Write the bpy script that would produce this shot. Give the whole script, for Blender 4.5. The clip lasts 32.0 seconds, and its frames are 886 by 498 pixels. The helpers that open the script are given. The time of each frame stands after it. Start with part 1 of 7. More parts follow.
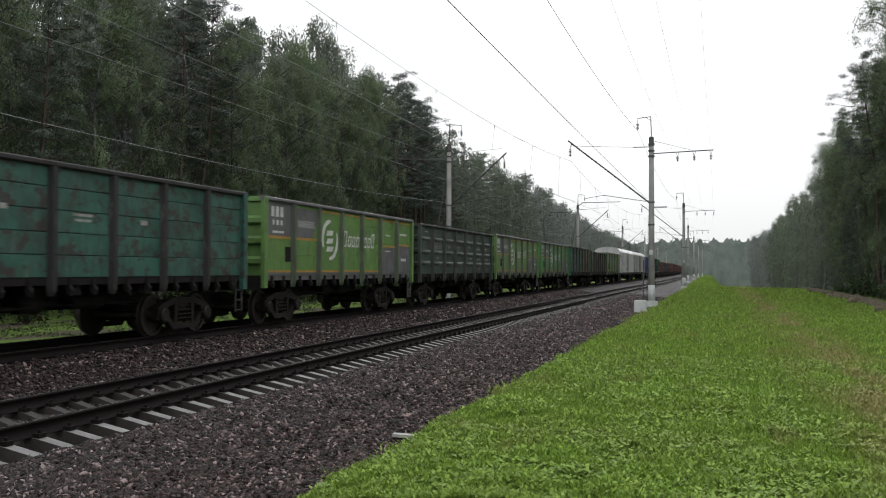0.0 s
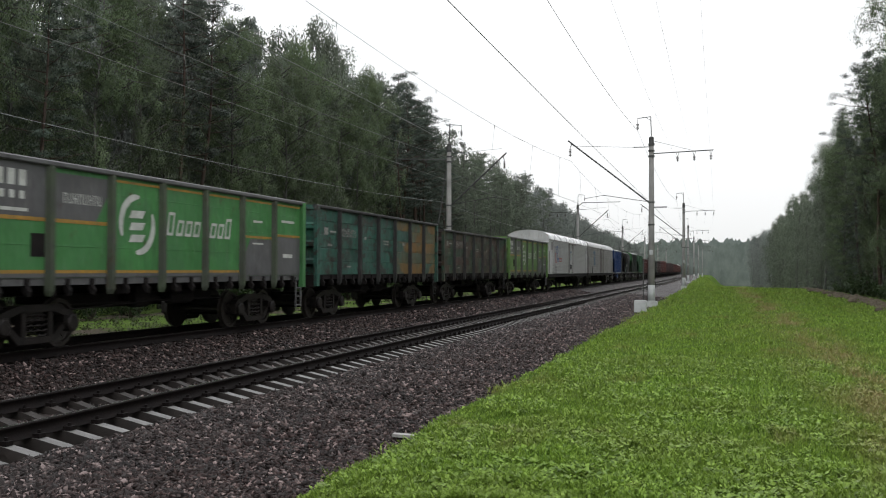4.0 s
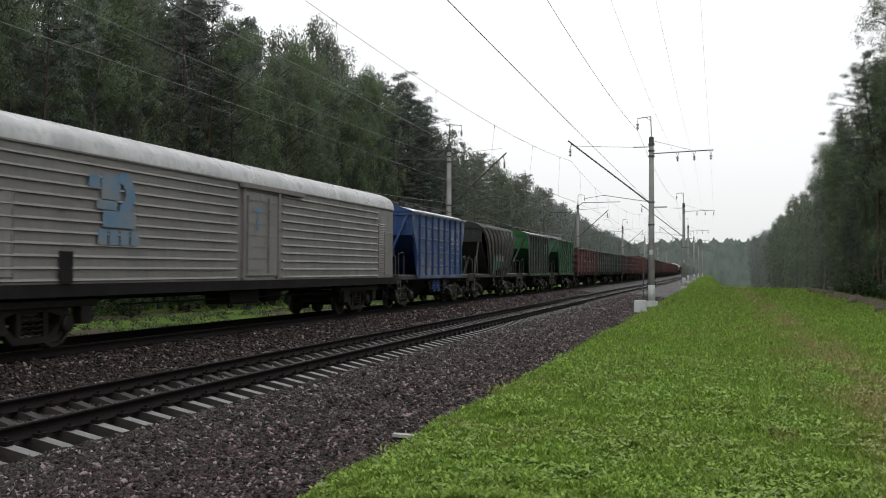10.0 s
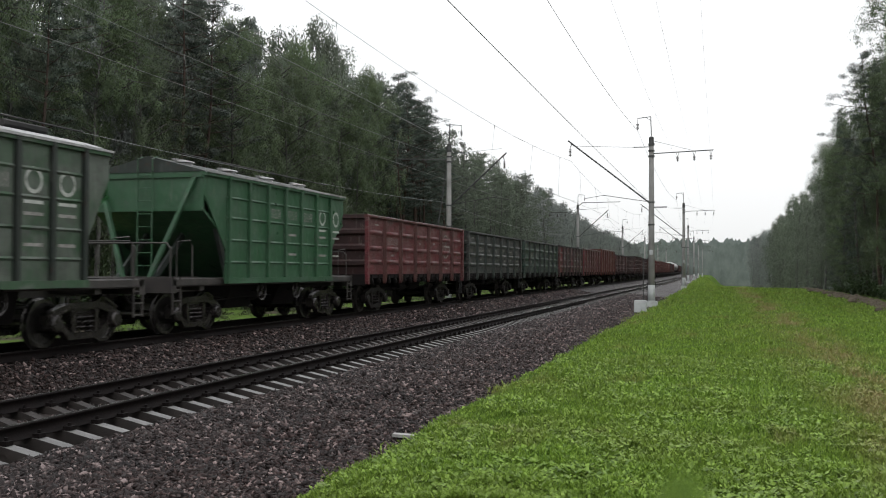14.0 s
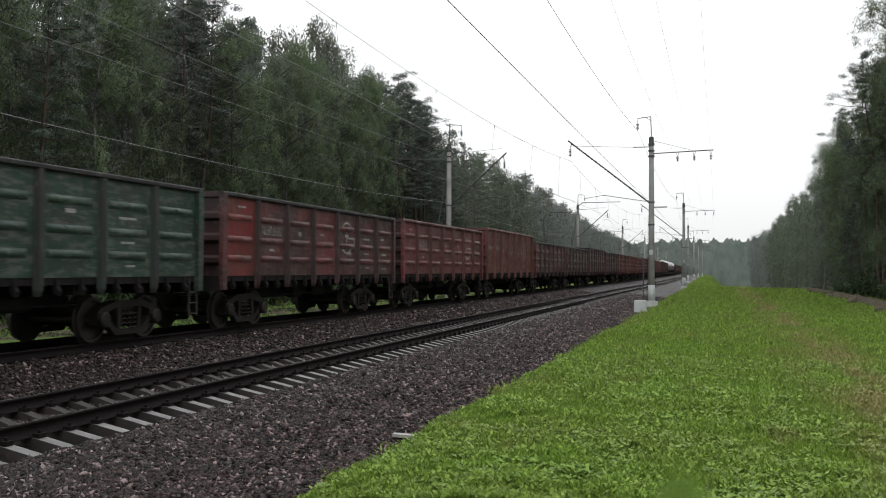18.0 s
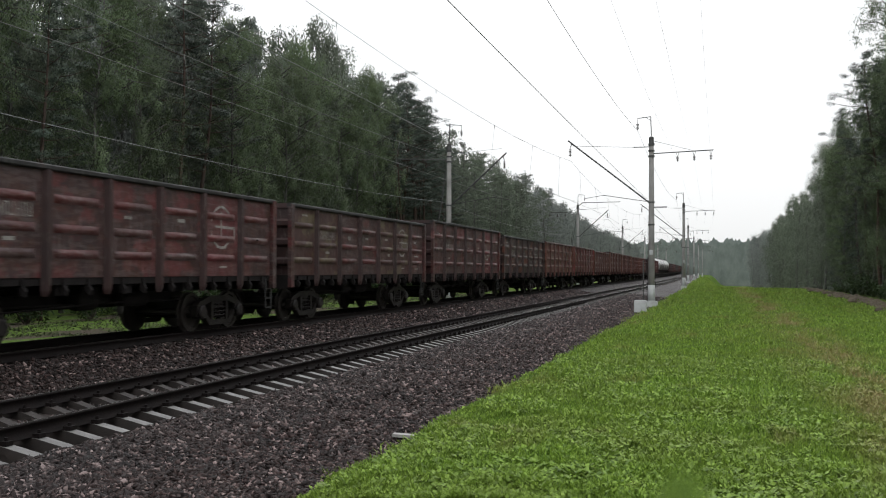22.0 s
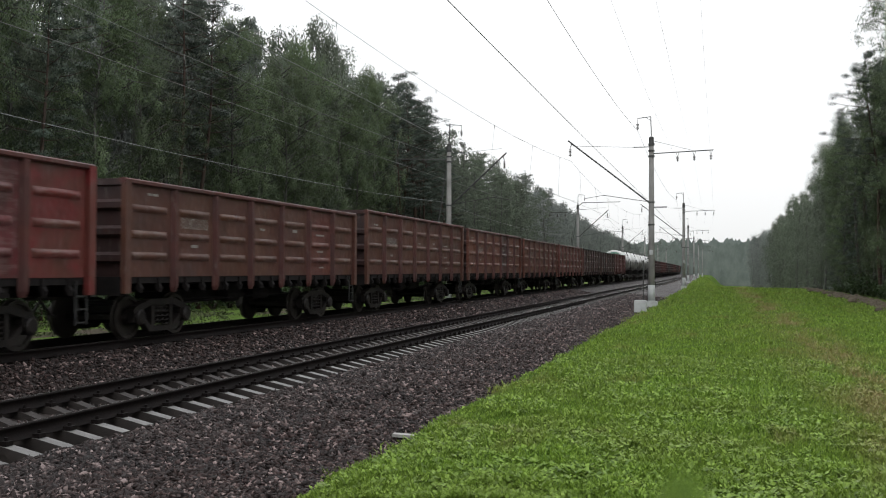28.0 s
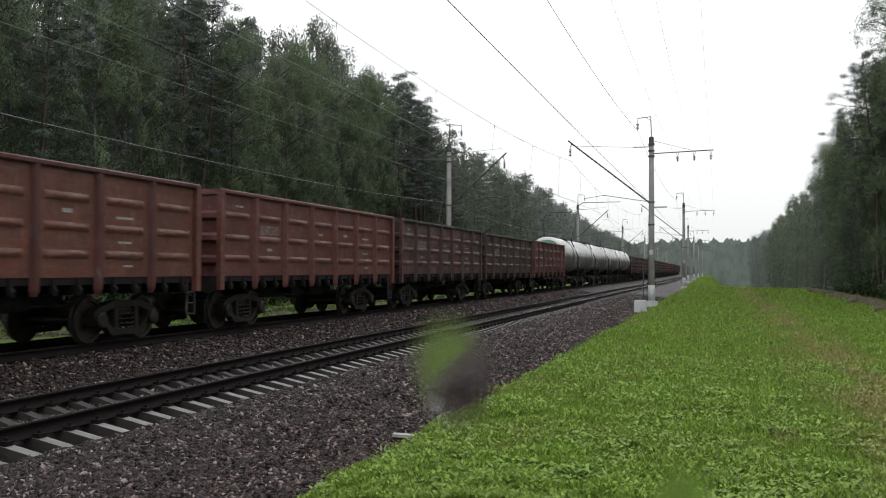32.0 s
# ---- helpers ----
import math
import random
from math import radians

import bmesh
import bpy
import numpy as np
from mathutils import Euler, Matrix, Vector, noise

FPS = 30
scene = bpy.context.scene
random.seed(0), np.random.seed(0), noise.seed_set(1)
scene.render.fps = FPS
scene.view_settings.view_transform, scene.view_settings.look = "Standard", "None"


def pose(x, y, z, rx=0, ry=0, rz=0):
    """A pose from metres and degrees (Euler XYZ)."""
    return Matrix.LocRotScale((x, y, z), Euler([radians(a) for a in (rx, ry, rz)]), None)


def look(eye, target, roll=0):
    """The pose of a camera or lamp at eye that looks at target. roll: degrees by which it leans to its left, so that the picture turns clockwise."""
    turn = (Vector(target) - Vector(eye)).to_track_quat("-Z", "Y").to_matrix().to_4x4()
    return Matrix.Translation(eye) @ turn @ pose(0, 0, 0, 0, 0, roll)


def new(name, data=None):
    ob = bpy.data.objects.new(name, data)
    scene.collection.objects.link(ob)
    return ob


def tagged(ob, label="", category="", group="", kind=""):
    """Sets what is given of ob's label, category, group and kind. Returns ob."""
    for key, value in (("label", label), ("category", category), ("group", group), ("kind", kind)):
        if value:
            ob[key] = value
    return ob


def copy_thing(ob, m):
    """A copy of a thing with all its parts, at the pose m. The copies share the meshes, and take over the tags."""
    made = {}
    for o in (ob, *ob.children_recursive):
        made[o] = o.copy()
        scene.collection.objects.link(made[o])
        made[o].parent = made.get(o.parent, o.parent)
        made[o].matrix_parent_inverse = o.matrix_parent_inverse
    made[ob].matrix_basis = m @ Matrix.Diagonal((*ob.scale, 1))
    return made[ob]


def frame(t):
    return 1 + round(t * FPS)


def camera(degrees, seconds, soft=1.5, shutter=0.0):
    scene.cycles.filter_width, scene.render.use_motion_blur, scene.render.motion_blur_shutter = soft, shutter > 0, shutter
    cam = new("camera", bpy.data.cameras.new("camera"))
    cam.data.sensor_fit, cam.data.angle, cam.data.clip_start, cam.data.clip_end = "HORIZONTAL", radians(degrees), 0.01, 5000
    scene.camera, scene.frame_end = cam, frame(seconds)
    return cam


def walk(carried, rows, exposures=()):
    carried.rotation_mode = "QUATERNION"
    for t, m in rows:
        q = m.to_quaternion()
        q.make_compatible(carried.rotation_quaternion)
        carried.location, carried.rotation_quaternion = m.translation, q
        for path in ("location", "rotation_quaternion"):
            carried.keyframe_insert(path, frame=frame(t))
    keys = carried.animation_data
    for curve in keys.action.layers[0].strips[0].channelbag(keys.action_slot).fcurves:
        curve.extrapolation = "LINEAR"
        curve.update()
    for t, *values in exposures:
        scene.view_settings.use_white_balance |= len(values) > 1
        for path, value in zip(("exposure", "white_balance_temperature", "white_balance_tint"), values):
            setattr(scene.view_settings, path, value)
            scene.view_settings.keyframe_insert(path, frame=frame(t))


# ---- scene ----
cam = camera(49.9, 32.0, soft=1.05, shutter=0.22)
EYE = Vector((0, 0, 1.838))
aim = Euler((radians(90 + 1.23), 0, radians(16.068))).to_matrix().to_4x4()
CAM_POSE = Matrix.Translation(EYE) @ aim @ pose(0, 0, 0, 0, 0, 0.229)
walk(cam, [(0, CAM_POSE), (32, CAM_POSE)], [(0, 0.0), (6.6, 0.0), (8.2, -0.09), (9.0, -0.1), (10.2, -0.1), (11.4, -0.04), (12.2, 0.0), (32, 0.0)])

# ---- world: white overcast after rain ----
world = bpy.data.worlds.new("overcast")
scene.world = world
world.use_nodes = True
wn = world.node_tree
wn.nodes.clear()
sky = wn.nodes.new("ShaderNodeTexSky")
sky.sky_type = "NISHITA"
sky.sun_disc = False
sky.sun_elevation, sky.sun_rotation = radians(48), radians(150)
sky.air_density, sky.dust_density = 1.0, 4.0
grey = wn.nodes.new("ShaderNodeHueSaturation")
grey.inputs["Saturation"].default_value = 0.12
cloud = wn.nodes.new("ShaderNodeMixRGB")
cloud.inputs["Fac"].default_value = 0.85
gen = wn.nodes.new("ShaderNodeTexCoord")
sepz = wn.nodes.new("ShaderNodeSeparateXYZ")
wn.links.new(gen.outputs["Generated"], sepz.inputs[0])
ramp = wn.nodes.new("ShaderNodeValToRGB")       # an overcast sky is brightest overhead
ramp.color_ramp.elements[0].position, ramp.color_ramp.elements[0].color = 0.0, (0.51, 0.515, 0.512, 1)
ramp.color_ramp.elements[1].position, ramp.color_ramp.elements[1].color = 1.0, (1.0, 1.02, 1.06, 1)
mid = ramp.color_ramp.elements.new(0.12)
mid.color = (0.6, 0.608, 0.615, 1)
wn.links.new(sepz.outputs["Z"], ramp.inputs[0])
amp = wn.nodes.new("ShaderNodeVectorMath")
amp.operation = "SCALE"
amp.inputs["Scale"].default_value = 17.0
wn.links.new(ramp.outputs[0], amp.inputs[0])
wn.links.new(amp.outputs[0], cloud.inputs["Color2"])
wbg = wn.nodes.new("ShaderNodeBackground")
wbg.inputs["Strength"].default_value = 0.115
wout = wn.nodes.new("ShaderNodeOutputWorld")
wn.links.new(sky.outputs[0], grey.inputs["Color"])
wn.links.new(grey.outputs[0], cloud.inputs["Color1"])
wn.links.new(cloud.outputs[0], wbg.inputs["Color"])
wn.links.new(wbg.outputs[0], wout.inputs["Surface"])
sun = new("sun", bpy.data.lights.new("sun", "SUN"))
sun.data.energy, sun.data.angle, sun.data.color = 0.5, radians(60), (1, 0.985, 0.97)
sun.matrix_world = look((-8, -20, 60), (0, 0, 0))
scene.view_settings.exposure = 0.0

# ---- the plan ----
NEAR, FAR = -8.70, -13.19       # axes of the two tracks
FAR_Z = 0.298                   # the far track lies higher
BEND_Y, BEND_R = 120.0, 12500.0  # the line swings gently away
SPEED = 12.95


def bend(y):
    return -max(0.0, y - BEND_Y) ** 2 / (2 * BEND_R)


# ---- materials ----
def mat(name, rough=0.8, metal=0.0, spec=0.35):
    m = bpy.data.materials.new(name)
    m.use_nodes = True
    b = m.node_tree.nodes["Principled BSDF"]
    b.inputs["Roughness"].default_value = rough
    b.inputs["Metallic"].default_value = metal
    b.inputs["Specular IOR Level"].default_value = spec
    return m, m.node_tree, b


def texco(nt, scale, kind="Object"):
    c = nt.nodes.new("ShaderNodeTexCoord")
    mp = nt.nodes.new("ShaderNodeMapping")
    mp.inputs["Scale"].default_value = scale if hasattr(scale, "__len__") else (scale,) * 3
    nt.links.new(c.outputs[kind], mp.inputs["Vector"])
    return mp.outputs[0]


def noise_fac(nt, scale, detail=5, rough=0.6, lo=0.4, hi=0.6, stretch=(1, 1, 1), shift=None, kind="Object"):
    n = nt.nodes.new("ShaderNodeTexNoise")
    n.inputs["Scale"].default_value = scale
    n.inputs["Detail"].default_value = detail
    n.inputs["Roughness"].default_value = rough
    vec = texco(nt, stretch, kind)
    if shift is not None:
        info = nt.nodes.new("ShaderNodeObjectInfo")
        mul = nt.nodes.new("ShaderNodeMath")
        mul.operation = "MULTIPLY"
        mul.inputs[1].default_value = shift
        nt.links.new(info.outputs["Random"], mul.inputs[0])
        add = nt.nodes.new("ShaderNodeVectorMath")
        nt.links.new(vec, add.inputs[0])
        nt.links.new(mul.outputs[0], add.inputs[1])
        vec = add.outputs[0]
    nt.links.new(vec, n.inputs["Vector"])
    r = nt.nodes.new("ShaderNodeMapRange")
    r.inputs["From Min"].default_value, r.inputs["From Max"].default_value = lo, hi
    nt.links.new(n.outputs["Fac"], r.inputs["Value"])
    return r.outputs[0]


def mixc(nt, fac, a, b):
    m = nt.nodes.new("ShaderNodeMixRGB")
    for sock, v in ((m.inputs["Fac"], fac), (m.inputs["Color1"], a), (m.inputs["Color2"], b)):
        if isinstance(v, bpy.types.NodeSocket):
            nt.links.new(v, sock)
        elif isinstance(v, (int, float)):
            sock.default_value = v
        else:
            sock.default_value = (*v[:3], 1)
    return m.outputs[0]


def scaled(nt, fac, k):
    m = nt.nodes.new("ShaderNodeMath")
    m.operation = "MULTIPLY"
    nt.links.new(fac, m.inputs[0])
    m.inputs[1].default_value = k
    return m.outputs[0]


def bump(nt, b, height, strength=0.3, dist=0.02):
    n = nt.nodes.new("ShaderNodeBump")
    n.inputs["Strength"].default_value, n.inputs["Distance"].default_value = strength, dist
    nt.links.new(height, n.inputs["Height"])
    nt.links.new(n.outputs[0], b.inputs["Normal"])


def simple(name, c1, c2, scale=3.0, rough=0.8, metal=0.0, b_strength=0.2, fine=40.0, shift=None, spec=0.35, kind="Object"):
    m, nt, b = mat(name, rough, metal, spec)
    f1 = noise_fac(nt, scale, lo=0.35, hi=0.65, shift=shift, kind=kind)
    f2 = noise_fac(nt, fine, detail=3, lo=0.3, hi=0.7, kind=kind)
    c = mixc(nt, f1, c1, c2)
    dark = tuple(v * 0.65 for v in c1)
    c = mixc(nt, scaled(nt, f2, 0.4), c, dark)
    nt.links.new(c, b.inputs["Base Color"])
    bump(nt, b, f2, b_strength, 0.01)
    return m


def paint(name, base, alt, rust=(0.10, 0.035, 0.018), wear=0.5, patch=0.5, dirt=0.6, rough=0.42, tone=0.62, scuff=0.0, soot=0.3, rare=0.0, chip=0.0):
    """Worn wagon paint: repainted patches, rust blooms, streaks running down, soot."""
    base, alt, rust = (tuple(v * tone for v in c) for c in (base, alt, rust))
    m, nt, b = mat(name, rough, 0.0, 0.35)
    p = noise_fac(nt, 0.55 if rare == 0 else 0.9, detail=2 if rare == 0 else 5, lo=0.5 + rare, hi=0.56 + rare, stretch=(1, 1, 1.6), shift=50)
    c = mixc(nt, scaled(nt, p, patch), base, alt)
    broad = noise_fac(nt, 1.3, detail=6, lo=0.3, hi=0.75, shift=30)
    c = mixc(nt, scaled(nt, broad, 0.45), c, tuple(0.45 * v for v in base))
    r = noise_fac(nt, 2.6, detail=9, rough=0.72, lo=0.62 - 0.12 * wear, hi=0.68, shift=70)
    c = mixc(nt, scaled(nt, r, 0.85), c, rust)
    blot = noise_fac(nt, 1.0, detail=9, rough=0.7, lo=0.47, hi=0.63, stretch=(1, 1, 1.3), shift=35)
    c = mixc(nt, scaled(nt, blot, soot), c, (0.024, 0.020, 0.021))
    s = noise_fac(nt, 5.0, detail=4, lo=0.45, hi=0.75, stretch=(1, 2.2, 0.16), shift=20)
    c = mixc(nt, scaled(nt, s, dirt * 0.75), c, (0.025, 0.020, 0.021))
    s2 = noise_fac(nt, 9.0, detail=3, lo=0.58, hi=0.72, stretch=(1, 1.6, 0.25), shift=11)
    c = mixc(nt, scaled(nt, s2, 0.22), c, (0.3, 0.28, 0.26))
    info = nt.nodes.new("ShaderNodeObjectInfo")      # no two sheets have aged alike
    c = mixc(nt, scaled(nt, info.outputs["Random"], 0.5), c, mixc(nt, broad, tuple(0.35 * v for v in base), tuple(1.25 * v for v in (alt if rare == 0 else base))))
    if chip:      # flakes of paint gone, bare rust below
        flake = noise_fac(nt, 2.3, detail=9, rough=0.68, lo=0.525, hi=0.56, stretch=(1, 1, 1.5), shift=61)
        c = mixc(nt, scaled(nt, flake, chip), c, rust)
    if scuff:
        s3 = noise_fac(nt, 3.5, detail=6, rough=0.65, lo=0.48, hi=0.6, stretch=(1, 0.6, 3), shift=90)
        c = mixc(nt, scaled(nt, s3, scuff), c, (0.34, 0.30, 0.28))
    nt.links.new(c, b.inputs["Base Color"])
    rr = nt.nodes.new("ShaderNodeMapRange")
    rr.inputs["To Min"].default_value, rr.inputs["To Max"].default_value = rough - 0.1, rough + 0.3
    nt.links.new(broad, rr.inputs["Value"])
    nt.links.new(rr.outputs[0], b.inputs["Roughness"])
    big = noise_fac(nt, 1.7, detail=2, lo=0.2, hi=0.8, shift=5)
    bump(nt, b, big, 0.5, 0.04)
    return m


def leafmat(name, c1, c2, c3, trans=0.42):
    m, nt, b = mat(name, 0.55, 0.0, 0.25)
    geo = nt.nodes.new("ShaderNodeNewGeometry")
    f = noise_fac(nt, 0.5, detail=3, lo=0.35, hi=0.65, shift=40)
    c = mixc(nt, geo.outputs["Random Per Island"], c1, c2)
    c = mixc(nt, scaled(nt, f, 0.6), c, c3)
    info = nt.nodes.new("ShaderNodeObjectInfo")
    c = mixc(nt, scaled(nt, info.outputs["Random"], 0.7), c, tuple(k * v for k, v in zip((0.58, 0.52, 0.58), c1)))
    nt.links.new(c, b.inputs["Base Color"])
    tr = nt.nodes.new("ShaderNodeBsdfTranslucent")
    nt.links.new(c, tr.inputs["Color"])
    mx = nt.nodes.new("ShaderNodeMixShader")
    mx.inputs[0].default_value = trans
    nt.links.new(b.outputs[0], mx.inputs[1])
    nt.links.new(tr.outputs[0], mx.inputs[2])
    nt.links.new(mx.outputs[0], nt.nodes["Material Output"].inputs["Surface"])
    return m


M_RAIL = simple("rail_steel_rusty", (0.012, 0.009, 0.0085), (0.008, 0.0068, 0.0067), 6, 0.65, spec=0.07)
M_RAILTOP, _nt, _b = mat("rail_head_polished", 0.22, 0.9)
_b.inputs["Base Color"].default_value = (0.42, 0.41, 0.40, 1)


def sleeper_material():
    m, nt, b = mat("concrete_sleeper", 0.6)
    f = noise_fac(nt, 4.0, detail=5, lo=0.3, hi=0.7, shift=30)
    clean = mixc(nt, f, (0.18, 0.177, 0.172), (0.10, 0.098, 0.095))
    oily_shaded = mixc(nt, f, (0.032, 0.026, 0.023), (0.017, 0.0145, 0.0135))
    co = nt.nodes.new("ShaderNodeTexCoord")
    sep = nt.nodes.new("ShaderNodeSeparateXYZ")
    nt.links.new(co.outputs["Object"], sep.inputs[0])
    ab = nt.nodes.new("ShaderNodeMath")
    ab.operation = "ABSOLUTE"
    nt.links.new(sep.outputs["X"], ab.inputs[0])
    r = nt.nodes.new("ShaderNodeMapRange")      # grease dripped between the rails
    r.inputs["From Min"].default_value, r.inputs["From Max"].default_value = 0.8, 0.95
    nt.links.new(ab.outputs[0], r.inputs["Value"])
    geo = nt.nodes.new("ShaderNodeNewGeometry")      # flanks take the dark tone: grime plus side shade put into the colour
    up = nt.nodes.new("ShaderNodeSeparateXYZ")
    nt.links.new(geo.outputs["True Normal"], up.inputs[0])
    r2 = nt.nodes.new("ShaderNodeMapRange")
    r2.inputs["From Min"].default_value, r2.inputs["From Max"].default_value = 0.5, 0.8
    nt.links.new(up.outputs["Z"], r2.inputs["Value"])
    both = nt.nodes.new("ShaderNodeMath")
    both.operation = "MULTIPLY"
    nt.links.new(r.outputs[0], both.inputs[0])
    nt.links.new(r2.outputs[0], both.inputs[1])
    nt.links.new(mixc(nt, both.outputs[0], oily_shaded, clean), b.inputs["Base Color"])
    g = noise_fac(nt, 60, detail=3, lo=0.3, hi=0.7)
    bump(nt, b, g, 0.3, 0.01)
    return m


M_SLEEPER = sleeper_material()
M_SLEEPER_DARK = simple("oily_sleeper", (0.05, 0.042, 0.038), (0.03, 0.026, 0.024), 2.5, 0.7, shift=30)
M_CONCRETE = simple("mast_concrete", (0.33, 0.32, 0.31), (0.22, 0.215, 0.21), 1.2, 0.85, shift=30)
M_WHITEWASH = simple("whitewashed_concrete", (0.52, 0.54, 0.54), (0.38, 0.39, 0.385), 2, 0.8)
M_STEEL = simple("dark_grey_steel", (0.10, 0.10, 0.10), (0.06, 0.06, 0.06), 4, 0.55, 0.4)
M_WIRE, _nt, _b = mat("weathered_wire", 0.6, 0.0)
_b.inputs["Base Color"].default_value = (0.17, 0.17, 0.17, 1)
M_INS, _nt, _b = mat("brown_porcelain", 0.25)
_b.inputs["Base Color"].default_value = (0.05, 0.035, 0.03, 1)
M_UNDER = simple("sooty_underframe", (0.010, 0.009, 0.009), (0.018, 0.015, 0.0145), 3, 0.85, shift=30, spec=0.12)
M_BOGIE = simple("greasy_bogie_steel", (0.009, 0.0078, 0.0075), (0.022, 0.0175, 0.016), 5, 0.5, shift=30, spec=0.2)
# wet and glossy, and paler: better light on the hoppers' gear put into the colour
M_LIT_WETBOGIE = simple("lit_wet_bogie_steel", (0.018, 0.016, 0.016), (0.05, 0.043, 0.04), 5, 0.25, 0.35, shift=30, spec=0.6)
M_LIT_WETWHEEL = simple("lit_wet_wheel_steel", (0.05, 0.046, 0.045), (0.12, 0.112, 0.108), 6, 0.2, 0.8, shift=30, spec=0.6)
M_DECK = simple("worn_platform_steel", (0.04, 0.036, 0.035), (0.075, 0.066, 0.062), 2.5, 0.5, 0.1, shift=30, spec=0.4)
M_LETTER = simple("faded_white_paint", (0.34, 0.33, 0.31), (0.13, 0.12, 0.11), 7, 0.6)
M_LIVERY = simple("white_livery_paint", (0.52, 0.53, 0.5), (0.36, 0.37, 0.34), 5, 0.6)
M_GRAYPAINT = paint("grey_livery_paint", (0.16, 0.16, 0.165), (0.2, 0.2, 0.2), wear=0.2, patch=0.3, dirt=0.4)
M_ORANGE = simple("orange_stripe_paint", (0.36, 0.2, 0.03), (0.2, 0.13, 0.04), 5, 0.5)

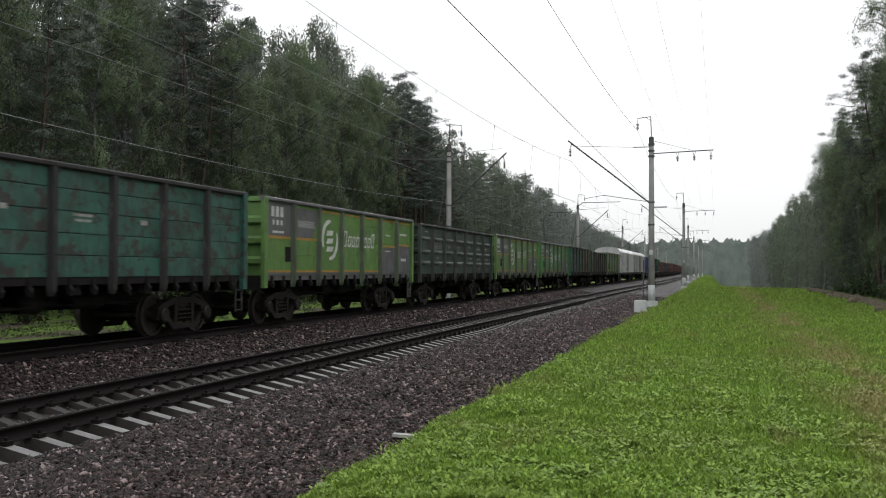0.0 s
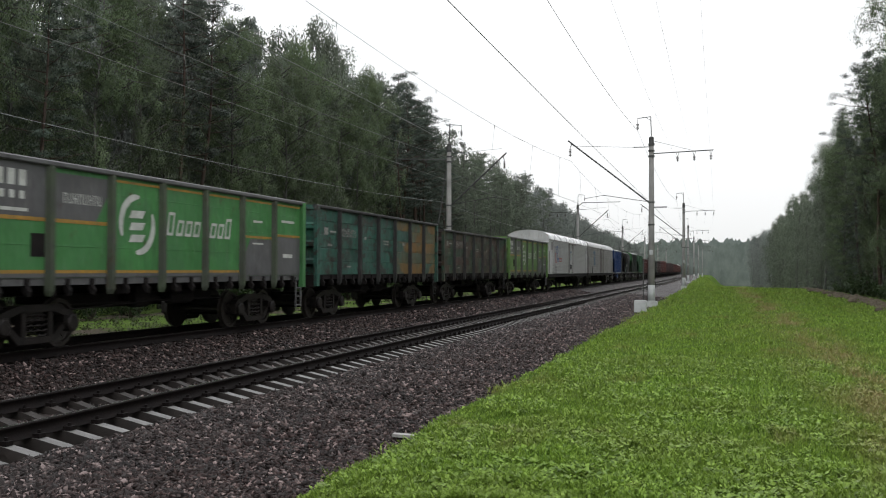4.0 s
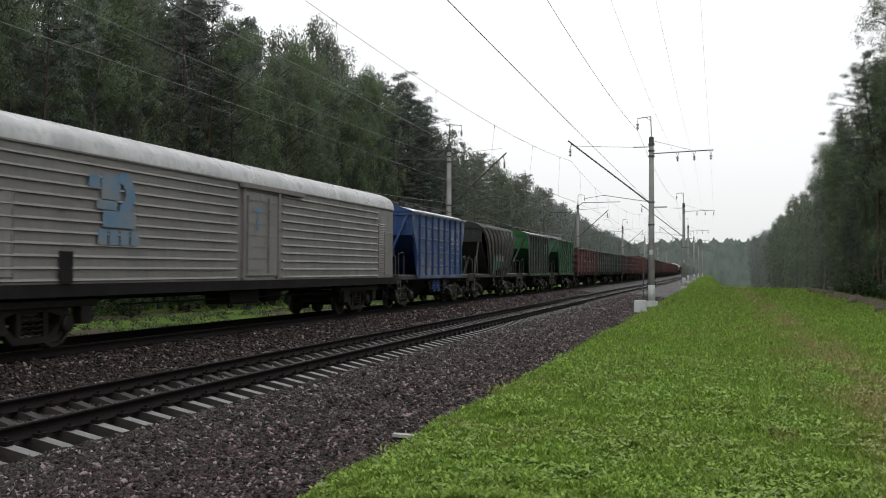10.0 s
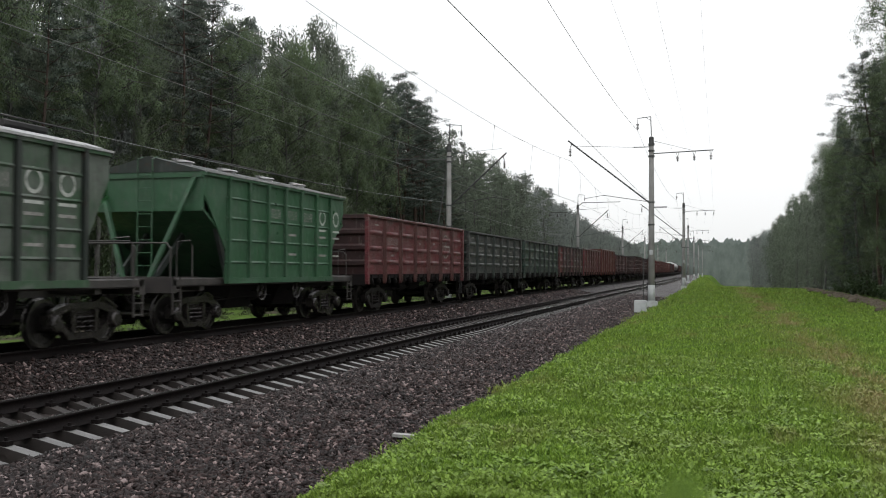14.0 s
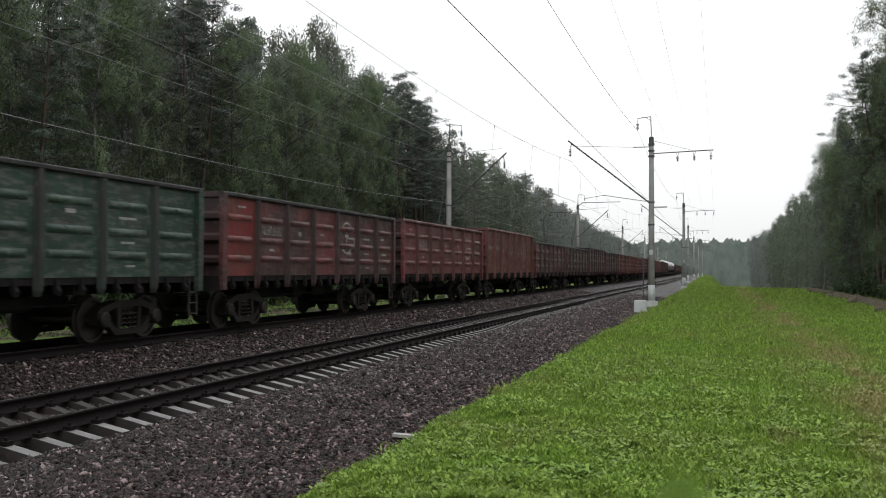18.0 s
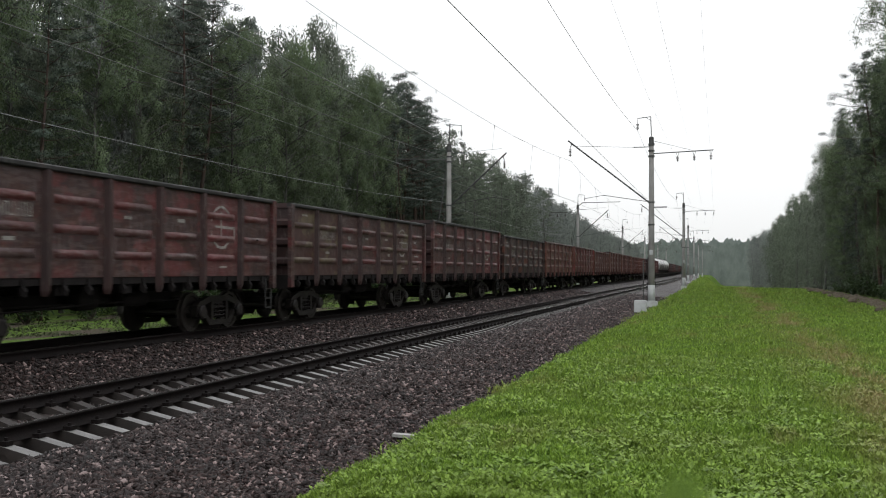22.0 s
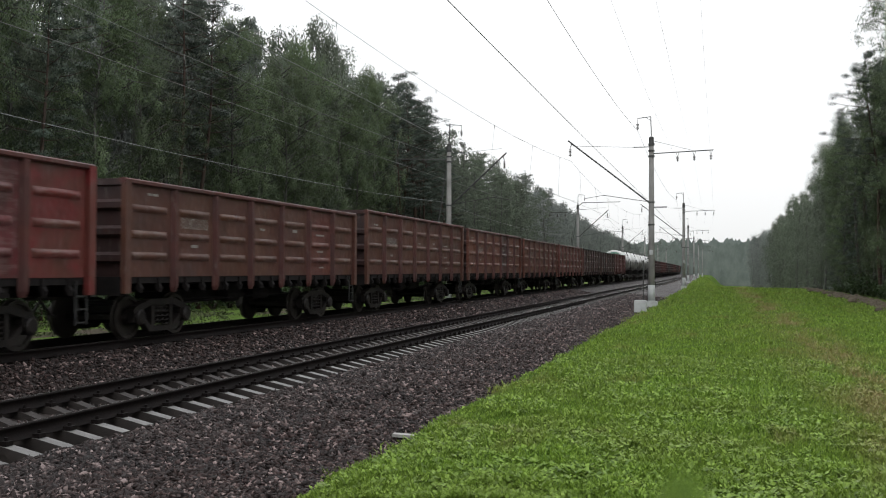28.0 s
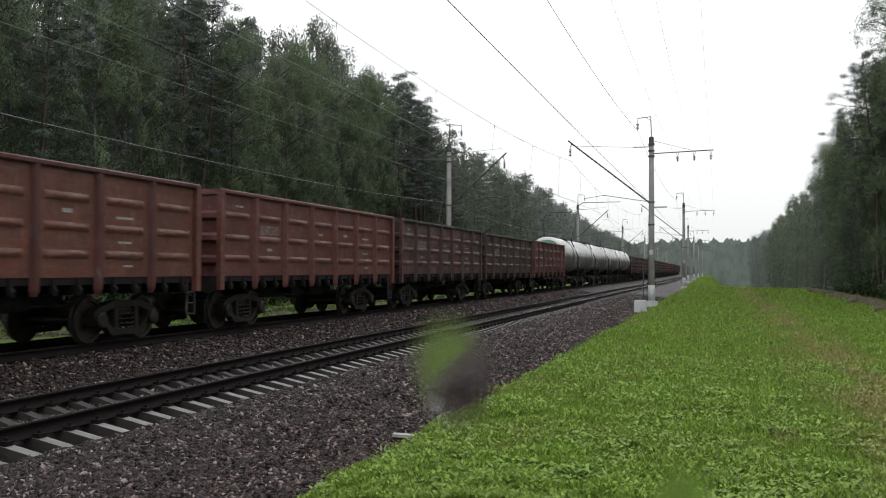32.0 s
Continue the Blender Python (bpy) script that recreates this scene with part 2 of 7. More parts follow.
# wagon paints
P = dict(
    teal=paint("worn_teal_paint", (0.042, 0.155, 0.118), (0.06, 0.21, 0.155), rust=(0.05, 0.032, 0.029), wear=0.9, patch=0.7, dirt=0.8, soot=0.5, chip=0.85),
    green=paint("bright_green_paint", (0.155, 0.31, 0.075), (0.135, 0.25, 0.08), rust=(0.09, 0.085, 0.07), wear=0.5, patch=0.5, dirt=0.6, tone=0.72, soot=0.2),
    green2=paint("clear_green_paint", (0.085, 0.31, 0.09), (0.075, 0.25, 0.09), wear=0.2, patch=0.5, dirt=0.5, tone=0.7, soot=0.15),
    darkgreen=paint("sooty_dark_green_paint", (0.06, 0.075, 0.058), (0.05, 0.105, 0.075), wear=0.35, patch=0.6, dirt=0.6, soot=0.4),
    tealorange=paint("teal_paint_with_orange_rust", (0.04, 0.15, 0.12), (0.42, 0.19, 0.03), wear=0.7, patch=0.7, dirt=0.7),
    browngreen=paint("brown_and_green_paint", (0.088, 0.058, 0.047), (0.032, 0.115, 0.068), rust=(0.13, 0.045, 0.02), wear=0.6, patch=0.9, dirt=0.6, soot=0.5, chip=0.4),
    deepteal=paint("deep_teal_paint", (0.046, 0.052, 0.048), (0.045, 0.066, 0.057), rust=(0.06, 0.045, 0.042), wear=0.5, patch=0.7, dirt=0.7, soot=0.5, scuff=0.1, chip=0.5),
    midgreen=paint("mid_green_paint", (0.03, 0.085, 0.055), (0.028, 0.066, 0.05), rust=(0.05, 0.05, 0.045), wear=0.4, patch=0.7, dirt=0.7, soot=0.5, scuff=0.15, chip=0.4),
    red=paint("red_oxide_paint", (0.15, 0.042, 0.041), (0.27, 0.042, 0.055), rust=(0.075, 0.036, 0.03), wear=0.55, patch=0.8, dirt=0.65, soot=0.4, scuff=0.12, chip=0.35),
    brick=paint("brick_red_paint", (0.20, 0.060, 0.045), (0.155, 0.046, 0.040), wear=0.3, patch=0.6, dirt=0.6, soot=0.35, chip=0.2, scuff=0.05),
    maroon=paint("dark_maroon_paint", (0.078, 0.036, 0.035), (0.24, 0.046, 0.048), wear=0.6, patch=0.8, dirt=0.7, soot=0.55, rare=0.015, scuff=0.1, chip=0.35),
    soot=paint("sooty_brown_paint", (0.056, 0.036, 0.033), (0.34, 0.10, 0.055), wear=0.6, patch=0.85, dirt=0.6, soot=0.55, rare=0.035, chip=0.3),
    orangebrown=paint("orange_brown_paint", (0.225, 0.074, 0.045), (0.165, 0.055, 0.04), wear=0.4, patch=0.7, dirt=0.5, soot=0.4, scuff=0.06, chip=0.25),
    brown=paint("dull_brown_paint", (0.165, 0.07, 0.045), (0.135, 0.05, 0.042), wear=0.45, patch=0.7, dirt=0.5, soot=0.45),
    redpatch=paint("brown_paint_with_red_panels", (0.17, 0.06, 0.042), (0.29, 0.034, 0.038), wear=0.3, patch=1.0, dirt=0.5, soot=0.4),
    white=paint("off_white_wagon_paint", (0.56, 0.565, 0.56), (0.5, 0.5, 0.495), rust=(0.25, 0.17, 0.11), wear=0.35, patch=0.4, dirt=0.26, tone=0.95, soot=0.05),
    palegrey=paint("pale_grey_wagon_paint", (0.37, 0.355, 0.335), (0.3, 0.29, 0.275), rust=(0.16, 0.11, 0.08), wear=0.35, patch=0.4, dirt=0.4, tone=0.6, soot=0.1),
    roof=paint("wet_white_roof_paint", (0.68, 0.69, 0.69), (0.6, 0.6, 0.6), rust=(0.3, 0.24, 0.2), wear=0.2, patch=0.4, dirt=0.25, rough=0.22, tone=1.0, soot=0.05),
    roofgrey=paint("wet_grey_roof_paint", (0.5, 0.5, 0.5), (0.4, 0.4, 0.4), rust=(0.2, 0.16, 0.14), wear=0.4, patch=0.5, dirt=0.5, rough=0.28, tone=0.85, soot=0.2),
    blue=paint("faded_blue_paint", (0.045, 0.125, 0.33), (0.4, 0.41, 0.42), rust=(0.08, 0.06, 0.06), wear=0.6, patch=0.75, dirt=0.55, soot=0.25, chip=0.3),
    bluedark=paint("deep_blue_paint", (0.028, 0.085, 0.27), (0.035, 0.11, 0.33), wear=0.3, patch=0.3, dirt=0.55, soot=0.25),
    taupe=paint("grey_brown_paint", (0.32, 0.288, 0.275), (0.25, 0.225, 0.215), wear=0.3, patch=0.6, dirt=0.5, soot=0.15),
    hopgreen=paint("dusty_green_hopper_paint", (0.05, 0.145, 0.06), (0.27, 0.28, 0.26), rust=(0.09, 0.09, 0.085), wear=0.55, patch=0.65, dirt=0.6, soot=0.4, chip=0.35),
    chalk=paint("maroon_paint_with_yellow_chalk", (0.10, 0.045, 0.040), (0.27, 0.235, 0.13), wear=0.6, patch=0.75, dirt=0.6, soot=0.35, rare=0.005),
    postred=paint("sooted_red_post_paint", (0.15, 0.046, 0.038), (0.095, 0.034, 0.031), wear=0.4, patch=0.7, dirt=0.5, soot=0.3),
    postbrown=paint("sooted_shaded_brown_paint", (0.075, 0.034, 0.032), (0.05, 0.028, 0.027), wear=0.4, patch=0.7, dirt=0.5),
    postgreen=paint("sooted_shaded_green_paint", (0.04, 0.052, 0.043), (0.034, 0.05, 0.043), wear=0.5, patch=0.7, dirt=0.8),
    postlime=paint("grimy_grey_green_post_paint", (0.11, 0.155, 0.085), (0.10, 0.11, 0.09), wear=0.35, patch=0.8, dirt=0.7),
    hollow=paint("black_grime_shade_paint", (0.028, 0.0265, 0.026), (0.024, 0.03, 0.027), wear=0.2, patch=0.4, dirt=0.5, rough=0.6),
    hopgreen2=paint("clean_green_hopper_paint", (0.022, 0.19, 0.036), (0.03, 0.145, 0.05), wear=0.25, patch=0.5, dirt=0.5, rough=0.3, soot=0.15),
    hopgreen3=paint("washed_green_hopper_paint", (0.06, 0.175, 0.085), (0.095, 0.2, 0.12), rust=(0.13, 0.14, 0.12), wear=0.5, patch=0.6, dirt=0.5, rough=0.34, soot=0.2),
    tankgreen=paint("pale_green_tank_end_paint", (0.12, 0.3, 0.22), (0.14, 0.28, 0.2), wear=0.2, patch=0.4, dirt=0.35, soot=0.1),
    tank=paint("dirty_white_tank_paint", (0.78, 0.78, 0.77), (0.66, 0.66, 0.65), rust=(0.2, 0.17, 0.15), wear=0.3, patch=0.5, dirt=0.35, rough=0.3, tone=1.0, soot=0.1),
    tankdark=paint("dark_tank_paint", (0.05, 0.05, 0.05), (0.04, 0.04, 0.04), wear=0.3, patch=0.4, dirt=0.6),
)


def darken_lower_half(m):
    """The barrels turn darker over their lower half, with a ragged upper edge."""
    nt = m.node_tree
    b = nt.nodes["Principled BSDF"]
    old = b.inputs["Base Color"].links[0].from_socket
    co = nt.nodes.new("ShaderNodeTexCoord")
    sep = nt.nodes.new("ShaderNodeSeparateXYZ")
    nt.links.new(co.outputs["Object"], sep.inputs[0])
    rag = noise_fac(nt, 1.4, detail=6, lo=0.0, hi=1.0, shift=20)
    ad = nt.nodes.new("ShaderNodeMath")
    ad.operation = "MULTIPLY_ADD"
    nt.links.new(rag, ad.inputs[0])
    ad.inputs[1].default_value = 1.2
    nt.links.new(sep.outputs["Z"], ad.inputs[2])
    r = nt.nodes.new("ShaderNodeMapRange")
    r.inputs["From Min"].default_value, r.inputs["From Max"].default_value = 3.75, 3.2
    nt.links.new(ad.outputs[0], r.inputs["Value"])
    nt.links.new(mixc(nt, scaled(nt, r.outputs[0], 0.9), old, (0.07, 0.062, 0.058)), b.inputs["Base Color"])


darken_lower_half(P["tank"])
RIDGE = {}


def ridge_paint(key):
    """The same paint on the pressed ridges: pale scuffs that also paint in their wet highlights."""
    if key not in RIDGE:
        a, b_, w = RIDGE_COLOURS.get(key, ((0.15, 0.06, 0.04), (0.12, 0.05, 0.035), 0.4))
        RIDGE[key] = paint("scuffed_highlit_" + P[key].name, a, b_, wear=w, patch=0.7, rare=0.03 if key == "soot" else 0.0, dirt=0.5, rough=0.36, scuff=0.13, soot=0.35)
    return RIDGE[key]


RIDGE_COLOURS = dict(
    darkgreen=((0.06, 0.075, 0.058), (0.05, 0.105, 0.075), 0.35), deepteal=((0.05, 0.058, 0.053), (0.05, 0.072, 0.062), 0.4),
    midgreen=((0.036, 0.09, 0.06), (0.032, 0.07, 0.055), 0.35), red=((0.15, 0.042, 0.041), (0.26, 0.042, 0.055), 0.4),
    brick=((0.20, 0.060, 0.045), (0.155, 0.046, 0.040), 0.3), maroon=((0.085, 0.038, 0.037), (0.21, 0.046, 0.048), 0.6),
    soot=((0.062, 0.04, 0.036), (0.33, 0.11, 0.06), 0.6), orangebrown=((0.225, 0.074, 0.045), (0.165, 0.055, 0.04), 0.4),
    brown=((0.165, 0.07, 0.045), (0.135, 0.05, 0.042), 0.45), redpatch=((0.17, 0.06, 0.042), (0.29, 0.034, 0.038), 0.3))
M_LOAD = simple("dark_load_and_floor", (0.04, 0.035, 0.03), (0.06, 0.05, 0.04), 3, 0.9)

# ---- mesh helpers ----
class Mesh:
    """Collects vertices and faces of one part."""

    def __init__(self):
        self.v, self.f = [], []

    def add(self, vs, fs):
        n = len(self.v)
        self.v += [tuple(p) for p in vs]
        self.f += [tuple(i + n for i in f) for f in fs]
        return self

    def box(self, x0, x1, y0, y1, z0, z1, c=0.0):
        """A box, its edges along y chamfered by c."""
        if c <= 0:
            vs = [(x, y, z) for x in (x0, x1) for y in (y0, y1) for z in (z0, z1)]
            return self.add(vs, [(0, 1, 3, 2), (4, 6, 7, 5), (0, 4, 5, 1), (2, 3, 7, 6), (0, 2, 6, 4), (1, 5, 7, 3)])
        pr = [(x0 + c, z0), (x1 - c, z0), (x1, z0 + c), (x1, z1 - c), (x1 - c, z1), (x0 + c, z1), (x0, z1 - c), (x0, z0 + c)]
        return self.extrude([(x, y0, z) for x, z in pr], (0, y1 - y0, 0))

    def extrude(self, ring, d):
        """A ring of points, drawn out along d and closed."""
        n = len(ring)
        vs = list(ring) + [tuple(a + b for a, b in zip(p, d)) for p in ring]
        fs = [(i, (i + 1) % n, n + (i + 1) % n, n + i) for i in range(n)]
        return self.add(vs, fs + [tuple(range(n))[::-1], tuple(range(n, 2 * n))])

    def tube(self, pts, radii, n=8):
        """A round tapering tube along pts."""
        base = len(self.v)
        pts = [Vector(p) for p in pts]
        for i, p in enumerate(pts):
            d = (pts[min(i + 1, len(pts) - 1)] - pts[max(i - 1, 0)]).normalized()
            a = d.cross(Vector((0, 0, 1)) if abs(d.z) < 0.9 else Vector((1, 0, 0))).normalized()
            b = d.cross(a)
            r = radii[i] if hasattr(radii, "__len__") else radii
            for k in range(n):
                t = 2 * math.pi * k / n
                self.v.append(tuple(p + a * (math.cos(t) * r) + b * (math.sin(t) * r)))
        for i in range(len(pts) - 1):
            for k in range(n):
                q = base + i * n
                self.f.append((q + k, q + (k + 1) % n, q + n + (k + 1) % n, q + n + k))
        self.f.append(tuple(base + k for k in range(n))[::-1])
        self.f.append(tuple(base + (len(pts) - 1) * n + k for k in range(n)))
        return self

    def lathe(self, prof, axis="x", n=20, at=(0, 0, 0)):
        """Turn a profile of (along, radius) round an axis."""
        base = len(self.v)
        for s, r in prof:
            for k in range(n):
                t = 2 * math.pi * k / n
                c, w = math.cos(t) * r, math.sin(t) * r
                q = {"x": (s, c, w), "y": (w, s, c), "z": (c, w, s)}[axis]
                self.v.append(tuple(a + b for a, b in zip(q, at)))
        for i in range(len(prof) - 1):
            for k in range(n):
                q = base + i * n
                self.f.append((q + k, q + (k + 1) % n, q + n + (k + 1) % n, q + n + k))
        self.f.append(tuple(base + k for k in range(n))[::-1])
        self.f.append(tuple(base + (len(prof) - 1) * n + k for k in range(n)))
        return self

    def data(self, name, smooth=False):
        me = bpy.data.meshes.new(name)
        me.from_pydata(self.v, [], self.f)
        if smooth:
            me.polygons.foreach_set("use_smooth", [True] * len(me.polygons))
        me.materials.append(None)
        me.update()
        return me


def part(name, mesh, material, parent=None, label="", at=None):
    """One mesh object under a thing or a part."""
    if isinstance(mesh, Mesh):
        mesh = mesh.data(name)
    if not mesh.materials:
        mesh.materials.append(None)
    ob = new(name, mesh)
    ob.material_slots[0].link = "OBJECT"
    ob.material_slots[0].material = material
    if parent is not None:
        ob.parent = parent
    if at is not None:
        ob.location = at
    if label:
        ob["label"] = label
    return ob


SHARED = {}


def shared(key, build, smooth=False):
    """The mesh for a repeated part, made once."""
    if key not in SHARED:
        SHARED[key] = build().data(key, smooth)
    return SHARED[key]


def raw_mesh(name, v, f, material):
    """A mesh from arrays (all faces with equal corners)."""
    me = bpy.data.meshes.new(name)
    v, f = np.asarray(v, np.float32), np.asarray(f, np.int32)
    me.vertices.add(len(v))
    me.vertices.foreach_set("co", v.ravel())
    k = f.shape[1]
    me.loops.add(f.size)
    me.loops.foreach_set("vertex_index", f.ravel())
    me.polygons.add(len(f))
    me.polygons.foreach_set("loop_start", np.arange(0, f.size, k, dtype=np.int32))
    me.polygons.foreach_set("loop_total", np.full(len(f), k, np.int32))
    me.update(calc_edges=True)
    me.materials.append(material)
    return me

# ---- ground, ballast, tracks ----
def ground_material():
    m, nt, b = mat("meadow_and_forest_soil", 0.95, 0, 0.05)
    f1 = noise_fac(nt, 0.22, detail=5, lo=0.38, hi=0.62)
    f2 = noise_fac(nt, 6.0, detail=6, lo=0.3, hi=0.7)
    f3 = noise_fac(nt, 45.0, detail=2, lo=0.3, hi=0.7)
    c = mixc(nt, f1, (0.058, 0.115, 0.013), (0.075, 0.12, 0.018))
    c = mixc(nt, scaled(nt, f2, 0.6), c, (0.042, 0.08, 0.010))
    c = mixc(nt, scaled(nt, f3, 0.35), c, (0.09, 0.135, 0.026))
    co = nt.nodes.new("ShaderNodeTexCoord")
    sep = nt.nodes.new("ShaderNodeSeparateXYZ")
    nt.links.new(co.outputs["Object"], sep.inputs[0])
    wob = noise_fac(nt, 0.5, detail=4, lo=0, hi=1)
    for start, end in ((-27.5, -31.0), (13.0, 16.0)):   # soil under the woods
        ad = nt.nodes.new("ShaderNodeMath")
        ad.operation = "MULTIPLY_ADD"
        nt.links.new(wob, ad.inputs[0])
        ad.inputs[1].default_value = 5.0
        nt.links.new(sep.outputs["X"], ad.inputs[2])
        r = nt.nodes.new("ShaderNodeMapRange")
        r.inputs["From Min"].default_value, r.inputs["From Max"].default_value = start + 2.5, end + 2.5
        nt.links.new(ad.outputs[0], r.inputs["Value"])
        c = mixc(nt, r.outputs[0], c, (0.035, 0.032, 0.018))
    off = nt.nodes.new("ShaderNodeMath")      # dry trodden strip of an old path along the meadow
    off.operation = "SUBTRACT"
    nt.links.new(sep.outputs["X"], off.inputs[0])
    off.inputs[1].default_value = 2.9
    ab = nt.nodes.new("ShaderNodeMath")
    ab.operation = "ABSOLUTE"
    nt.links.new(off.outputs[0], ab.inputs[0])
    r = nt.nodes.new("ShaderNodeMapRange")
    r.inputs["From Min"].default_value, r.inputs["From Max"].default_value = 1.5, 0.2
    nt.links.new(ab.outputs[0], r.inputs["Value"])
    c = mixc(nt, scaled(nt, r.outputs[0], 0.3), c, (0.15, 0.12, 0.06))
    # trodden bare earth along the far side of the line
    bare = noise_fac(nt, 0.3, detail=6, lo=0.52, hi=0.6, stretch=(1, 0.5, 1))
    r = nt.nodes.new("ShaderNodeMapRange")
    r.inputs["From Min"].default_value, r.inputs["From Max"].default_value = -15.8, -16.6
    nt.links.new(sep.outputs["X"], r.inputs["Value"])
    mul = nt.nodes.new("ShaderNodeMath")
    mul.operation = "MULTIPLY"
    nt.links.new(bare, mul.inputs[0])
    nt.links.new(r.outputs[0], mul.inputs[1])
    c = mixc(nt, scaled(nt, r.outputs[0], 0.8), c, mixc(nt, f2, (0.075, 0.13, 0.026), (0.12, 0.175, 0.045)))
    c = mixc(nt, mul.outputs[0], c, (0.08, 0.066, 0.053))
    nt.links.new(c, b.inputs["Base Color"])
    bump(nt, b, f3, 0.6, 0.05)
    return m


M_GROUND = ground_material()


def interp(x, pts):
    for (a, za), (b_, zb) in zip(pts, pts[1:]):
        if x <= b_:
            return za + (zb - za) * max(0.0, (x - a) / (b_ - a))
    return pts[-1][1]


LEVEL = [(-3000, -0.8), (-60, -0.8), (-30, -0.6), (-22, -0.45), (-17.5, -0.45), (-16.4, -0.5), (-15, -0.6), (-5.4, -0.75), (-4.5, -0.6), (-3.9, -0.45), (-3.3, -0.38),
         (0, -0.40), (8, -0.45), (13, -0.6), (60, -1.0), (3000, -0.8)]


def ground_z(x, y):
    z = interp(x - bend(y), LEVEL)
    if y > 118 and x > -2.5:      # the meadow falls away beyond its crest
        z -= min(5.0, 0.0006 * min(y - 118, 25) ** 2 + 0.03 * max(0, y - 143)) * min(1.0, (x + 2.5) / 4.5)
    if x > -4.5:
        z += 0.05 * noise.noise((x * 0.5, y * 0.3, 2)) + 0.02 * noise.noise((x * 2, y * 2, 5))
    else:
        z += 0.05 * noise.noise((x * 0.7, y * 0.7, 1)) if x < -15 else 0
    return z


def build_ground():
    xs = [-2500, -900, -300, -120, -80, -60, -50, -42, -36, -32] + list(np.arange(-30, 16.1, 0.5)) + [18, 22, 30, 45, 70, 120, 300, 900, 2500]
    ys = [-2500, -600, -150, -60, -30, -10] + list(np.arange(-4, 60, 0.6)) + list(np.arange(60, 160, 2.0)) + list(np.arange(160, 420, 10)) + [450, 520, 700, 1200, 2500]
    v = [(x + bend(y) * (1 if abs(x) < 100 and y < 700 else 0), y, ground_z(x + (bend(y) if y < 700 else 0), y) if abs(x) < 100 else -0.8) for y in ys for x in xs]
    n = len(xs)
    f = [(j * n + i, j * n + i + 1, j * n + n + i + 1, j * n + n + i) for j in range(len(ys) - 1) for i in range(n - 1)]
    me = raw_mesh("ground", v, f, M_GROUND)
    me.polygons.foreach_set("use_smooth", [True] * len(me.polygons))
    tagged(new("ground", me), "mown green meadow with clover beside the railway", "ground", kind="structure")


build_ground()


def ballast_material(name, stones=True):
    m, nt, b = mat(name, 0.6, 0, 0.35)
    vo = nt.nodes.new("ShaderNodeTexVoronoi")
    vo.inputs["Scale"].default_value = 17.0
    nt.links.new(texco(nt, (1, 1, 1)), vo.inputs["Vector"])
    sep = nt.nodes.new("ShaderNodeSeparateColor")
    nt.links.new(vo.outputs["Color"], sep.inputs[0])
    big = noise_fac(nt, 0.5, detail=4, lo=0.35, hi=0.65)
    c = mixc(nt, sep.outputs[0], (0.009, 0.0066, 0.0063), (0.05, 0.0355, 0.0327))
    c = mixc(nt, scaled(nt, big, 0.5), c, (0.015, 0.0105, 0.0092))
    nt.links.new(c, b.inputs["Base Color"])
    inv = nt.nodes.new("ShaderNodeMath")
    inv.operation = "SUBTRACT"
    inv.inputs[0].default_value = 1.0
    nt.links.new(vo.outputs["Distance"], inv.inputs[1])
    bump(nt, b, inv.outputs[0], 1.0, 0.06)
    return m


def stone_material():
    m, nt, b = mat("crushed_stone", 0.55, 0, 0.2)
    geo = nt.nodes.new("ShaderNodeNewGeometry")
    ramp = nt.nodes.new("ShaderNodeValToRGB")
    e = ramp.color_ramp.elements
    e[0].color, e[1].color = (0.005, 0.0036, 0.0036, 1), (0.34, 0.258, 0.243, 1)
    for pos, col in ((0.3, (0.009, 0.0065, 0.0065, 1)), (0.6, (0.021, 0.0134, 0.0127, 1)), (0.87, (0.072, 0.0465, 0.0435, 1))):
        e.new(pos).color = col
    nt.links.new(geo.outputs["Random Per Island"], ramp.inputs[0])
    big = noise_fac(nt, 0.6, detail=4, lo=0.35, hi=0.65)
    c = mixc(nt, scaled(nt, big, 0.4), ramp.outputs[0], (0.031, 0.0165, 0.0125))
    f = noise_fac(nt, 60, detail=3, lo=0.3, hi=0.7)
    c = mixc(nt, scaled(nt, f, 0.3), c, (0.02, 0.016, 0.014))
    co = nt.nodes.new("ShaderNodeTexCoord")      # newer grey stone along the near track
    sep = nt.nodes.new("ShaderNodeSeparateXYZ")
    nt.links.new(co.outputs["Object"], sep.inputs[0])
    r = nt.nodes.new("ShaderNodeMapRange")
    r.inputs["From Min"].default_value, r.inputs["From Max"].default_value = -5.4, -6.8
    nt.links.new(sep.outputs["X"], r.inputs["Value"])
    r2 = nt.nodes.new("ShaderNodeMapRange")
    r2.inputs["From Min"].default_value, r2.inputs["From Max"].default_value = -11.0, -9.8
    nt.links.new(sep.outputs["X"], r2.inputs["Value"])
    both = nt.nodes.new("ShaderNodeMath")
    both.operation = "MULTIPLY"
    nt.links.new(r.outputs[0], both.inputs[0])
    nt.links.new(r2.outputs[0], both.inputs[1])
    grey = nt.nodes.new("ShaderNodeHueSaturation")
    grey.inputs["Saturation"].default_value = 0.5
    nt.links.new(c, grey.inputs["Color"])
    c = mixc(nt, scaled(nt, both.outputs[0], 0.4), c, grey.outputs[0])
    nt.links.new(c, b.inputs["Base Color"])
    return m


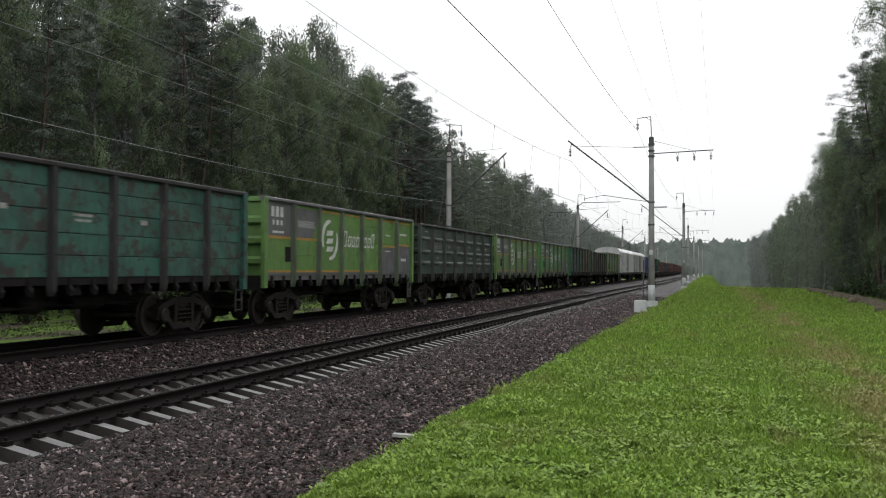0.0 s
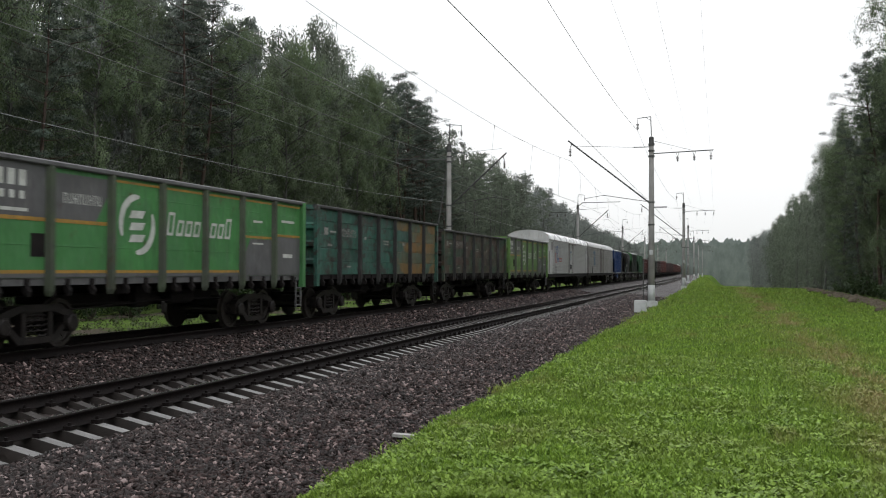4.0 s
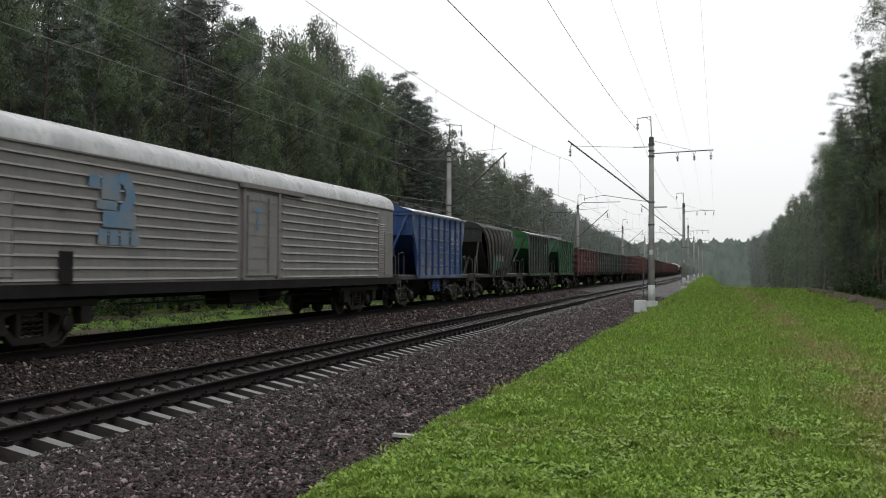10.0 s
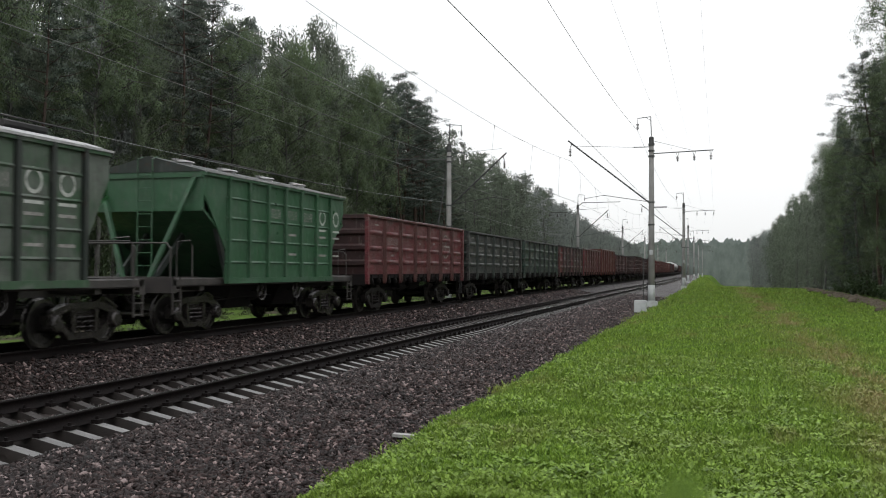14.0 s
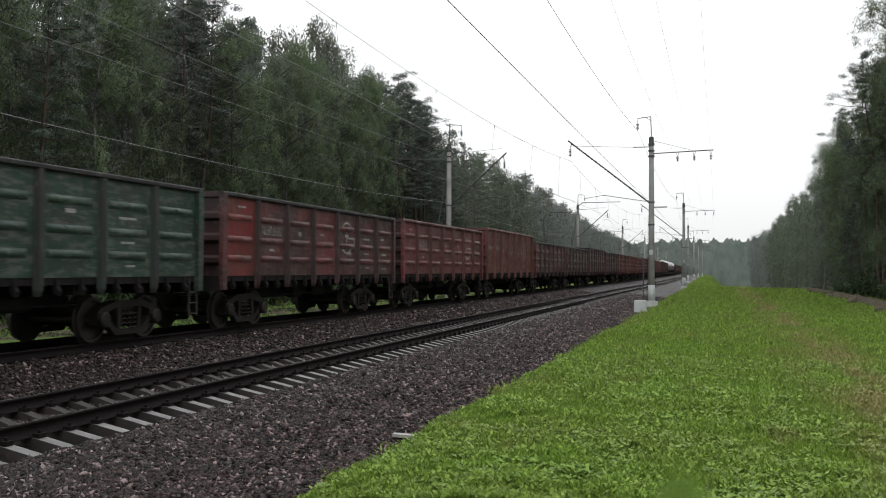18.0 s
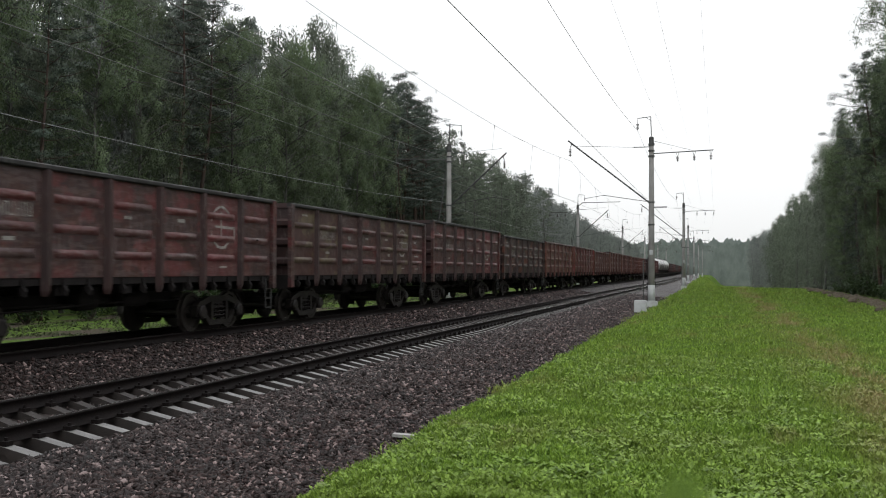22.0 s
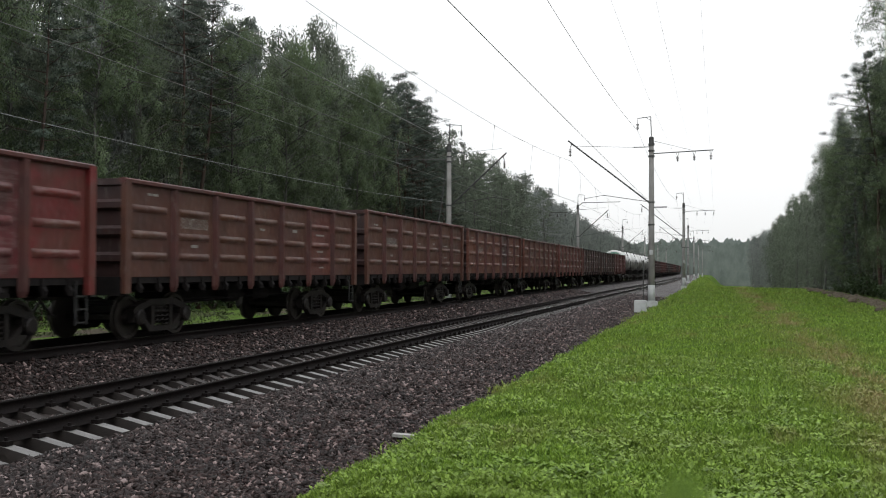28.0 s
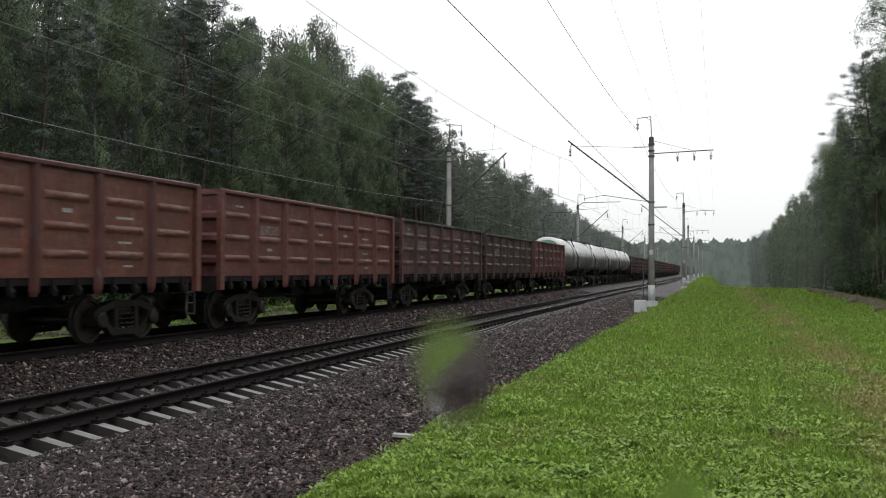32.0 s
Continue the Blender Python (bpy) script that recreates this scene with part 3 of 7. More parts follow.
M_BALLAST = ballast_material("crushed_stone_bed")
M_STONE = stone_material()
BED = [(-16.6, -0.55), (-15.2, 0.02), (-14.6, 0.06), (-14.4, 0.0), (-12.5, 0.0), (-12.25, 0.12), (-11.8, 0.12), (-11.3, 0.04), (-10.5, -0.16), (-10.15, -0.22), (-9.9, -0.255),
       (-9.4, -0.30), (-8.05, -0.30), (-7.85, -0.38), (-7.5, -0.42), (-7.34, -0.29), (-6.7, -0.30), (-5.7, -0.38), (-4.9, -0.47), (-4.0, -0.55)]


def bed_z(x, y):
    return interp(x - bend(y), BED) + 0.025 * noise.noise((x * 1.3, y * 1.3, 9))


def build_bed():
    xs = list(np.arange(-16.6, -8.2, 0.25)) + list(np.arange(-8.2, -7.2, 0.09)) + list(np.arange(-7.15, -3.7, 0.25))
    ys = [-60, -30] + list(np.arange(-6, 60, 0.5)) + list(np.arange(60, 200, 4)) + list(np.arange(200, 800, 20))
    v = [(x + bend(y) + (0.12 * noise.noise((0, y * 0.6, 3)) if x > -4.2 else 0), y, bed_z(x + bend(y), y)) for y in ys for x in xs]
    n = len(xs)
    f = [(j * n + i, j * n + i + 1, j * n + n + i + 1, j * n + n + i) for j in range(len(ys) - 1) for i in range(n - 1)]
    tagged(new("ballast_bed", raw_mesh("ballast_bed", v, f, M_BALLAST)), "grey-brown crushed stone bed under both tracks", "ballast", kind="structure")


build_bed()


def rail_profile(x0):
    # foot, web and head of a running rail, top at z = 0
    h = [(-0.075, -0.18), (0.075, -0.18), (0.075, -0.17), (0.012, -0.145), (0.012, -0.045), (0.036, -0.035), (0.036, -0.008), (0.026, -0.0015),
         (-0.026, -0.0015), (-0.036, -0.008), (-0.036, -0.035), (-0.012, -0.045), (-0.012, -0.145), (-0.075, -0.17)]
    return [(x0 + a, b_) for a, b_ in h]


def build_rails():
    ys = [-60, 0, 120] + list(np.arange(140, 801, 20))
    for ax, lift in ((NEAR, 0.0), (FAR, FAR_Z)):
        for side in (-0.795, 0.795):
            pr = rail_profile(ax + side)
            n = len(pr)
            v = [(x + bend(y), y, z + lift) for y in ys for x, z in pr]
            f = [(j * n + i, j * n + (i + 1) % n, j * n + n + (i + 1) % n, j * n + n + i) for j in range(len(ys) - 1) for i in range(n)]
            r = tagged(new("rail", raw_mesh("rail", v, f, M_RAIL)), "rust-brown steel running rail on concrete sleepers", "rail", "running rails", "structure")
            v = [(ax + side + o + bend(y), y, lift) for y in ys for o in (-0.027, 0.027)]
            f = [(2 * j, 2 * j + 1, 2 * j + 3, 2 * j + 2) for j in range(len(ys) - 1)]
            h = new("rail_head", raw_mesh("rail_head", v, f, M_RAILTOP))
            h.parent = r
            h["label"] = "worn bright rail head"


build_rails()

SLEEPER_STEP = 0.553
SLEEPER_Y0 = 9.547 + 0.1


def sleeper_mesh():
    # trapezium section, seats a little raised under the rails, slimmer waist
    m = Mesh()
    st = [(-1.35, -0.075), (-0.93, 0.01), (-0.66, 0.015), (-0.3, -0.09), (0.3, -0.09), (0.66, 0.015), (0.93, 0.01), (1.35, -0.075)]
    for x, dz in st:
        m.v += [(x, -0.1, -0.42), (x, 0.1, -0.42), (x, 0.085, -0.2 + dz), (x, -0.085, -0.2 + dz)]
    for i in range(len(st) - 1):
        a = 4 * i
        for k in range(4):
            m.f.append((a + k, a + (k + 1) % 4, a + 4 + (k + 1) % 4, a + 4 + k))
    m.f += [(3, 2, 1, 0), tuple(4 * (len(st) - 1) + k for k in range(4))]
    return m


def fastener_mesh():
    m = Mesh()
    for r in (-0.795, 0.795):
        for s in (-0.115, 0.115):
            m.box(r + s - 0.05, r + s + 0.05, -0.06, 0.06, -0.19, -0.135)
            m.tube([(r + s, 0, -0.14), (r + s, 0, -0.095)], 0.022, 6)
    return m


# ---- overhead line masts and wires ----
def mast_mesh(h):
    return Mesh().lathe([(0.0, 0.21), (h * 0.5, 0.175), (h - 0.05, 0.14), (h, 0.12)], "z", 14)


def insulator_mesh(n=3, r=0.09, gap=0.09):
    m = Mesh()
    prof = [(0.0, 0.02)]
    for i in range(n):
        z = -0.06 - i * gap
        prof += [(z, 0.02), (z - 0.01, r), (z - 0.04, r * 0.9), (z - 0.05, 0.025)]
    prof.append((-0.1 - n * gap, 0.02))
    return m.lathe(prof, "z", 10)


def overhead_mast(x, y, z0, side, label, long_arm=False):
    """A round concrete mast: side +1 stands right of the line and reaches over it to -x, -1 the other way."""
    t = tagged(new("overhead_line_mast"), label, "mast", "overhead line masts")
    t.location = (x, y, z0)
    s = -side
    tip = 5.25 if side > 0 else 3.9
    tip_z = 10.15 if side > 0 else 9.5
    h = 10.15 - z0
    part("mast_shaft", shared("mast%.2f" % h, lambda: mast_mesh(h), True), M_CONCRETE, t)
    part("foundation", shared("mast_foundation", lambda: Mesh().box(-0.36, 0.36, -0.36, 0.36, -0.5, 0.22, 0.06)), M_WHITEWASH, t)
    part("whitewash_band", shared("mast_band", lambda: Mesh().lathe([(0.22, 0.225), (1.2, 0.216), (1.21, 0.2)], "z", 14), True), M_WHITEWASH, t)
    for zc in (9.75, 9.35, 9.0, 6.1, 4.7):
        part("steel_band", shared("band", lambda: Mesh().lathe([(-0.05, 0.17), (-0.05, 0.2), (0.05, 0.2), (0.05, 0.17)], "z", 14)), M_STEEL, t, at=(0, 0, zc - z0))
    part("mast_cap", shared("mcap", lambda: Mesh().lathe([(-0.5, 0.165), (0.05, 0.15), (0.1, 0.05)], "z", 12)), M_STEEL, t, at=(0, 0, h))
    part("head_bracket", shared("headb%d" % s, lambda: Mesh().tube([(0, 0, 0), (0.04 * s, 0, 1.35)], 0.032, 6).tube([(0.04 * s, 0, 1.35), (0.85 * s, 0, 1.27)], 0.026, 6)
         .tube([(0.04 * s, 0, 1.1), (0.35 * s, 0, 1.32)], 0.015, 6).tube([(0.85 * s, 0, 1.27), (0.85 * s, 0, 1.0)], 0.014, 6)), M_STEEL, t, at=(0, 0, h))
    part("insulator", shared("ins4", lambda: insulator_mesh(4), True), M_INS, t, at=(0.85 * s, 0, h + 0.98))
    part("cantilever_tube", shared("cant%d" % s, lambda: Mesh().tube([(0.15 * s, 0, 0), (tip * s, 0, tip_z - 6.1)], 0.048, 8)), M_STEEL, t, at=(0, 0, 6.1 - z0))
    part("hanger", shared("hang%d" % s, lambda: Mesh().tube([((tip - 0.25) * s, 0, -0.15), ((tip - 0.13) * s, 0, -0.5)], 0.03, 6)), M_STEEL, t, at=(0, 0, tip_z - z0))
    part("insulator", shared("ins5", lambda: insulator_mesh(5), True), M_INS, t, at=((tip - 0.13) * s, 0, tip_z - 0.5 - z0))
    part("stay_rod", shared("stay%d" % s, lambda: Mesh().tube([(0.15 * s, 0, 0), (1.1 * s, 0, 0.0)], 0.03, 6).tube([(1.1 * s, 0, 0.0), ((tip - 0.3) * s, 0, 0.2)], 0.012, 5)), M_STEEL, t, at=(0, 0, 9.6 - z0))
    part("registration_arm", shared("reg%d" % s, lambda: Mesh().tube([(0.2 * s, 0, 0), (3.0 * s, 0, 0.45)], 0.022, 6).tube([(3.0 * s, 0, 0.45), (4.2 * s, 0, 0.25)], 0.015, 6)), M_STEEL, t, at=(0, 0, 6.15 - z0))
    part("cross_arm", shared("arm%d" % side, lambda: Mesh().tube([(0.1 * side, 0, 0), (3.75 * side, 0, 0.12)], 0.035, 6).tube([(0.12 * side, 0, 0.8), (2.6 * side, 0, 0.1)], 0.012, 5)), M_STEEL, t, at=(0, 0, 9.17 - z0))
    for k in range(3):
        part("insulator", shared("ins3", lambda: insulator_mesh(3), True), M_INS, t, at=((1.6 + 1.0 * k) * side, 0, 8.98 + 0.03 * k - z0))
        part("insulator_hook", shared("hook", lambda: Mesh().tube([(-0.1, 0, 0.02), (0, 0, -0.3)], 0.012, 4).tube([(0.1, 0, 0.02), (0, 0, -0.3)], 0.012, 4)), M_STEEL, t, at=((1.6 + 1.0 * k) * side, 0, 9.22 + 0.03 * k - z0))
    part("cable_bracket", shared("cabb%d" % side, lambda: Mesh().box(min(0.15 * side, 0.95 * side), max(0.15 * side, 0.95 * side), -0.03, 0.03, -0.03, 0.03)), M_STEEL, t, at=(0, 0, 5.8 - z0))
    part("earthing_strip", shared("strip%d" % s, lambda: Mesh().tube([(0.24 * s, -0.05, 0.2), (0.2 * s, -0.05, 5.6)], 0.012, 4)), M_STEEL, t)
    part("band_plate", shared("bplate", lambda: Mesh().box(-0.12, 0.12, -0.235, -0.2, 0, 0.3)), M_WHITEWASH, t, "small pale number board", at=(0, 0, 3.1))
    if side < 0:
        part("guy_strut", shared("strut", lambda: Mesh().tube([(-0.2, 0, 8.9), (-1.5, -0.3, 0.0)], 0.04, 6)), M_STEEL, t)
    if long_arm:
        part("long_arm", shared("longarm", lambda: Mesh().tube([(0, 0, 0), (0.6, 0, 0.55), (5.4, 0, 0.6)], 0.045, 6)), M_STEEL, t, at=(0, 0, 9.9 - z0))
    return t


MAST_Y = [61.0, 122.0, 183.0, 244.0, 305.0, 366.0]
MAST_RX = [-3.96, -4.0, -5.19, -5.56, -5.6, -5.3]
R_LABEL = "round grey concrete mast with whitewashed foot beside the meadow"
L_LABEL = "round grey concrete mast between train and forest"
for y, x in zip(MAST_Y, MAST_RX):
    near_mast = overhead_mast(x, y, -0.3, 1, R_LABEL)
    if y == 61.0:
        part("cable_conduit", Mesh().tube([(-0.47, -0.3, -0.15), (-0.47, -0.3, 2.75), (-0.2, -0.1, 2.9)], 0.045, 8), M_STEEL, near_mast, "thin steel cable conduit")
    overhead_mast(-17.17 + bend(y) * 0.5, y, -0.5, -1, L_LABEL, long_arm=(y == 122.0))
overhead_mast(-3.96, -3.0, -0.38, 1, R_LABEL)
overhead_mast(-17.17, 0.0, -0.5, -1, L_LABEL)


def wire_run(name, pts_of, spans, sag, r, label, n=14):
    m = Mesh()
    pts = []
    for a, b_ in zip(spans, spans[1:]):
        pa, pb = Vector(pts_of(a)), Vector(pts_of(b_))
        for k in range(n + (b_ == spans[-1])):
            q = k / n
            p = pa.lerp(pb, q)
            p.z -= 4 * sag * q * (1 - q)
            pts.append(p)
    m.tube(pts, r, 5)
    return tagged(part(name, m, M_WIRE), label, "wire", "overhead wires")


M_DARKWIRE = simple("sooty_wire", (0.10, 0.10, 0.10), (0.07, 0.07, 0.07), 4, 0.6)
M_PALEWIRE = simple("weathered_aluminium_wire", (0.3, 0.31, 0.32), (0.2, 0.2, 0.2), 4, 0.5, 0.3)
SPAN = [0.0] + MAST_Y


def rx(y):
    return -3.96 if y < 100 else MAST_RX[MAST_Y.index(y)]


def lx(y):
    return -17.17 + bend(y) * 0.5


wire_run("feeder_wire", lambda y: (rx(y) - 0.85, y, 10.65), SPAN, 0.85, 0.0095, "grey feeder wire strung between mast heads")
wire_run("earth_wire", lambda y: (rx(y) - 0.22, y, 6.25), SPAN, 0.08, 0.009, "grey stranded cable strung along the masts")
for k in range(3):
    wire_run("line_wire", lambda y, k=k: (rx(y) + 1.6 + k, y, 8.75 + 0.03 * k), SPAN, 0.7, 0.003, "thin grey line wire on the cross arms").material_slots[0].material = M_PALEWIRE
    wire_run("line_wire", lambda y, k=k: (lx(y) - 1.6 - k * 0.8, y, 9.9), SPAN, 0.5, 0.0055, "thin dark line wire on the cross arms").material_slots[0].material = M_DARKWIRE
wire_run("feeder_wire", lambda y: (lx(y) + 0.85, y, 10.5), SPAN, 0.85, 0.0065, "dark feeder wire strung between mast heads").material_slots[0].material = M_DARKWIRE
wire_run("line_wire", lambda y: (lx(y) - 0.3, y, 8.2), SPAN, 0.55, 0.0055, "thin dark line wire on the masts").material_slots[0].material = M_DARKWIRE
wire_run("earth_wire", lambda y: (lx(y) - 0.5, y, 6.35), SPAN, 0.62, 0.0095, "pale stranded cable strung along the masts").material_slots[0].material = M_PALEWIRE


def catenary(ax, z, low_z):
    """Messenger, contact wire and droppers over one track."""
    t = tagged(new("catenary"), "messenger wire, droppers and contact wire over a track", "wire", "overhead wires")
    mess, cont = [], []
    for a, b_ in zip(SPAN, SPAN[1:]):
        for k in range(14 + (b_ == SPAN[-1])):
            q = k / 14
            y = a + (b_ - a) * q
            x = ax + bend(y)
            zz = z - 4 * 1.0 * q * (1 - q)
            mess.append((x, y, zz))
            cont.append((x + 0.25 * math.sin(q * math.pi * 2), y, low_z))
            if k % 2 and y < 200:
                part("dropper", Mesh().tube([(x, y, zz), (x + 0.2 * math.sin(q * math.pi * 2), y, low_z)], 0.005, 4).tube([(x, y, zz - 0.12), (x, y, zz + 0.02)], 0.014, 5), M_WIRE, t)
    part("messenger_wire", Mesh().tube(mess, 0.007, 6), M_WIRE, t)
    part("contact_wire", Mesh().tube(cont, 0.008, 6), M_WIRE, t)


catenary(NEAR - 0.35, 8.86, 6.3)
catenary(FAR - 0.1, 8.3, 6.5)

# ---- wagons ----
HALF_W = 1.50
WHEELSETS, WAGONS = [], []


def wheel_mesh():
    m = Mesh()
    for s in (-1, 1):
        prof = [(0.70, 0.10), (0.70, 0.40), (0.725, 0.505), (0.755, 0.505), (0.765, 0.478), (0.85, 0.472), (0.85, 0.40), (0.80, 0.385), (0.775, 0.16), (0.87, 0.13), (0.87, 0.085)]
        m.lathe([(a * s, r) for a, r in prof], "x", 18)
        # axle box ends and two balance marks that show the turning
        for k in range(2):
            t = k * math.pi
            c, w = 0.28 * math.cos(t), 0.28 * math.sin(t)
            m.box(0.775 * s - 0.03, 0.775 * s + 0.03, c - 0.05, c + 0.05, w - 0.05, w + 0.05)
    m.tube([(-1.1, 0, 0), (1.1, 0, 0)], 0.08, 10)
    return m


def side_frame_mesh():
    # cast bogie frame: two raised ends over the axle boxes, a dropped middle with the spring opening
    m = Mesh()
    w = 0.16
    def poly(pts):
        m.extrude([(-w / 2, y, z) for y, z in pts], (w, 0, 0))
    poly([(-1.12, 0.38), (-1.12, 0.62), (-0.98, 0.72), (-0.45, 0.86), (0.45, 0.86), (0.98, 0.72), (1.12, 0.62), (1.12, 0.38), (1.0, 0.34), (1.0, 0.56), (0.45, 0.72), (-0.45, 0.72), (-1.0, 0.56), (-1.0, 0.34)])
    poly([(-0.95, 0.55), (-0.8, 0.55), (-0.42, 0.26), (0.42, 0.26), (0.8, 0.55), (0.95, 0.55), (0.5, 0.14), (-0.5, 0.14)])
    for s in (-1, 1):
        poly([(s * 0.3, 0.25), (s * 0.42, 0.25), (s * 0.42, 0.74), (s * 0.3, 0.74)])
        m.lathe([(-0.1, 0.17), (0.15, 0.17), (0.18, 0.13)], "x", 14, (0.0, s * 0.925, 0.475))
        m.box(-0.1, 0.1, s * 0.925 - 0.19, s * 0.925 + 0.19, 0.45, 0.64)
    return m


def spring_mesh():
    m = Mesh()
    pts = []
    for i, y in enumerate((-0.2, 0.0, 0.2)):
        turn = [(0.085 * math.cos(2 * math.pi * k / 6), y + 0.085 * math.sin(2 * math.pi * k / 6), 0.28 + 0.38 * k / 24) for k in range(25)]
        pts += turn if i % 2 == 0 else turn[::-1]
    return m.tube(pts, 0.022, 4)


def bogie(parent, y, wet=False):
    steel, wheel = (M_LIT_WETBOGIE, M_LIT_WETWHEEL) if wet else (M_BOGIE, M_TREAD_DARK)
    b = part("bogie", shared("bolster", lambda: Mesh().box(-1.05, 1.05, -0.22, 0.22, 0.5, 0.8, 0.05).box(-0.35, 0.35, -0.7, 0.7, 0.55, 0.7).tube([(-0.9, -0.5, 0.35), (0.9, -0.5, 0.35)], 0.05, 6).tube([(-0.9, 0.5, 0.35), (0.9, 0.5, 0.35)], 0.05, 6)), steel, parent, "wet steel two-axle bogie" if wet else "greasy dark two-axle bogie", at=(0, y, 0))
    for s in (-1, 1):
        f = part("side_frame", shared("side_frame", side_frame_mesh), steel, b, at=(1.02 * s, 0, 0))
        part("spring", shared("springs", spring_mesh), steel, b, at=(1.02 * s, 0, 0))
    for s in (-1, 1):
        wset = part("wheelset", shared("wheelset", wheel_mesh), wheel, b)
        wset.matrix_parent_inverse = Matrix.Translation((0, s * 0.925, 0.475))
        WHEELSETS.append(wset)
    return b


M_TREAD_DARK = simple("dark_wheel_steel", (0.022, 0.018, 0.016), (0.04, 0.034, 0.03), 6, 0.5, 0.3)


def coupler(parent, y, s):
    def build():
        m = Mesh().box(-0.12, 0.12, -0.75, 0.2, 0.95, 1.18, 0.04).box(-0.2, 0.2, 0.12, 0.42, 0.88, 1.24, 0.06)
        m.tube([(0.35, -0.1, 0.95), (0.42, 0.15, 0.62), (0.36, 0.4, 0.55)], 0.03, 6)
        return m
    c = part("coupler", shared("coupler", build), M_BOGIE, parent)
    c.location = (0, y - s * 0.42, 0)
    if s < 0:
        c.rotation_euler = (0, 0, math.pi)


def lever_wheel(parent, at, material=None):
    def build():
        m = Mesh()
        n = 18
        pts = [(0, 0.24 * math.cos(2 * math.pi * k / n), 0.24 * math.sin(2 * math.pi * k / n)) for k in range(n + 1)]
        m.tube(pts, 0.022, 6)
        for k in range(4):
            a = k * math.pi / 4
            m.tube([(0, -0.24 * math.cos(a), -0.24 * math.sin(a)), (0, 0.24 * math.cos(a), 0.24 * math.sin(a))], 0.014, 5)
        return m.tube([(0.02, 0, 0), (-0.3, 0, 0)], 0.02, 6)
    part("handwheel", shared("handwheel", build), material or M_BOGIE, parent, at=at)


BAYS = 7
BODY = 6.38                         # half length of a gondola body
BAY = 2 * BODY / BAYS


def ridge(m, x, y0, y1, z, hh=0.085, d=0.07):
    """A pressed bulge along a side sheet: flat crown, sloping flanks."""
    prof = [(-1.0, 0.0), (-0.8, 0.5), (-0.4, 0.92), (0.0, 1.0), (0.4, 0.9), (0.75, 0.5), (1.0, 0.0)]
    vs = [(x + d * q, ye + s * 0.16 * q, z + hh * p) for ye, s in ((y0, 1), (y1, -1)) for p, q in prof]
    n = len(prof)
    m.add(vs, [(i, i + n, i + n + 1, i + 1) for i in range(n - 1)] + [tuple(range(n)), tuple(range(2 * n - 1, n - 1, -1))])


def ridge_levels(top):
    return (1.80, 2.32 * top / 3.5, 2.88 * top / 3.5)


def ridge_mesh():
    m = Mesh()
    h = BAY / 2 - 0.004
    ridge(m, 0.0, -h + 0.24, h - 0.24, 0.0)
    return m


def plank_mesh(hh):
    h = BAY / 2 - 0.004
    return Mesh().box(-0.03, 0.0, -h, h, 0.008, hh - 0.008, 0.006)


def side_panel_mesh(style, top):
    """One bay of a side, centred on y = 0; outside towards +x."""
    m = Mesh()
    h = BAY / 2 - 0.004
    if style == "frame":
        m.box(-0.045, -0.03, -h, h, 1.36, top - 0.05)
    elif style == "plank":
        zs = np.linspace(1.36, top - 0.06, 6)
        for a, b_ in zip(zs, zs[1:]):
            m.box(-0.03, 0.0, -h, h, a + 0.006, b_ - 0.006, 0.004)
    else:
        prof = [(-0.03, 1.36), (0.0, 1.36)]
        if style == "ridged":
            for z in ridge_levels(top):
                prof += [(0.0, z - 0.095), (0.08, z - 0.04), (0.085, z + 0.03), (0.0, z + 0.095)]
        elif style == "flat":
            for z in (1.95, 2.5, 3.02):
                prof += [(0.0, z - 0.009), (0.006, z - 0.007), (0.006, z + 0.007), (0.0, z + 0.009)]
        prof += [(0.0, top - 0.05), (-0.03, top - 0.05)]
        m.extrude([(px, -h, pz) for px, pz in prof], (0, 2 * h, 0))
    return m


def post_mesh(top, foot=True):
    m = Mesh()
    ring = [(0.0, -0.095), (0.115, -0.055), (0.115, 0.055), (0.0, 0.095)]
    zs = [(1.02, 0.55), (1.12, 0.9), (1.3, 1.0), (top - 0.1, 0.9)]
    for z, k in zs:
        m.v += [(x * k, y * (0.7 if z < 1.1 else 1), z) for x, y in ring]
    for i in range(len(zs) - 1):
        a = 4 * i
        m.f += [(a + k, a + k + 1, a + 5 + k, a + 4 + k) for k in range(3)]
    m.f += [(3, 2, 1, 0), (12, 13, 14, 15)]
    return m


def latch_mesh():
    """A latch of a floor hatch that hangs below the side sill."""
    m = Mesh()
    ring = [(-0.05, -0.045, 1.34), (0.05, -0.045, 1.34), (0.05, -0.045, 1.2), (0.1, -0.045, 1.12), (0.07, -0.045, 1.02), (0.0, -0.045, 1.06), (-0.05, -0.045, 1.14)]
    return m.extrude(ring, (0, 0.09, 0))


def end_wall_mesh(top):
    prof = [(-0.03, 1.3), (0.0, 1.3)]
    for z in (1.75, 2.3, 2.85):
        prof += [(0.0, z - 0.13), (0.09, z - 0.06), (0.09, z + 0.06), (0.0, z + 0.13)]
    prof += [(0.0, top - 0.15), (0.07, top - 0.13), (0.07, top), (-0.06, top), (-0.06, top - 0.1), (-0.03, top - 0.12)]
    return Mesh().extrude([(-1.48, y, z) for y, z in prof], (2.96, 0, 0))


def corner_post_mesh(top):
    return Mesh().box(-0.02, 0.1, -0.09, 0.11, 1.02, top - 0.04)


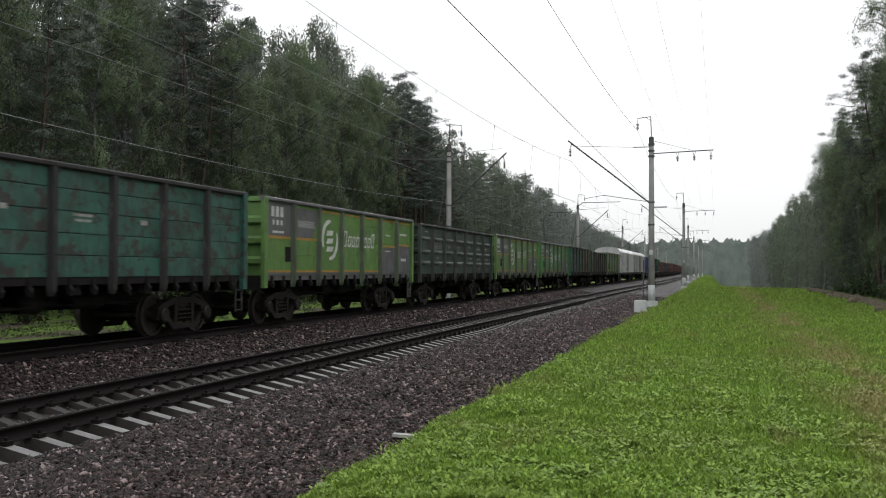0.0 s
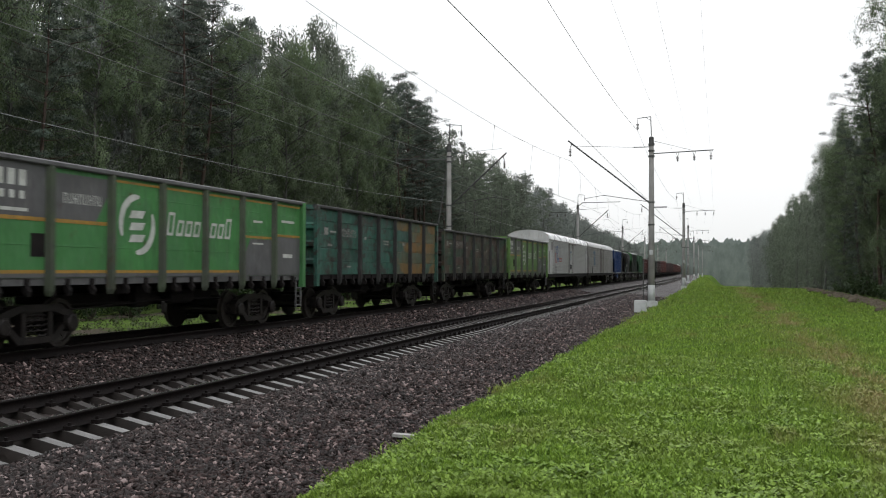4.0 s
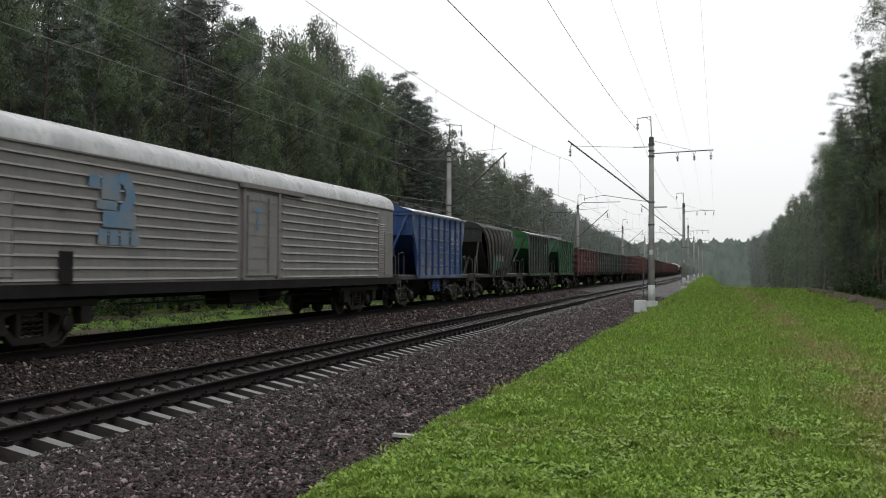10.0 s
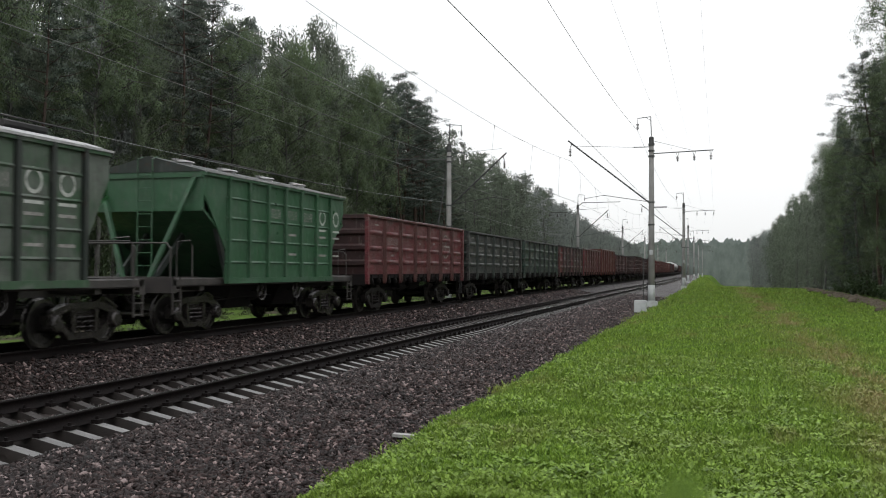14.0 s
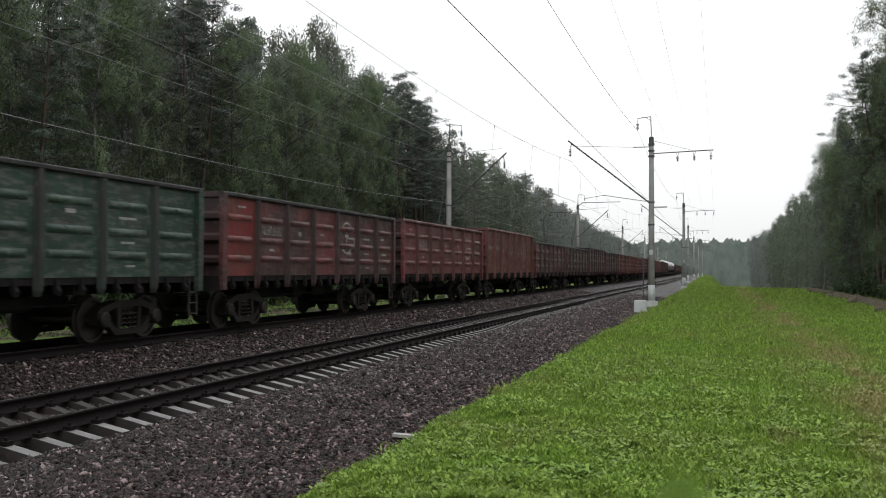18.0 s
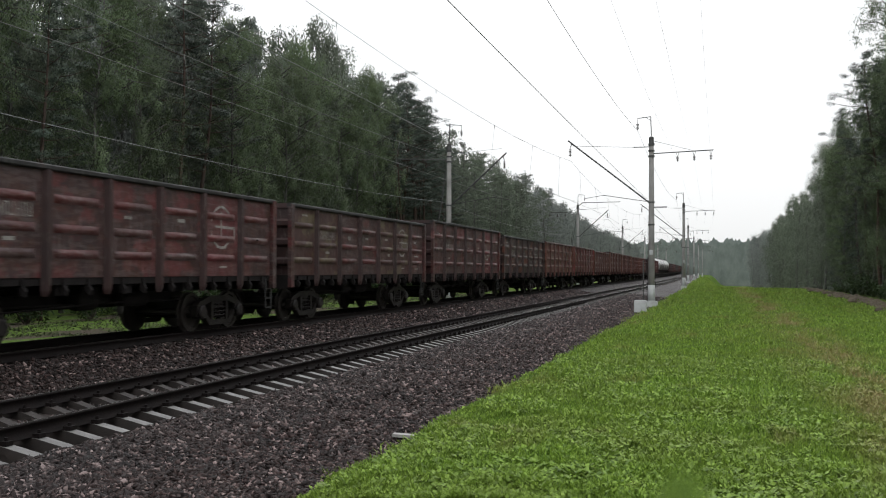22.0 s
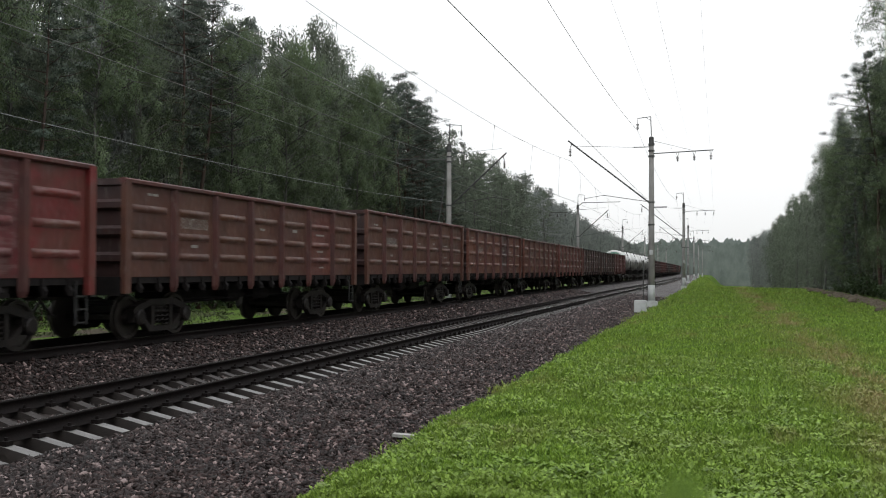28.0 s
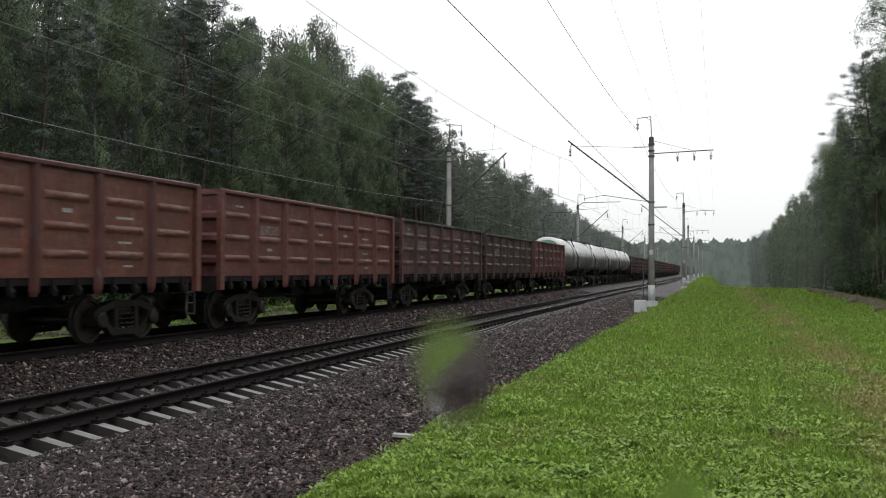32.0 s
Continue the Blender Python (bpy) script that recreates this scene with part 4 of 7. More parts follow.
def under_mesh():
    m = Mesh().box(-0.22, 0.22, -6.5, 6.5, 0.98, 1.34)
    m.box(-1.44, 1.44, -6.36, 6.36, 1.3, 1.36)
    for y in (-4.3, -2.2, 0, 2.2, 4.3):
        m.box(-1.4, 1.4, y - 0.1, y + 0.1, 1.02, 1.3)
    for y in (-6.4, 6.4):
        m.box(-1.5, 1.5, y - 0.09, y + 0.09, 0.98, 1.36)
    m.box(-0.45, 0.45, -3.1, 3.1, 0.8, 1.0).box(-0.9, -0.7, -3.0, 2.6, 0.62, 0.75)
    # sloping floor hatches
    for k in range(BAYS - 2):
        y = (k - 2) * BAY
        for s in (-1, 1):
            m.extrude([(0.25 * s, y - 0.8, 1.24), (1.4 * s, y - 0.8, 1.3), (1.4 * s, y - 0.8, 1.26), (0.25 * s, y - 0.8, 1.1)], (0, 1.6, 0))
    return m


def brake_mesh():
    m = Mesh().lathe([(-0.35, 0.16), (-0.3, 0.19), (0.25, 0.19), (0.3, 0.08), (0.8, 0.04)], "y", 14, (0.75, -0.6, 0.86))
    m.lathe([(-0.5, 0.12), (-0.45, 0.15), (0.45, 0.15), (0.5, 0.12)], "y", 12, (0.65, 1.2, 0.85))
    m.tube([(0.75, -3.2, 0.8), (0.75, 3.2, 0.8)], 0.025, 6)
    m.tube([(0.95, -3.4, 0.72), (0.95, -0.6, 0.8)], 0.02, 6)
    m.box(0.6, 0.9, -0.9, -0.3, 0.95, 1.15)
    return m


def ladder_mesh():
    m = Mesh()
    for y in (-0.16, 0.16):
        m.box(-0.02, 0.02, y - 0.02, y + 0.02, 0.45, 1.3)
    for z in (0.5, 0.75, 1.0):
        m.box(-0.02, 0.02, -0.16, 0.16, z - 0.015, z + 0.015)
    return m


def running_gear(t, half, centres, wet=False):
    for s in (-1, 1):
        bogie(t, s * centres, wet)
        coupler(t, s * half, s)


def bars(t, name, rows, x, material, label):
    """Plain painted bars where the small lettering stands: (y centre, z centre, width, height)."""
    m = Mesh()
    for y, z, w, h in rows:
        m.box(x, x + 0.003, y - w / 2, y + w / 2, z - h / 2, z + h / 2)
    tagged(part(name, m, material, t, label), kind="stuff")


def number_rows(y, z, digits=8, h=0.26, step=0.15):
    rows = []
    for i in range(digits):
        yc = y + (i - digits / 2 + 0.5) * step
        rows += [(yc - step * 0.26, z, step * 0.12, h), (yc + step * 0.26, z, step * 0.12, h), (yc, z + h * (0.42, -0.42, 0)[i % 3], step * 0.4, h * 0.09)]
    return rows


def wagon(name, u0, u1, label, category="freight wagon"):
    t = tagged(new(name), label, category, "wagons of the freight train")
    WAGONS.append((t, (u0 + u1) / 2))
    t.location = (FAR, (u0 + u1) / 2, FAR_Z)
    return t


def gondola(u0, u1, paint_key, style="ridged", top=3.5, label="", end_key=None, marks=1, accents=(), ring=None, remote=False):
    t = wagon("gondola_wagon", u0, u1, label)
    pm = P[paint_key]
    post_paint = P["postlime" if paint_key in ("green", "green2") else "postgreen" if paint_key in ("darkgreen", "deepteal", "midgreen", "tealorange") else "brick" if paint_key == "brick" else "hollow" if paint_key in ("browngreen", "teal") else "postred" if paint_key in ("orangebrown", "brown", "redpatch", "red") else "postbrown"]
    x = HALF_W
    for s in (1, -1):
        for k in range(BAYS):
            form = "sheet" if s < 0 or (style == "ridged" and not remote) else style
            if style == "plank" and s > 0:
                form = "frame"
            q = part("side_panel", shared("panel_%s_%.2f" % (form, top), lambda: side_panel_mesh(form, top)), pm, t, at=(s * x, (k - 3) * BAY, 0))
            if s < 0:
                q.rotation_euler = (0, 0, math.pi)
            pk = pm
            if s > 0 and k in dict(accents):
                pk = q.material_slots[0].material = P[dict(accents)[k]]
                q["label"] = "repainted side panel"
            if form == "sheet" and s > 0:
                for z in ridge_levels(top):
                    part("ridge", shared("ridge", ridge_mesh, True), ridge_paint(dict(accents).get(k, paint_key)) if dict(accents).get(k, paint_key) in RIDGE_COLOURS else pk, q, at=(0, 0, z))
            if form == "frame":
                zs = np.linspace(1.36, top - 0.06, 6)
                for za, zb in zip(zs, zs[1:]):
                    part("plank", shared("plank_%.2f" % (zb - za), lambda: plank_mesh(zb - za)), pk, q, at=(0, 0, za))
        for k in range(BAYS - 1):
            q = part("post", shared("post_%.2f" % top, lambda: post_mesh(top)), post_paint, t, at=(s * x, (k - 2.5) * BAY, 0))
            if s < 0:
                q.rotation_euler = (0, 0, math.pi)
        for e in (-1, 1):
            part("corner_post", shared("corner_%.2f" % top, lambda: corner_post_mesh(top)), pm, t, at=(s * x, e * BODY, 0))
        part("top_rail", shared("toprail_%.2f" % top, lambda: Mesh().box(-0.06, 0.09, -BODY - 0.1, BODY + 0.1, top - 0.11, top, 0.025)), M_GRAYPAINT if paint_key in ("green", "green2") else P["brick"] if paint_key == "brick" else P["postred"] if post_paint is P["postred"] else P["hollow"], t, at=(s * x, 0, 0))
    part("side_sill", shared("sill", lambda: Mesh().box(-0.06, 0.0, -BODY, BODY, 1.22, 1.37)), M_GRAYPAINT if paint_key in ("green", "green2") else M_UNDER, t, at=(x - 0.02, 0, 0))
    for k in range(0 if not remote else BAYS, BAYS):
        for dy in (-0.36, 0.36):
            part("hatch_latch", shared("latch", latch_mesh), M_UNDER, t, at=(x - 0.02, (k - 3) * BAY + dy, 0))
    for e in (-1, 1):
        # darker end paint: soot, and the shade between wagons put into the colour
        q = part("end_wall", shared("end_%.2f" % top, lambda: end_wall_mesh(top)), P[end_key or (paint_key if paint_key in ("green", "green2", "midgreen", "teal", "brick") else "postgreen" if post_paint is P["postgreen"] else "postbrown")], t, at=(0, e * (BODY - 0.12), 0))
        if e < 0:
            q.rotation_euler = (0, 0, math.pi)
    part("floor", shared("gfloor", lambda: Mesh().box(-1.45, 1.45, -6.2, 6.2, 1.365, 1.42)), M_LOAD, t)
    part("underframe", shared("under", under_mesh), M_UNDER, t)
    part("brake_gear", shared("brake", brake_mesh), M_UNDER, t)
    part("ladder", shared("ladder", ladder_mesh), P["hollow"] if paint_key not in ("green", "green2") else M_GRAYPAINT, t, at=(x + 0.02, BODY - 0.22, 0))
    running_gear(t, (u1 - u0) / 2, 4.325)
    yb = lambda k: (k - 3) * BAY
    if style == "plank" and marks:
        rows = number_rows(yb(1), 2.72, step=0.16, h=0.26) + [(yb(1), 1.62, 0.4, 0.05), (yb(0) - 0.1, 2.72, 0.3, 0.22), (yb(0) + 0.45, 2.72, 0.5, 0.05), (yb(0) + 0.2, 2.3, 0.35, 0.07), (yb(2) - 0.3, 2.6, 0.2, 0.1), (yb(3), 2.55, 0.6, 0.05), (yb(3), 2.45, 0.5, 0.05), (yb(4) + 0.2, 2.5, 0.25, 0.1)]
        bars(t, "lettering", rows, x + 0.002, M_LETTER, "faded white stencil bars")
    if style == "ridged" and marks:
        rows = number_rows(yb(1), 2.57, step=0.15, h=0.25) + [(yb(1), 2.05, 0.3, 0.07)]
        if marks > 1:
            rows += [(yb(5), 2.56, 0.6, 0.05), (yb(5), 2.06, 0.45, 0.05), (yb(0) + 0.1, 3.12, 0.4, 0.05), (yb(5) + 0.1, 1.58, 0.35, 0.04), (yb(4), 2.62, 0.3, 0.08), (yb(3) - 0.2, 2.58, 0.25, 0.06)]
        if marks > 2:
            rows += [(yb(2), 2.55, 0.22, 0.12), (yb(4) + 0.3, 2.05, 0.22, 0.1), (yb(6), 2.05, 0.5, 0.06), (yb(6), 1.55, 0.4, 0.05), (yb(6) - 0.2, 2.6, 0.3, 0.08)]
        bars(t, "lettering", rows, x + 0.002, M_LETTER, "faded white stencil bars")
    if ring is not None:
        m = Mesh()
        yc, zc = yb(ring), 2.55
        arc_band(m, x + 0.003, yc, zc, 0.47, 0.53, 20, 165)
        arc_band(m, x + 0.003, yc, zc, 0.47, 0.53, 190, 340)
        m.box(x + 0.003, x + 0.006, yc - 0.04, yc + 0.02, zc - 0.2, zc + 0.38).box(x + 0.003, x + 0.006, yc + 0.08, yc + 0.68, zc - 0.03, zc + 0.03).box(x + 0.003, x + 0.006, yc + 0.08, yc + 0.68, zc - 0.3, zc - 0.24).box(x + 0.003, x + 0.006, yc + 0.62, yc + 0.68, zc - 0.24, zc - 0.03)
        part("emblem", m, M_LETTER, t, "faded white ring emblem")
    return t


def arc_band(m, x, y, z, r0, r1, a0, a1, n=12):
    vs, fs = [], []
    for k in range(n + 1):
        a = radians(a0 + (a1 - a0) * k / n)
        w = math.sin(math.pi * k / n) ** 0.5 if n else 1
        mid, hw = (r0 + r1) / 2, (r1 - r0) / 2 * (0.35 + 0.65 * w)
        for r in (mid - hw, mid + hw):
            vs += [(x, y + math.cos(a) * r, z + math.sin(a) * r), (x + 0.003, y + math.cos(a) * r, z + math.sin(a) * r)]
    for k in range(n):
        q = 4 * k
        fs += [(q + 1, q + 3, q + 7, q + 5), (q, q + 4, q + 6, q + 2), (q, q + 1, q + 5, q + 4), (q + 2, q + 6, q + 7, q + 3)]
    m.add(vs, fs)


def livery_gondola(u0, u1, key, label):
    """Green gondola with grey corner fields, orange line and a white emblem with plain bars for its lettering."""
    t = gondola(u0, u1, key, "flat", 3.5, label, marks=0)
    x = HALF_W + 0.007
    yb = lambda k: (k - 3) * BAY
    h = BAY / 2 - 0.1
    for k, za, zb in ((0, 2.45, 3.4), (1, 2.45, 3.3), (5, 1.42, 2.32), (6, 1.42, 2.42)):
        ring = [(x - 0.004, yb(k) - h, za), (x - 0.004, yb(k) + h, za), (x - 0.004, yb(k) + h, zb), (x - 0.004, yb(k) - h, zb)]
        if k == 1:
            ring[1:2] = [(x - 0.004, yb(k) + h - 0.35, za), (x - 0.004, yb(k) + h, za + 0.5)]
        if k == 5:
            ring[3:4] = [(x - 0.004, yb(k) - h + 0.4, zb), (x - 0.004, yb(k) - h, zb - 0.55)]
        part("grey_field", Mesh().extrude(ring, (0.004, 0, 0)), M_GRAYPAINT, t, "weathered grey livery field")
    o = Mesh()
    for k in range(2):
        o.box(x - 0.004, x + 0.001, yb(k) - h, yb(k) + h, 2.38, 2.45)
    for k in range(2, 7):
        o.box(x - 0.004, x + 0.001, yb(k) - h, yb(k) + h, 3.28, 3.33)
    for k in range(0, 5):
        o.box(x - 0.004, x + 0.001, yb(k) - h, yb(k) + h, 1.44, 1.5)
    for k in (5, 6):
        o.box(x - 0.004, x + 0.001, yb(k) - h, yb(k) + h, 2.34 + 0.09 * (k - 5), 2.4 + 0.09 * (k - 5))
    tagged(part("orange_line", o, M_ORANGE, t, "thin orange livery line"), kind="stuff")
    e = Mesh()
    for i in range(3):
        z = 2.14 + 0.25 * i
        e.extrude([(x + 0.001, yb(2) - 0.28, z - 0.06), (x + 0.001, yb(2) + 0.2, z - 0.05), (x + 0.001, yb(2) + 0.3, z + 0.11), (x + 0.001, yb(2) - 0.18, z + 0.1)], (0.003, 0, 0))
    arc_band(e, x + 0.001, yb(2) + 0.02, 2.45, 0.5, 0.66, 85, 205)
    arc_band(e, x + 0.001, yb(2) + 0.02, 2.45, 0.5, 0.66, -95, 25)
    part("emblem", e, M_LIVERY, t, "white curved emblem shape")
    rows = []
    shapes = Mesh()
    for k, dy, hh in ((3, -0.58, 0.52), (3, -0.2, 0.36), (3, 0.16, 0.36), (3, 0.52, 0.36), (4, -0.55, 0.36), (4, -0.19, 0.36), (4, 0.17, 0.5)):
        # slanted hollow blocks in place of the painted word
        y0, z0, w = yb(k) + dy, 2.27, 0.26
        outer = [(y0 - w / 2, z0), (y0 + w / 2, z0), (y0 + w / 2 + 0.1, z0 + hh), (y0 - w / 2 + 0.1, z0 + hh)]
        inner = [(y0 - w / 2 + 0.075, z0 + 0.065), (y0 + w / 2 - 0.045, z0 + 0.065), (y0 + w / 2 + 0.03, z0 + hh - 0.065), (y0 - w / 2 + 0.135, z0 + hh - 0.065)]
        for i in range(4):
            j = (i + 1) % 4
            shapes.extrude([(x + 0.001, *outer[i]), (x + 0.001, *outer[j]), (x + 0.001, *inner[j]), (x + 0.001, *inner[i])], (0.003, 0, 0))
    tagged(part("lettering", shapes, M_LIVERY, t, "white slanted livery shapes"), kind="stuff")
    part("grey_field", Mesh().box(x - 0.004, x - 0.001, -BODY + 0.1, BODY - 0.1, 1.365, 1.44), M_GRAYPAINT, t, "weathered grey foot band")
    rows += [(yb(0) - 0.35 + 0.28 * i, 3.12, 0.18, 0.28) for i in range(3)] + [(yb(0) - 0.3 + 0.25 * i, 2.82, 0.12, 0.14) for i in range(3)]
    rows += number_rows(yb(1) + 0.05, 2.85, step=0.15, h=0.2)
    rows += [(yb(0), 2.56, 0.7, 0.06), (yb(5), 2.78, 0.5, 0.06), (yb(5), 2.2, 0.6, 0.04), (yb(6), 2.86, 0.8, 0.07), (yb(6), 1.9, 0.6, 0.1)]
    bars(t, "lettering", rows, x + 0.0005, M_LIVERY, "white livery lettering bars")
    bars(t, "notice_plate", [(yb(0) + 0.62, 1.95, 0.36, 0.42)], x, M_UNDER, "small black notice plate")
    return t


def reefer(u0, u1, key, ribs, label, emblem):
    t = wagon("refrigerator_wagon", u0, u1, label)
    pm = P[key]
    L = (u1 - u0) / 2 - 0.42
    x, z0, ze, zt = 1.53, 1.22, 3.78, 4.47
    step = (ze - 0.1 - z0) / ribs
    if emblem:
        cuts, ribbed = (-L, -L + 1.75, -1.5, 1.5, L - 1.25, L), (1, 3)
        fold = ((0.0, 0.0), (0.12, 0.05), (0.45, 0.05), (0.6, 0.0))
    else:
        cuts, ribbed = (-L, -1.3, 1.3, L - 1.7, L), (0, 2)
        fold = ((0.0, 0.0), (0.08, 0.05), (0.2, 0.03), (0.3, 0.0))
    for s in (1, -1):
        for i, (a, b_) in enumerate(zip(cuts, cuts[1:])):
            ring = [(-0.05, a, ze), (-0.05, a, z0), (0.0, a, z0)]
            if i in ribbed:
                for k in range(ribs):
                    ring += [(dx, a, z0 + 0.06 + step * (k + f)) for f, dx in fold]
            ring.append((0.0, a, ze))
            w = part("side_panel", Mesh().extrude(ring, (0, b_ - a, 0)), pm, t, "horizontally ribbed side sheet" if i in ribbed else "", at=(s * x, 0, 0))
            if s < 0:
                w.rotation_euler = (0, 0, math.pi)
    # loading door with frame, bars and rail
    d = part("door", Mesh().box(0, 0.05, -0.95, 0.95, z0 + 0.12, ze - 0.25, 0.02), P["white" if emblem else "palegrey"], t, "plain flat loading door", at=(x, 0, 0))
    for y in (-1.0, 1.0):
        part("door_post", Mesh().box(0.0, 0.09, y - 0.06, y + 0.06, z0 + 0.05, ze - 0.1), P["palegrey" if emblem else "taupe"], d)
    for y in (0.35, -0.85):
        part("lock_bar", Mesh().tube([(0.09, y, z0 + 0.2), (0.09, y, ze - 0.35)], 0.025, 6), P["palegrey" if emblem else "taupe"], d)
    part("door_rail", Mesh().box(0.03, 0.12, -1.2, 2.6, ze - 0.16, ze - 0.06), P["taupe"], d)
    if not emblem:
        for z in np.linspace(z0 + 0.3, ze - 0.45, 7):
            part("door_rib", Mesh().box(0.05, 0.065, -0.85, 0.85, z - 0.015, z + 0.015), pm, d)
    for ya, yb, z, count in ((-L + 1.0, -L + 1.6, 3.0, 10), (L - 0.95, L - 0.45, 3.0, 10)) if emblem else ((L - 1.6, L - 0.92, 1.45, 14), (L - 1.6, L - 0.92, 2.35, 14)):
        fins = [(-0.01, z), (0.012, z)]
        for k in range(count):
            fins += [(0.035, z + 0.06 * k), (0.012, z + 0.045 + 0.06 * k)]
        fins += [(-0.01, z + 0.06 * count)]
        part("grille", Mesh().extrude([(px, ya, pz) for px, pz in fins], (0, yb - ya, 0)), P["taupe" if not emblem else "palegrey"], t, "louvred vent grille", at=(x, 0, 0))
    part("hatch", Mesh().box(0, 0.03, -L + 0.15, -L + 1.5, z0 + 0.15, 2.85, 0.01), pm, t, "flat engine room hatch", at=(x, 0, 0))
    part("hatch", Mesh().box(0, 0.03, L - 0.95, L - 0.12, z0 + 0.1, 2.9, 0.01), pm, t, "flat engine room hatch", at=(x, 0, 0))
    for ya in (-L + 0.12, -L + 1.52, L - 0.98, L - 0.1):
        part("hatch_edge", Mesh().box(0, 0.036, ya - 0.012, ya + 0.012, z0 + 0.1, 2.9), P["taupe"], t, at=(x, 0, 0))
    # arched roof
    n = 14
    ring = [(1.56 * math.sin(math.pi * (k / n - 0.5)), ze - 0.02 + (zt - ze) * max(0.0, math.cos(math.pi * (k / n - 0.5))) ** 0.75) for k in range(n + 1)]
    m = Mesh()
    m.extrude([(a, -L - 0.03, b_) for a, b_ in ring], (0, 2 * L + 0.06, 0))
    arch = Mesh()
    arch.add([(a, y, b_) for y in (-L - 0.03, L + 0.03) for a, b_ in ring], [(i, i + 1, i + n + 2, i + n + 1) for i in range(n)])
    part("roof", arch.data("roof", True), P["roof" if emblem else "roofgrey"], t, "wet white arched roof" if emblem else "wet grey arched roof")
    for e in (-1, 1):
        part("gable", Mesh().extrude([(a * 0.997, e * (L + 0.01), b_ - 0.004) for a, b_ in ring], (0, e * 0.01, 0)), pm, t)
    for k in range(9):
        y = -L + 0.6 + k * (2 * L - 1.2) / 8
        seam = Mesh()
        seam.add([(a * 1.003, y + dy, b_ + 0.005) for dy in (-0.02, 0.02) for a, b_ in ring], [(i, i + 1, i + n + 2, i + n + 1) for i in range(n)])
        part("roof_seam", seam.data("roof_seam", True), P["roof" if emblem else "roofgrey"], t)
    part("gutter", Mesh().box(1.535, 1.575, -L, L, ze - 0.06, ze - 0.025), P["taupe"], t)
    if emblem:
        part("roof_vent", Mesh().lathe([(0, 0.12), (0.14, 0.12), (0.14, 0.22), (0.22, 0.2), (0.24, 0.05)], "z", 12, (1.0, 2.6, zt - 0.28)), P["palegrey"], t)
    for e in (-1, 1):
        prof = [(-0.05, ze), (-0.05, z0), (0.0, z0)]
        for k in range(9):
            z = z0 + 0.2 + 0.26 * k
            prof += [(0.0, z), (0.04, z + 0.03), (0.04, z + 0.07), (0.0, z + 0.1)]
        prof.append((0.0, ze))
        m = Mesh().extrude([(-1.5, y, z) for y, z in prof], (3.0, 0, 0))
        for px in (-0.35, 0.35):
            rail = part("end_post", shared("reefer_post", lambda: Mesh().box(-0.04, 0.04, 0, 0.08, z0, zt - 0.12)), pm, t, at=(px, e * L if e > 0 else e * L - 0.08, 0))
        q = part("end_wall", m, pm, t, at=(0, e * L, 0))
        q.rotation_euler = (0, 0, 0 if e > 0 else math.pi)
    part("sill", Mesh().box(-1.54, 1.54, -L, L, 1.0, z0 + 0.02), M_UNDER, t)
    m = Mesh().box(-0.25, 0.25, -L, L, 0.85, 1.05)
    m.box(0.5, 1.2, -1.0, 0.6, 0.62, 1.0, 0.05).lathe([(-0.5, 0.15), (-0.4, 0.2), (0.4, 0.2), (0.5, 0.15)], "y", 12, (0.8, 2.0, 0.8))
    m.tube([(1.1, -5.5, 0.78), (1.1, 5.5, 0.78)], 0.02, 5)
    part("underframe", m, M_UNDER, t)
    for s in (-1, 1):
        bogie(t, s * (L - 2.6))
        part("bogie_side_beam", shared("beam_long", lambda: Mesh().box(-0.08, 0.08, -1.75, 1.75, 0.78, 0.95, 0.03).box(-0.1, 0.1, -1.5, -1.2, 0.45, 0.8).box(-0.1, 0.1, 1.2, 1.5, 0.45, 0.8)), M_BOGIE, t, at=(1.15, s * (L - 2.6), 0))
        coupler(t, s * (u1 - u0) / 2, s)
    if emblem:
        bl, rd, bk = simple("blue_sign_paint", (0.04, 0.10, 0.30), (0.12, 0.18, 0.36), 5), simple("red_sign_paint", (0.36, 0.05, 0.05), (0.42, 0.16, 0.15), 5), M_UNDER
        y = -L + 3.2
        levels = [(z0 + 0.06 + step * (k + 0.29), step * 0.62) for k in range(ribs)]

        def in_arc(p, q, cy, cz, r0, r1, a0, a1):
            return r0 < math.hypot(p - cy, q - cz) < r1 and a0 < math.degrees(math.atan2(q - cz, p - cy)) % 360 < a1

        def blue_at(p, q):
            return (-0.1 < p < 0.16 and 2.4 < q < 3.35) or in_arc(p, q, 0.28, 3.0, 0.16, 0.4, 0, 110) or in_arc(p, q, 0.28, 3.0, 0.16, 0.4, 250, 360) \
                or (-0.55 < p < -0.18 and (3.1 < q < 3.22 or 2.86 < q < 2.98)) or (0.2 < p < 1.15 and 2.16 < q < 2.44 and (p - 0.2) % 0.25 < 0.18)

        def red_at(p, q):
            return in_arc(p, q, -0.42, 2.45, 0.26, 0.45, 60, 330) or (1.18 < p < 2.75 and 2.16 < q < 2.44 and (p - 1.18) % 0.23 < 0.17)

        for name, inside, colour, words in (("emblem", blue_at, bl, "faded blue emblem broken by the ribs"), ("lettering", red_at, rd, "faded red lettering bars")):
            m = Mesh()
            for zl, hl in levels:
                start = None
                for i in range(180):
                    p = -0.9 + 0.025 * i
                    if inside(p * 1.08, zl) and start is None:
                        start = p
                    elif start is not None and not inside(p * 1.08, zl):
                        m.box(0.05, 0.053, y + start, y + p, zl - hl / 2, zl + hl / 2)
                        start = None
            tagged(part(name, m, colour, t, words, at=(x, 0, 0)), kind="stuff")
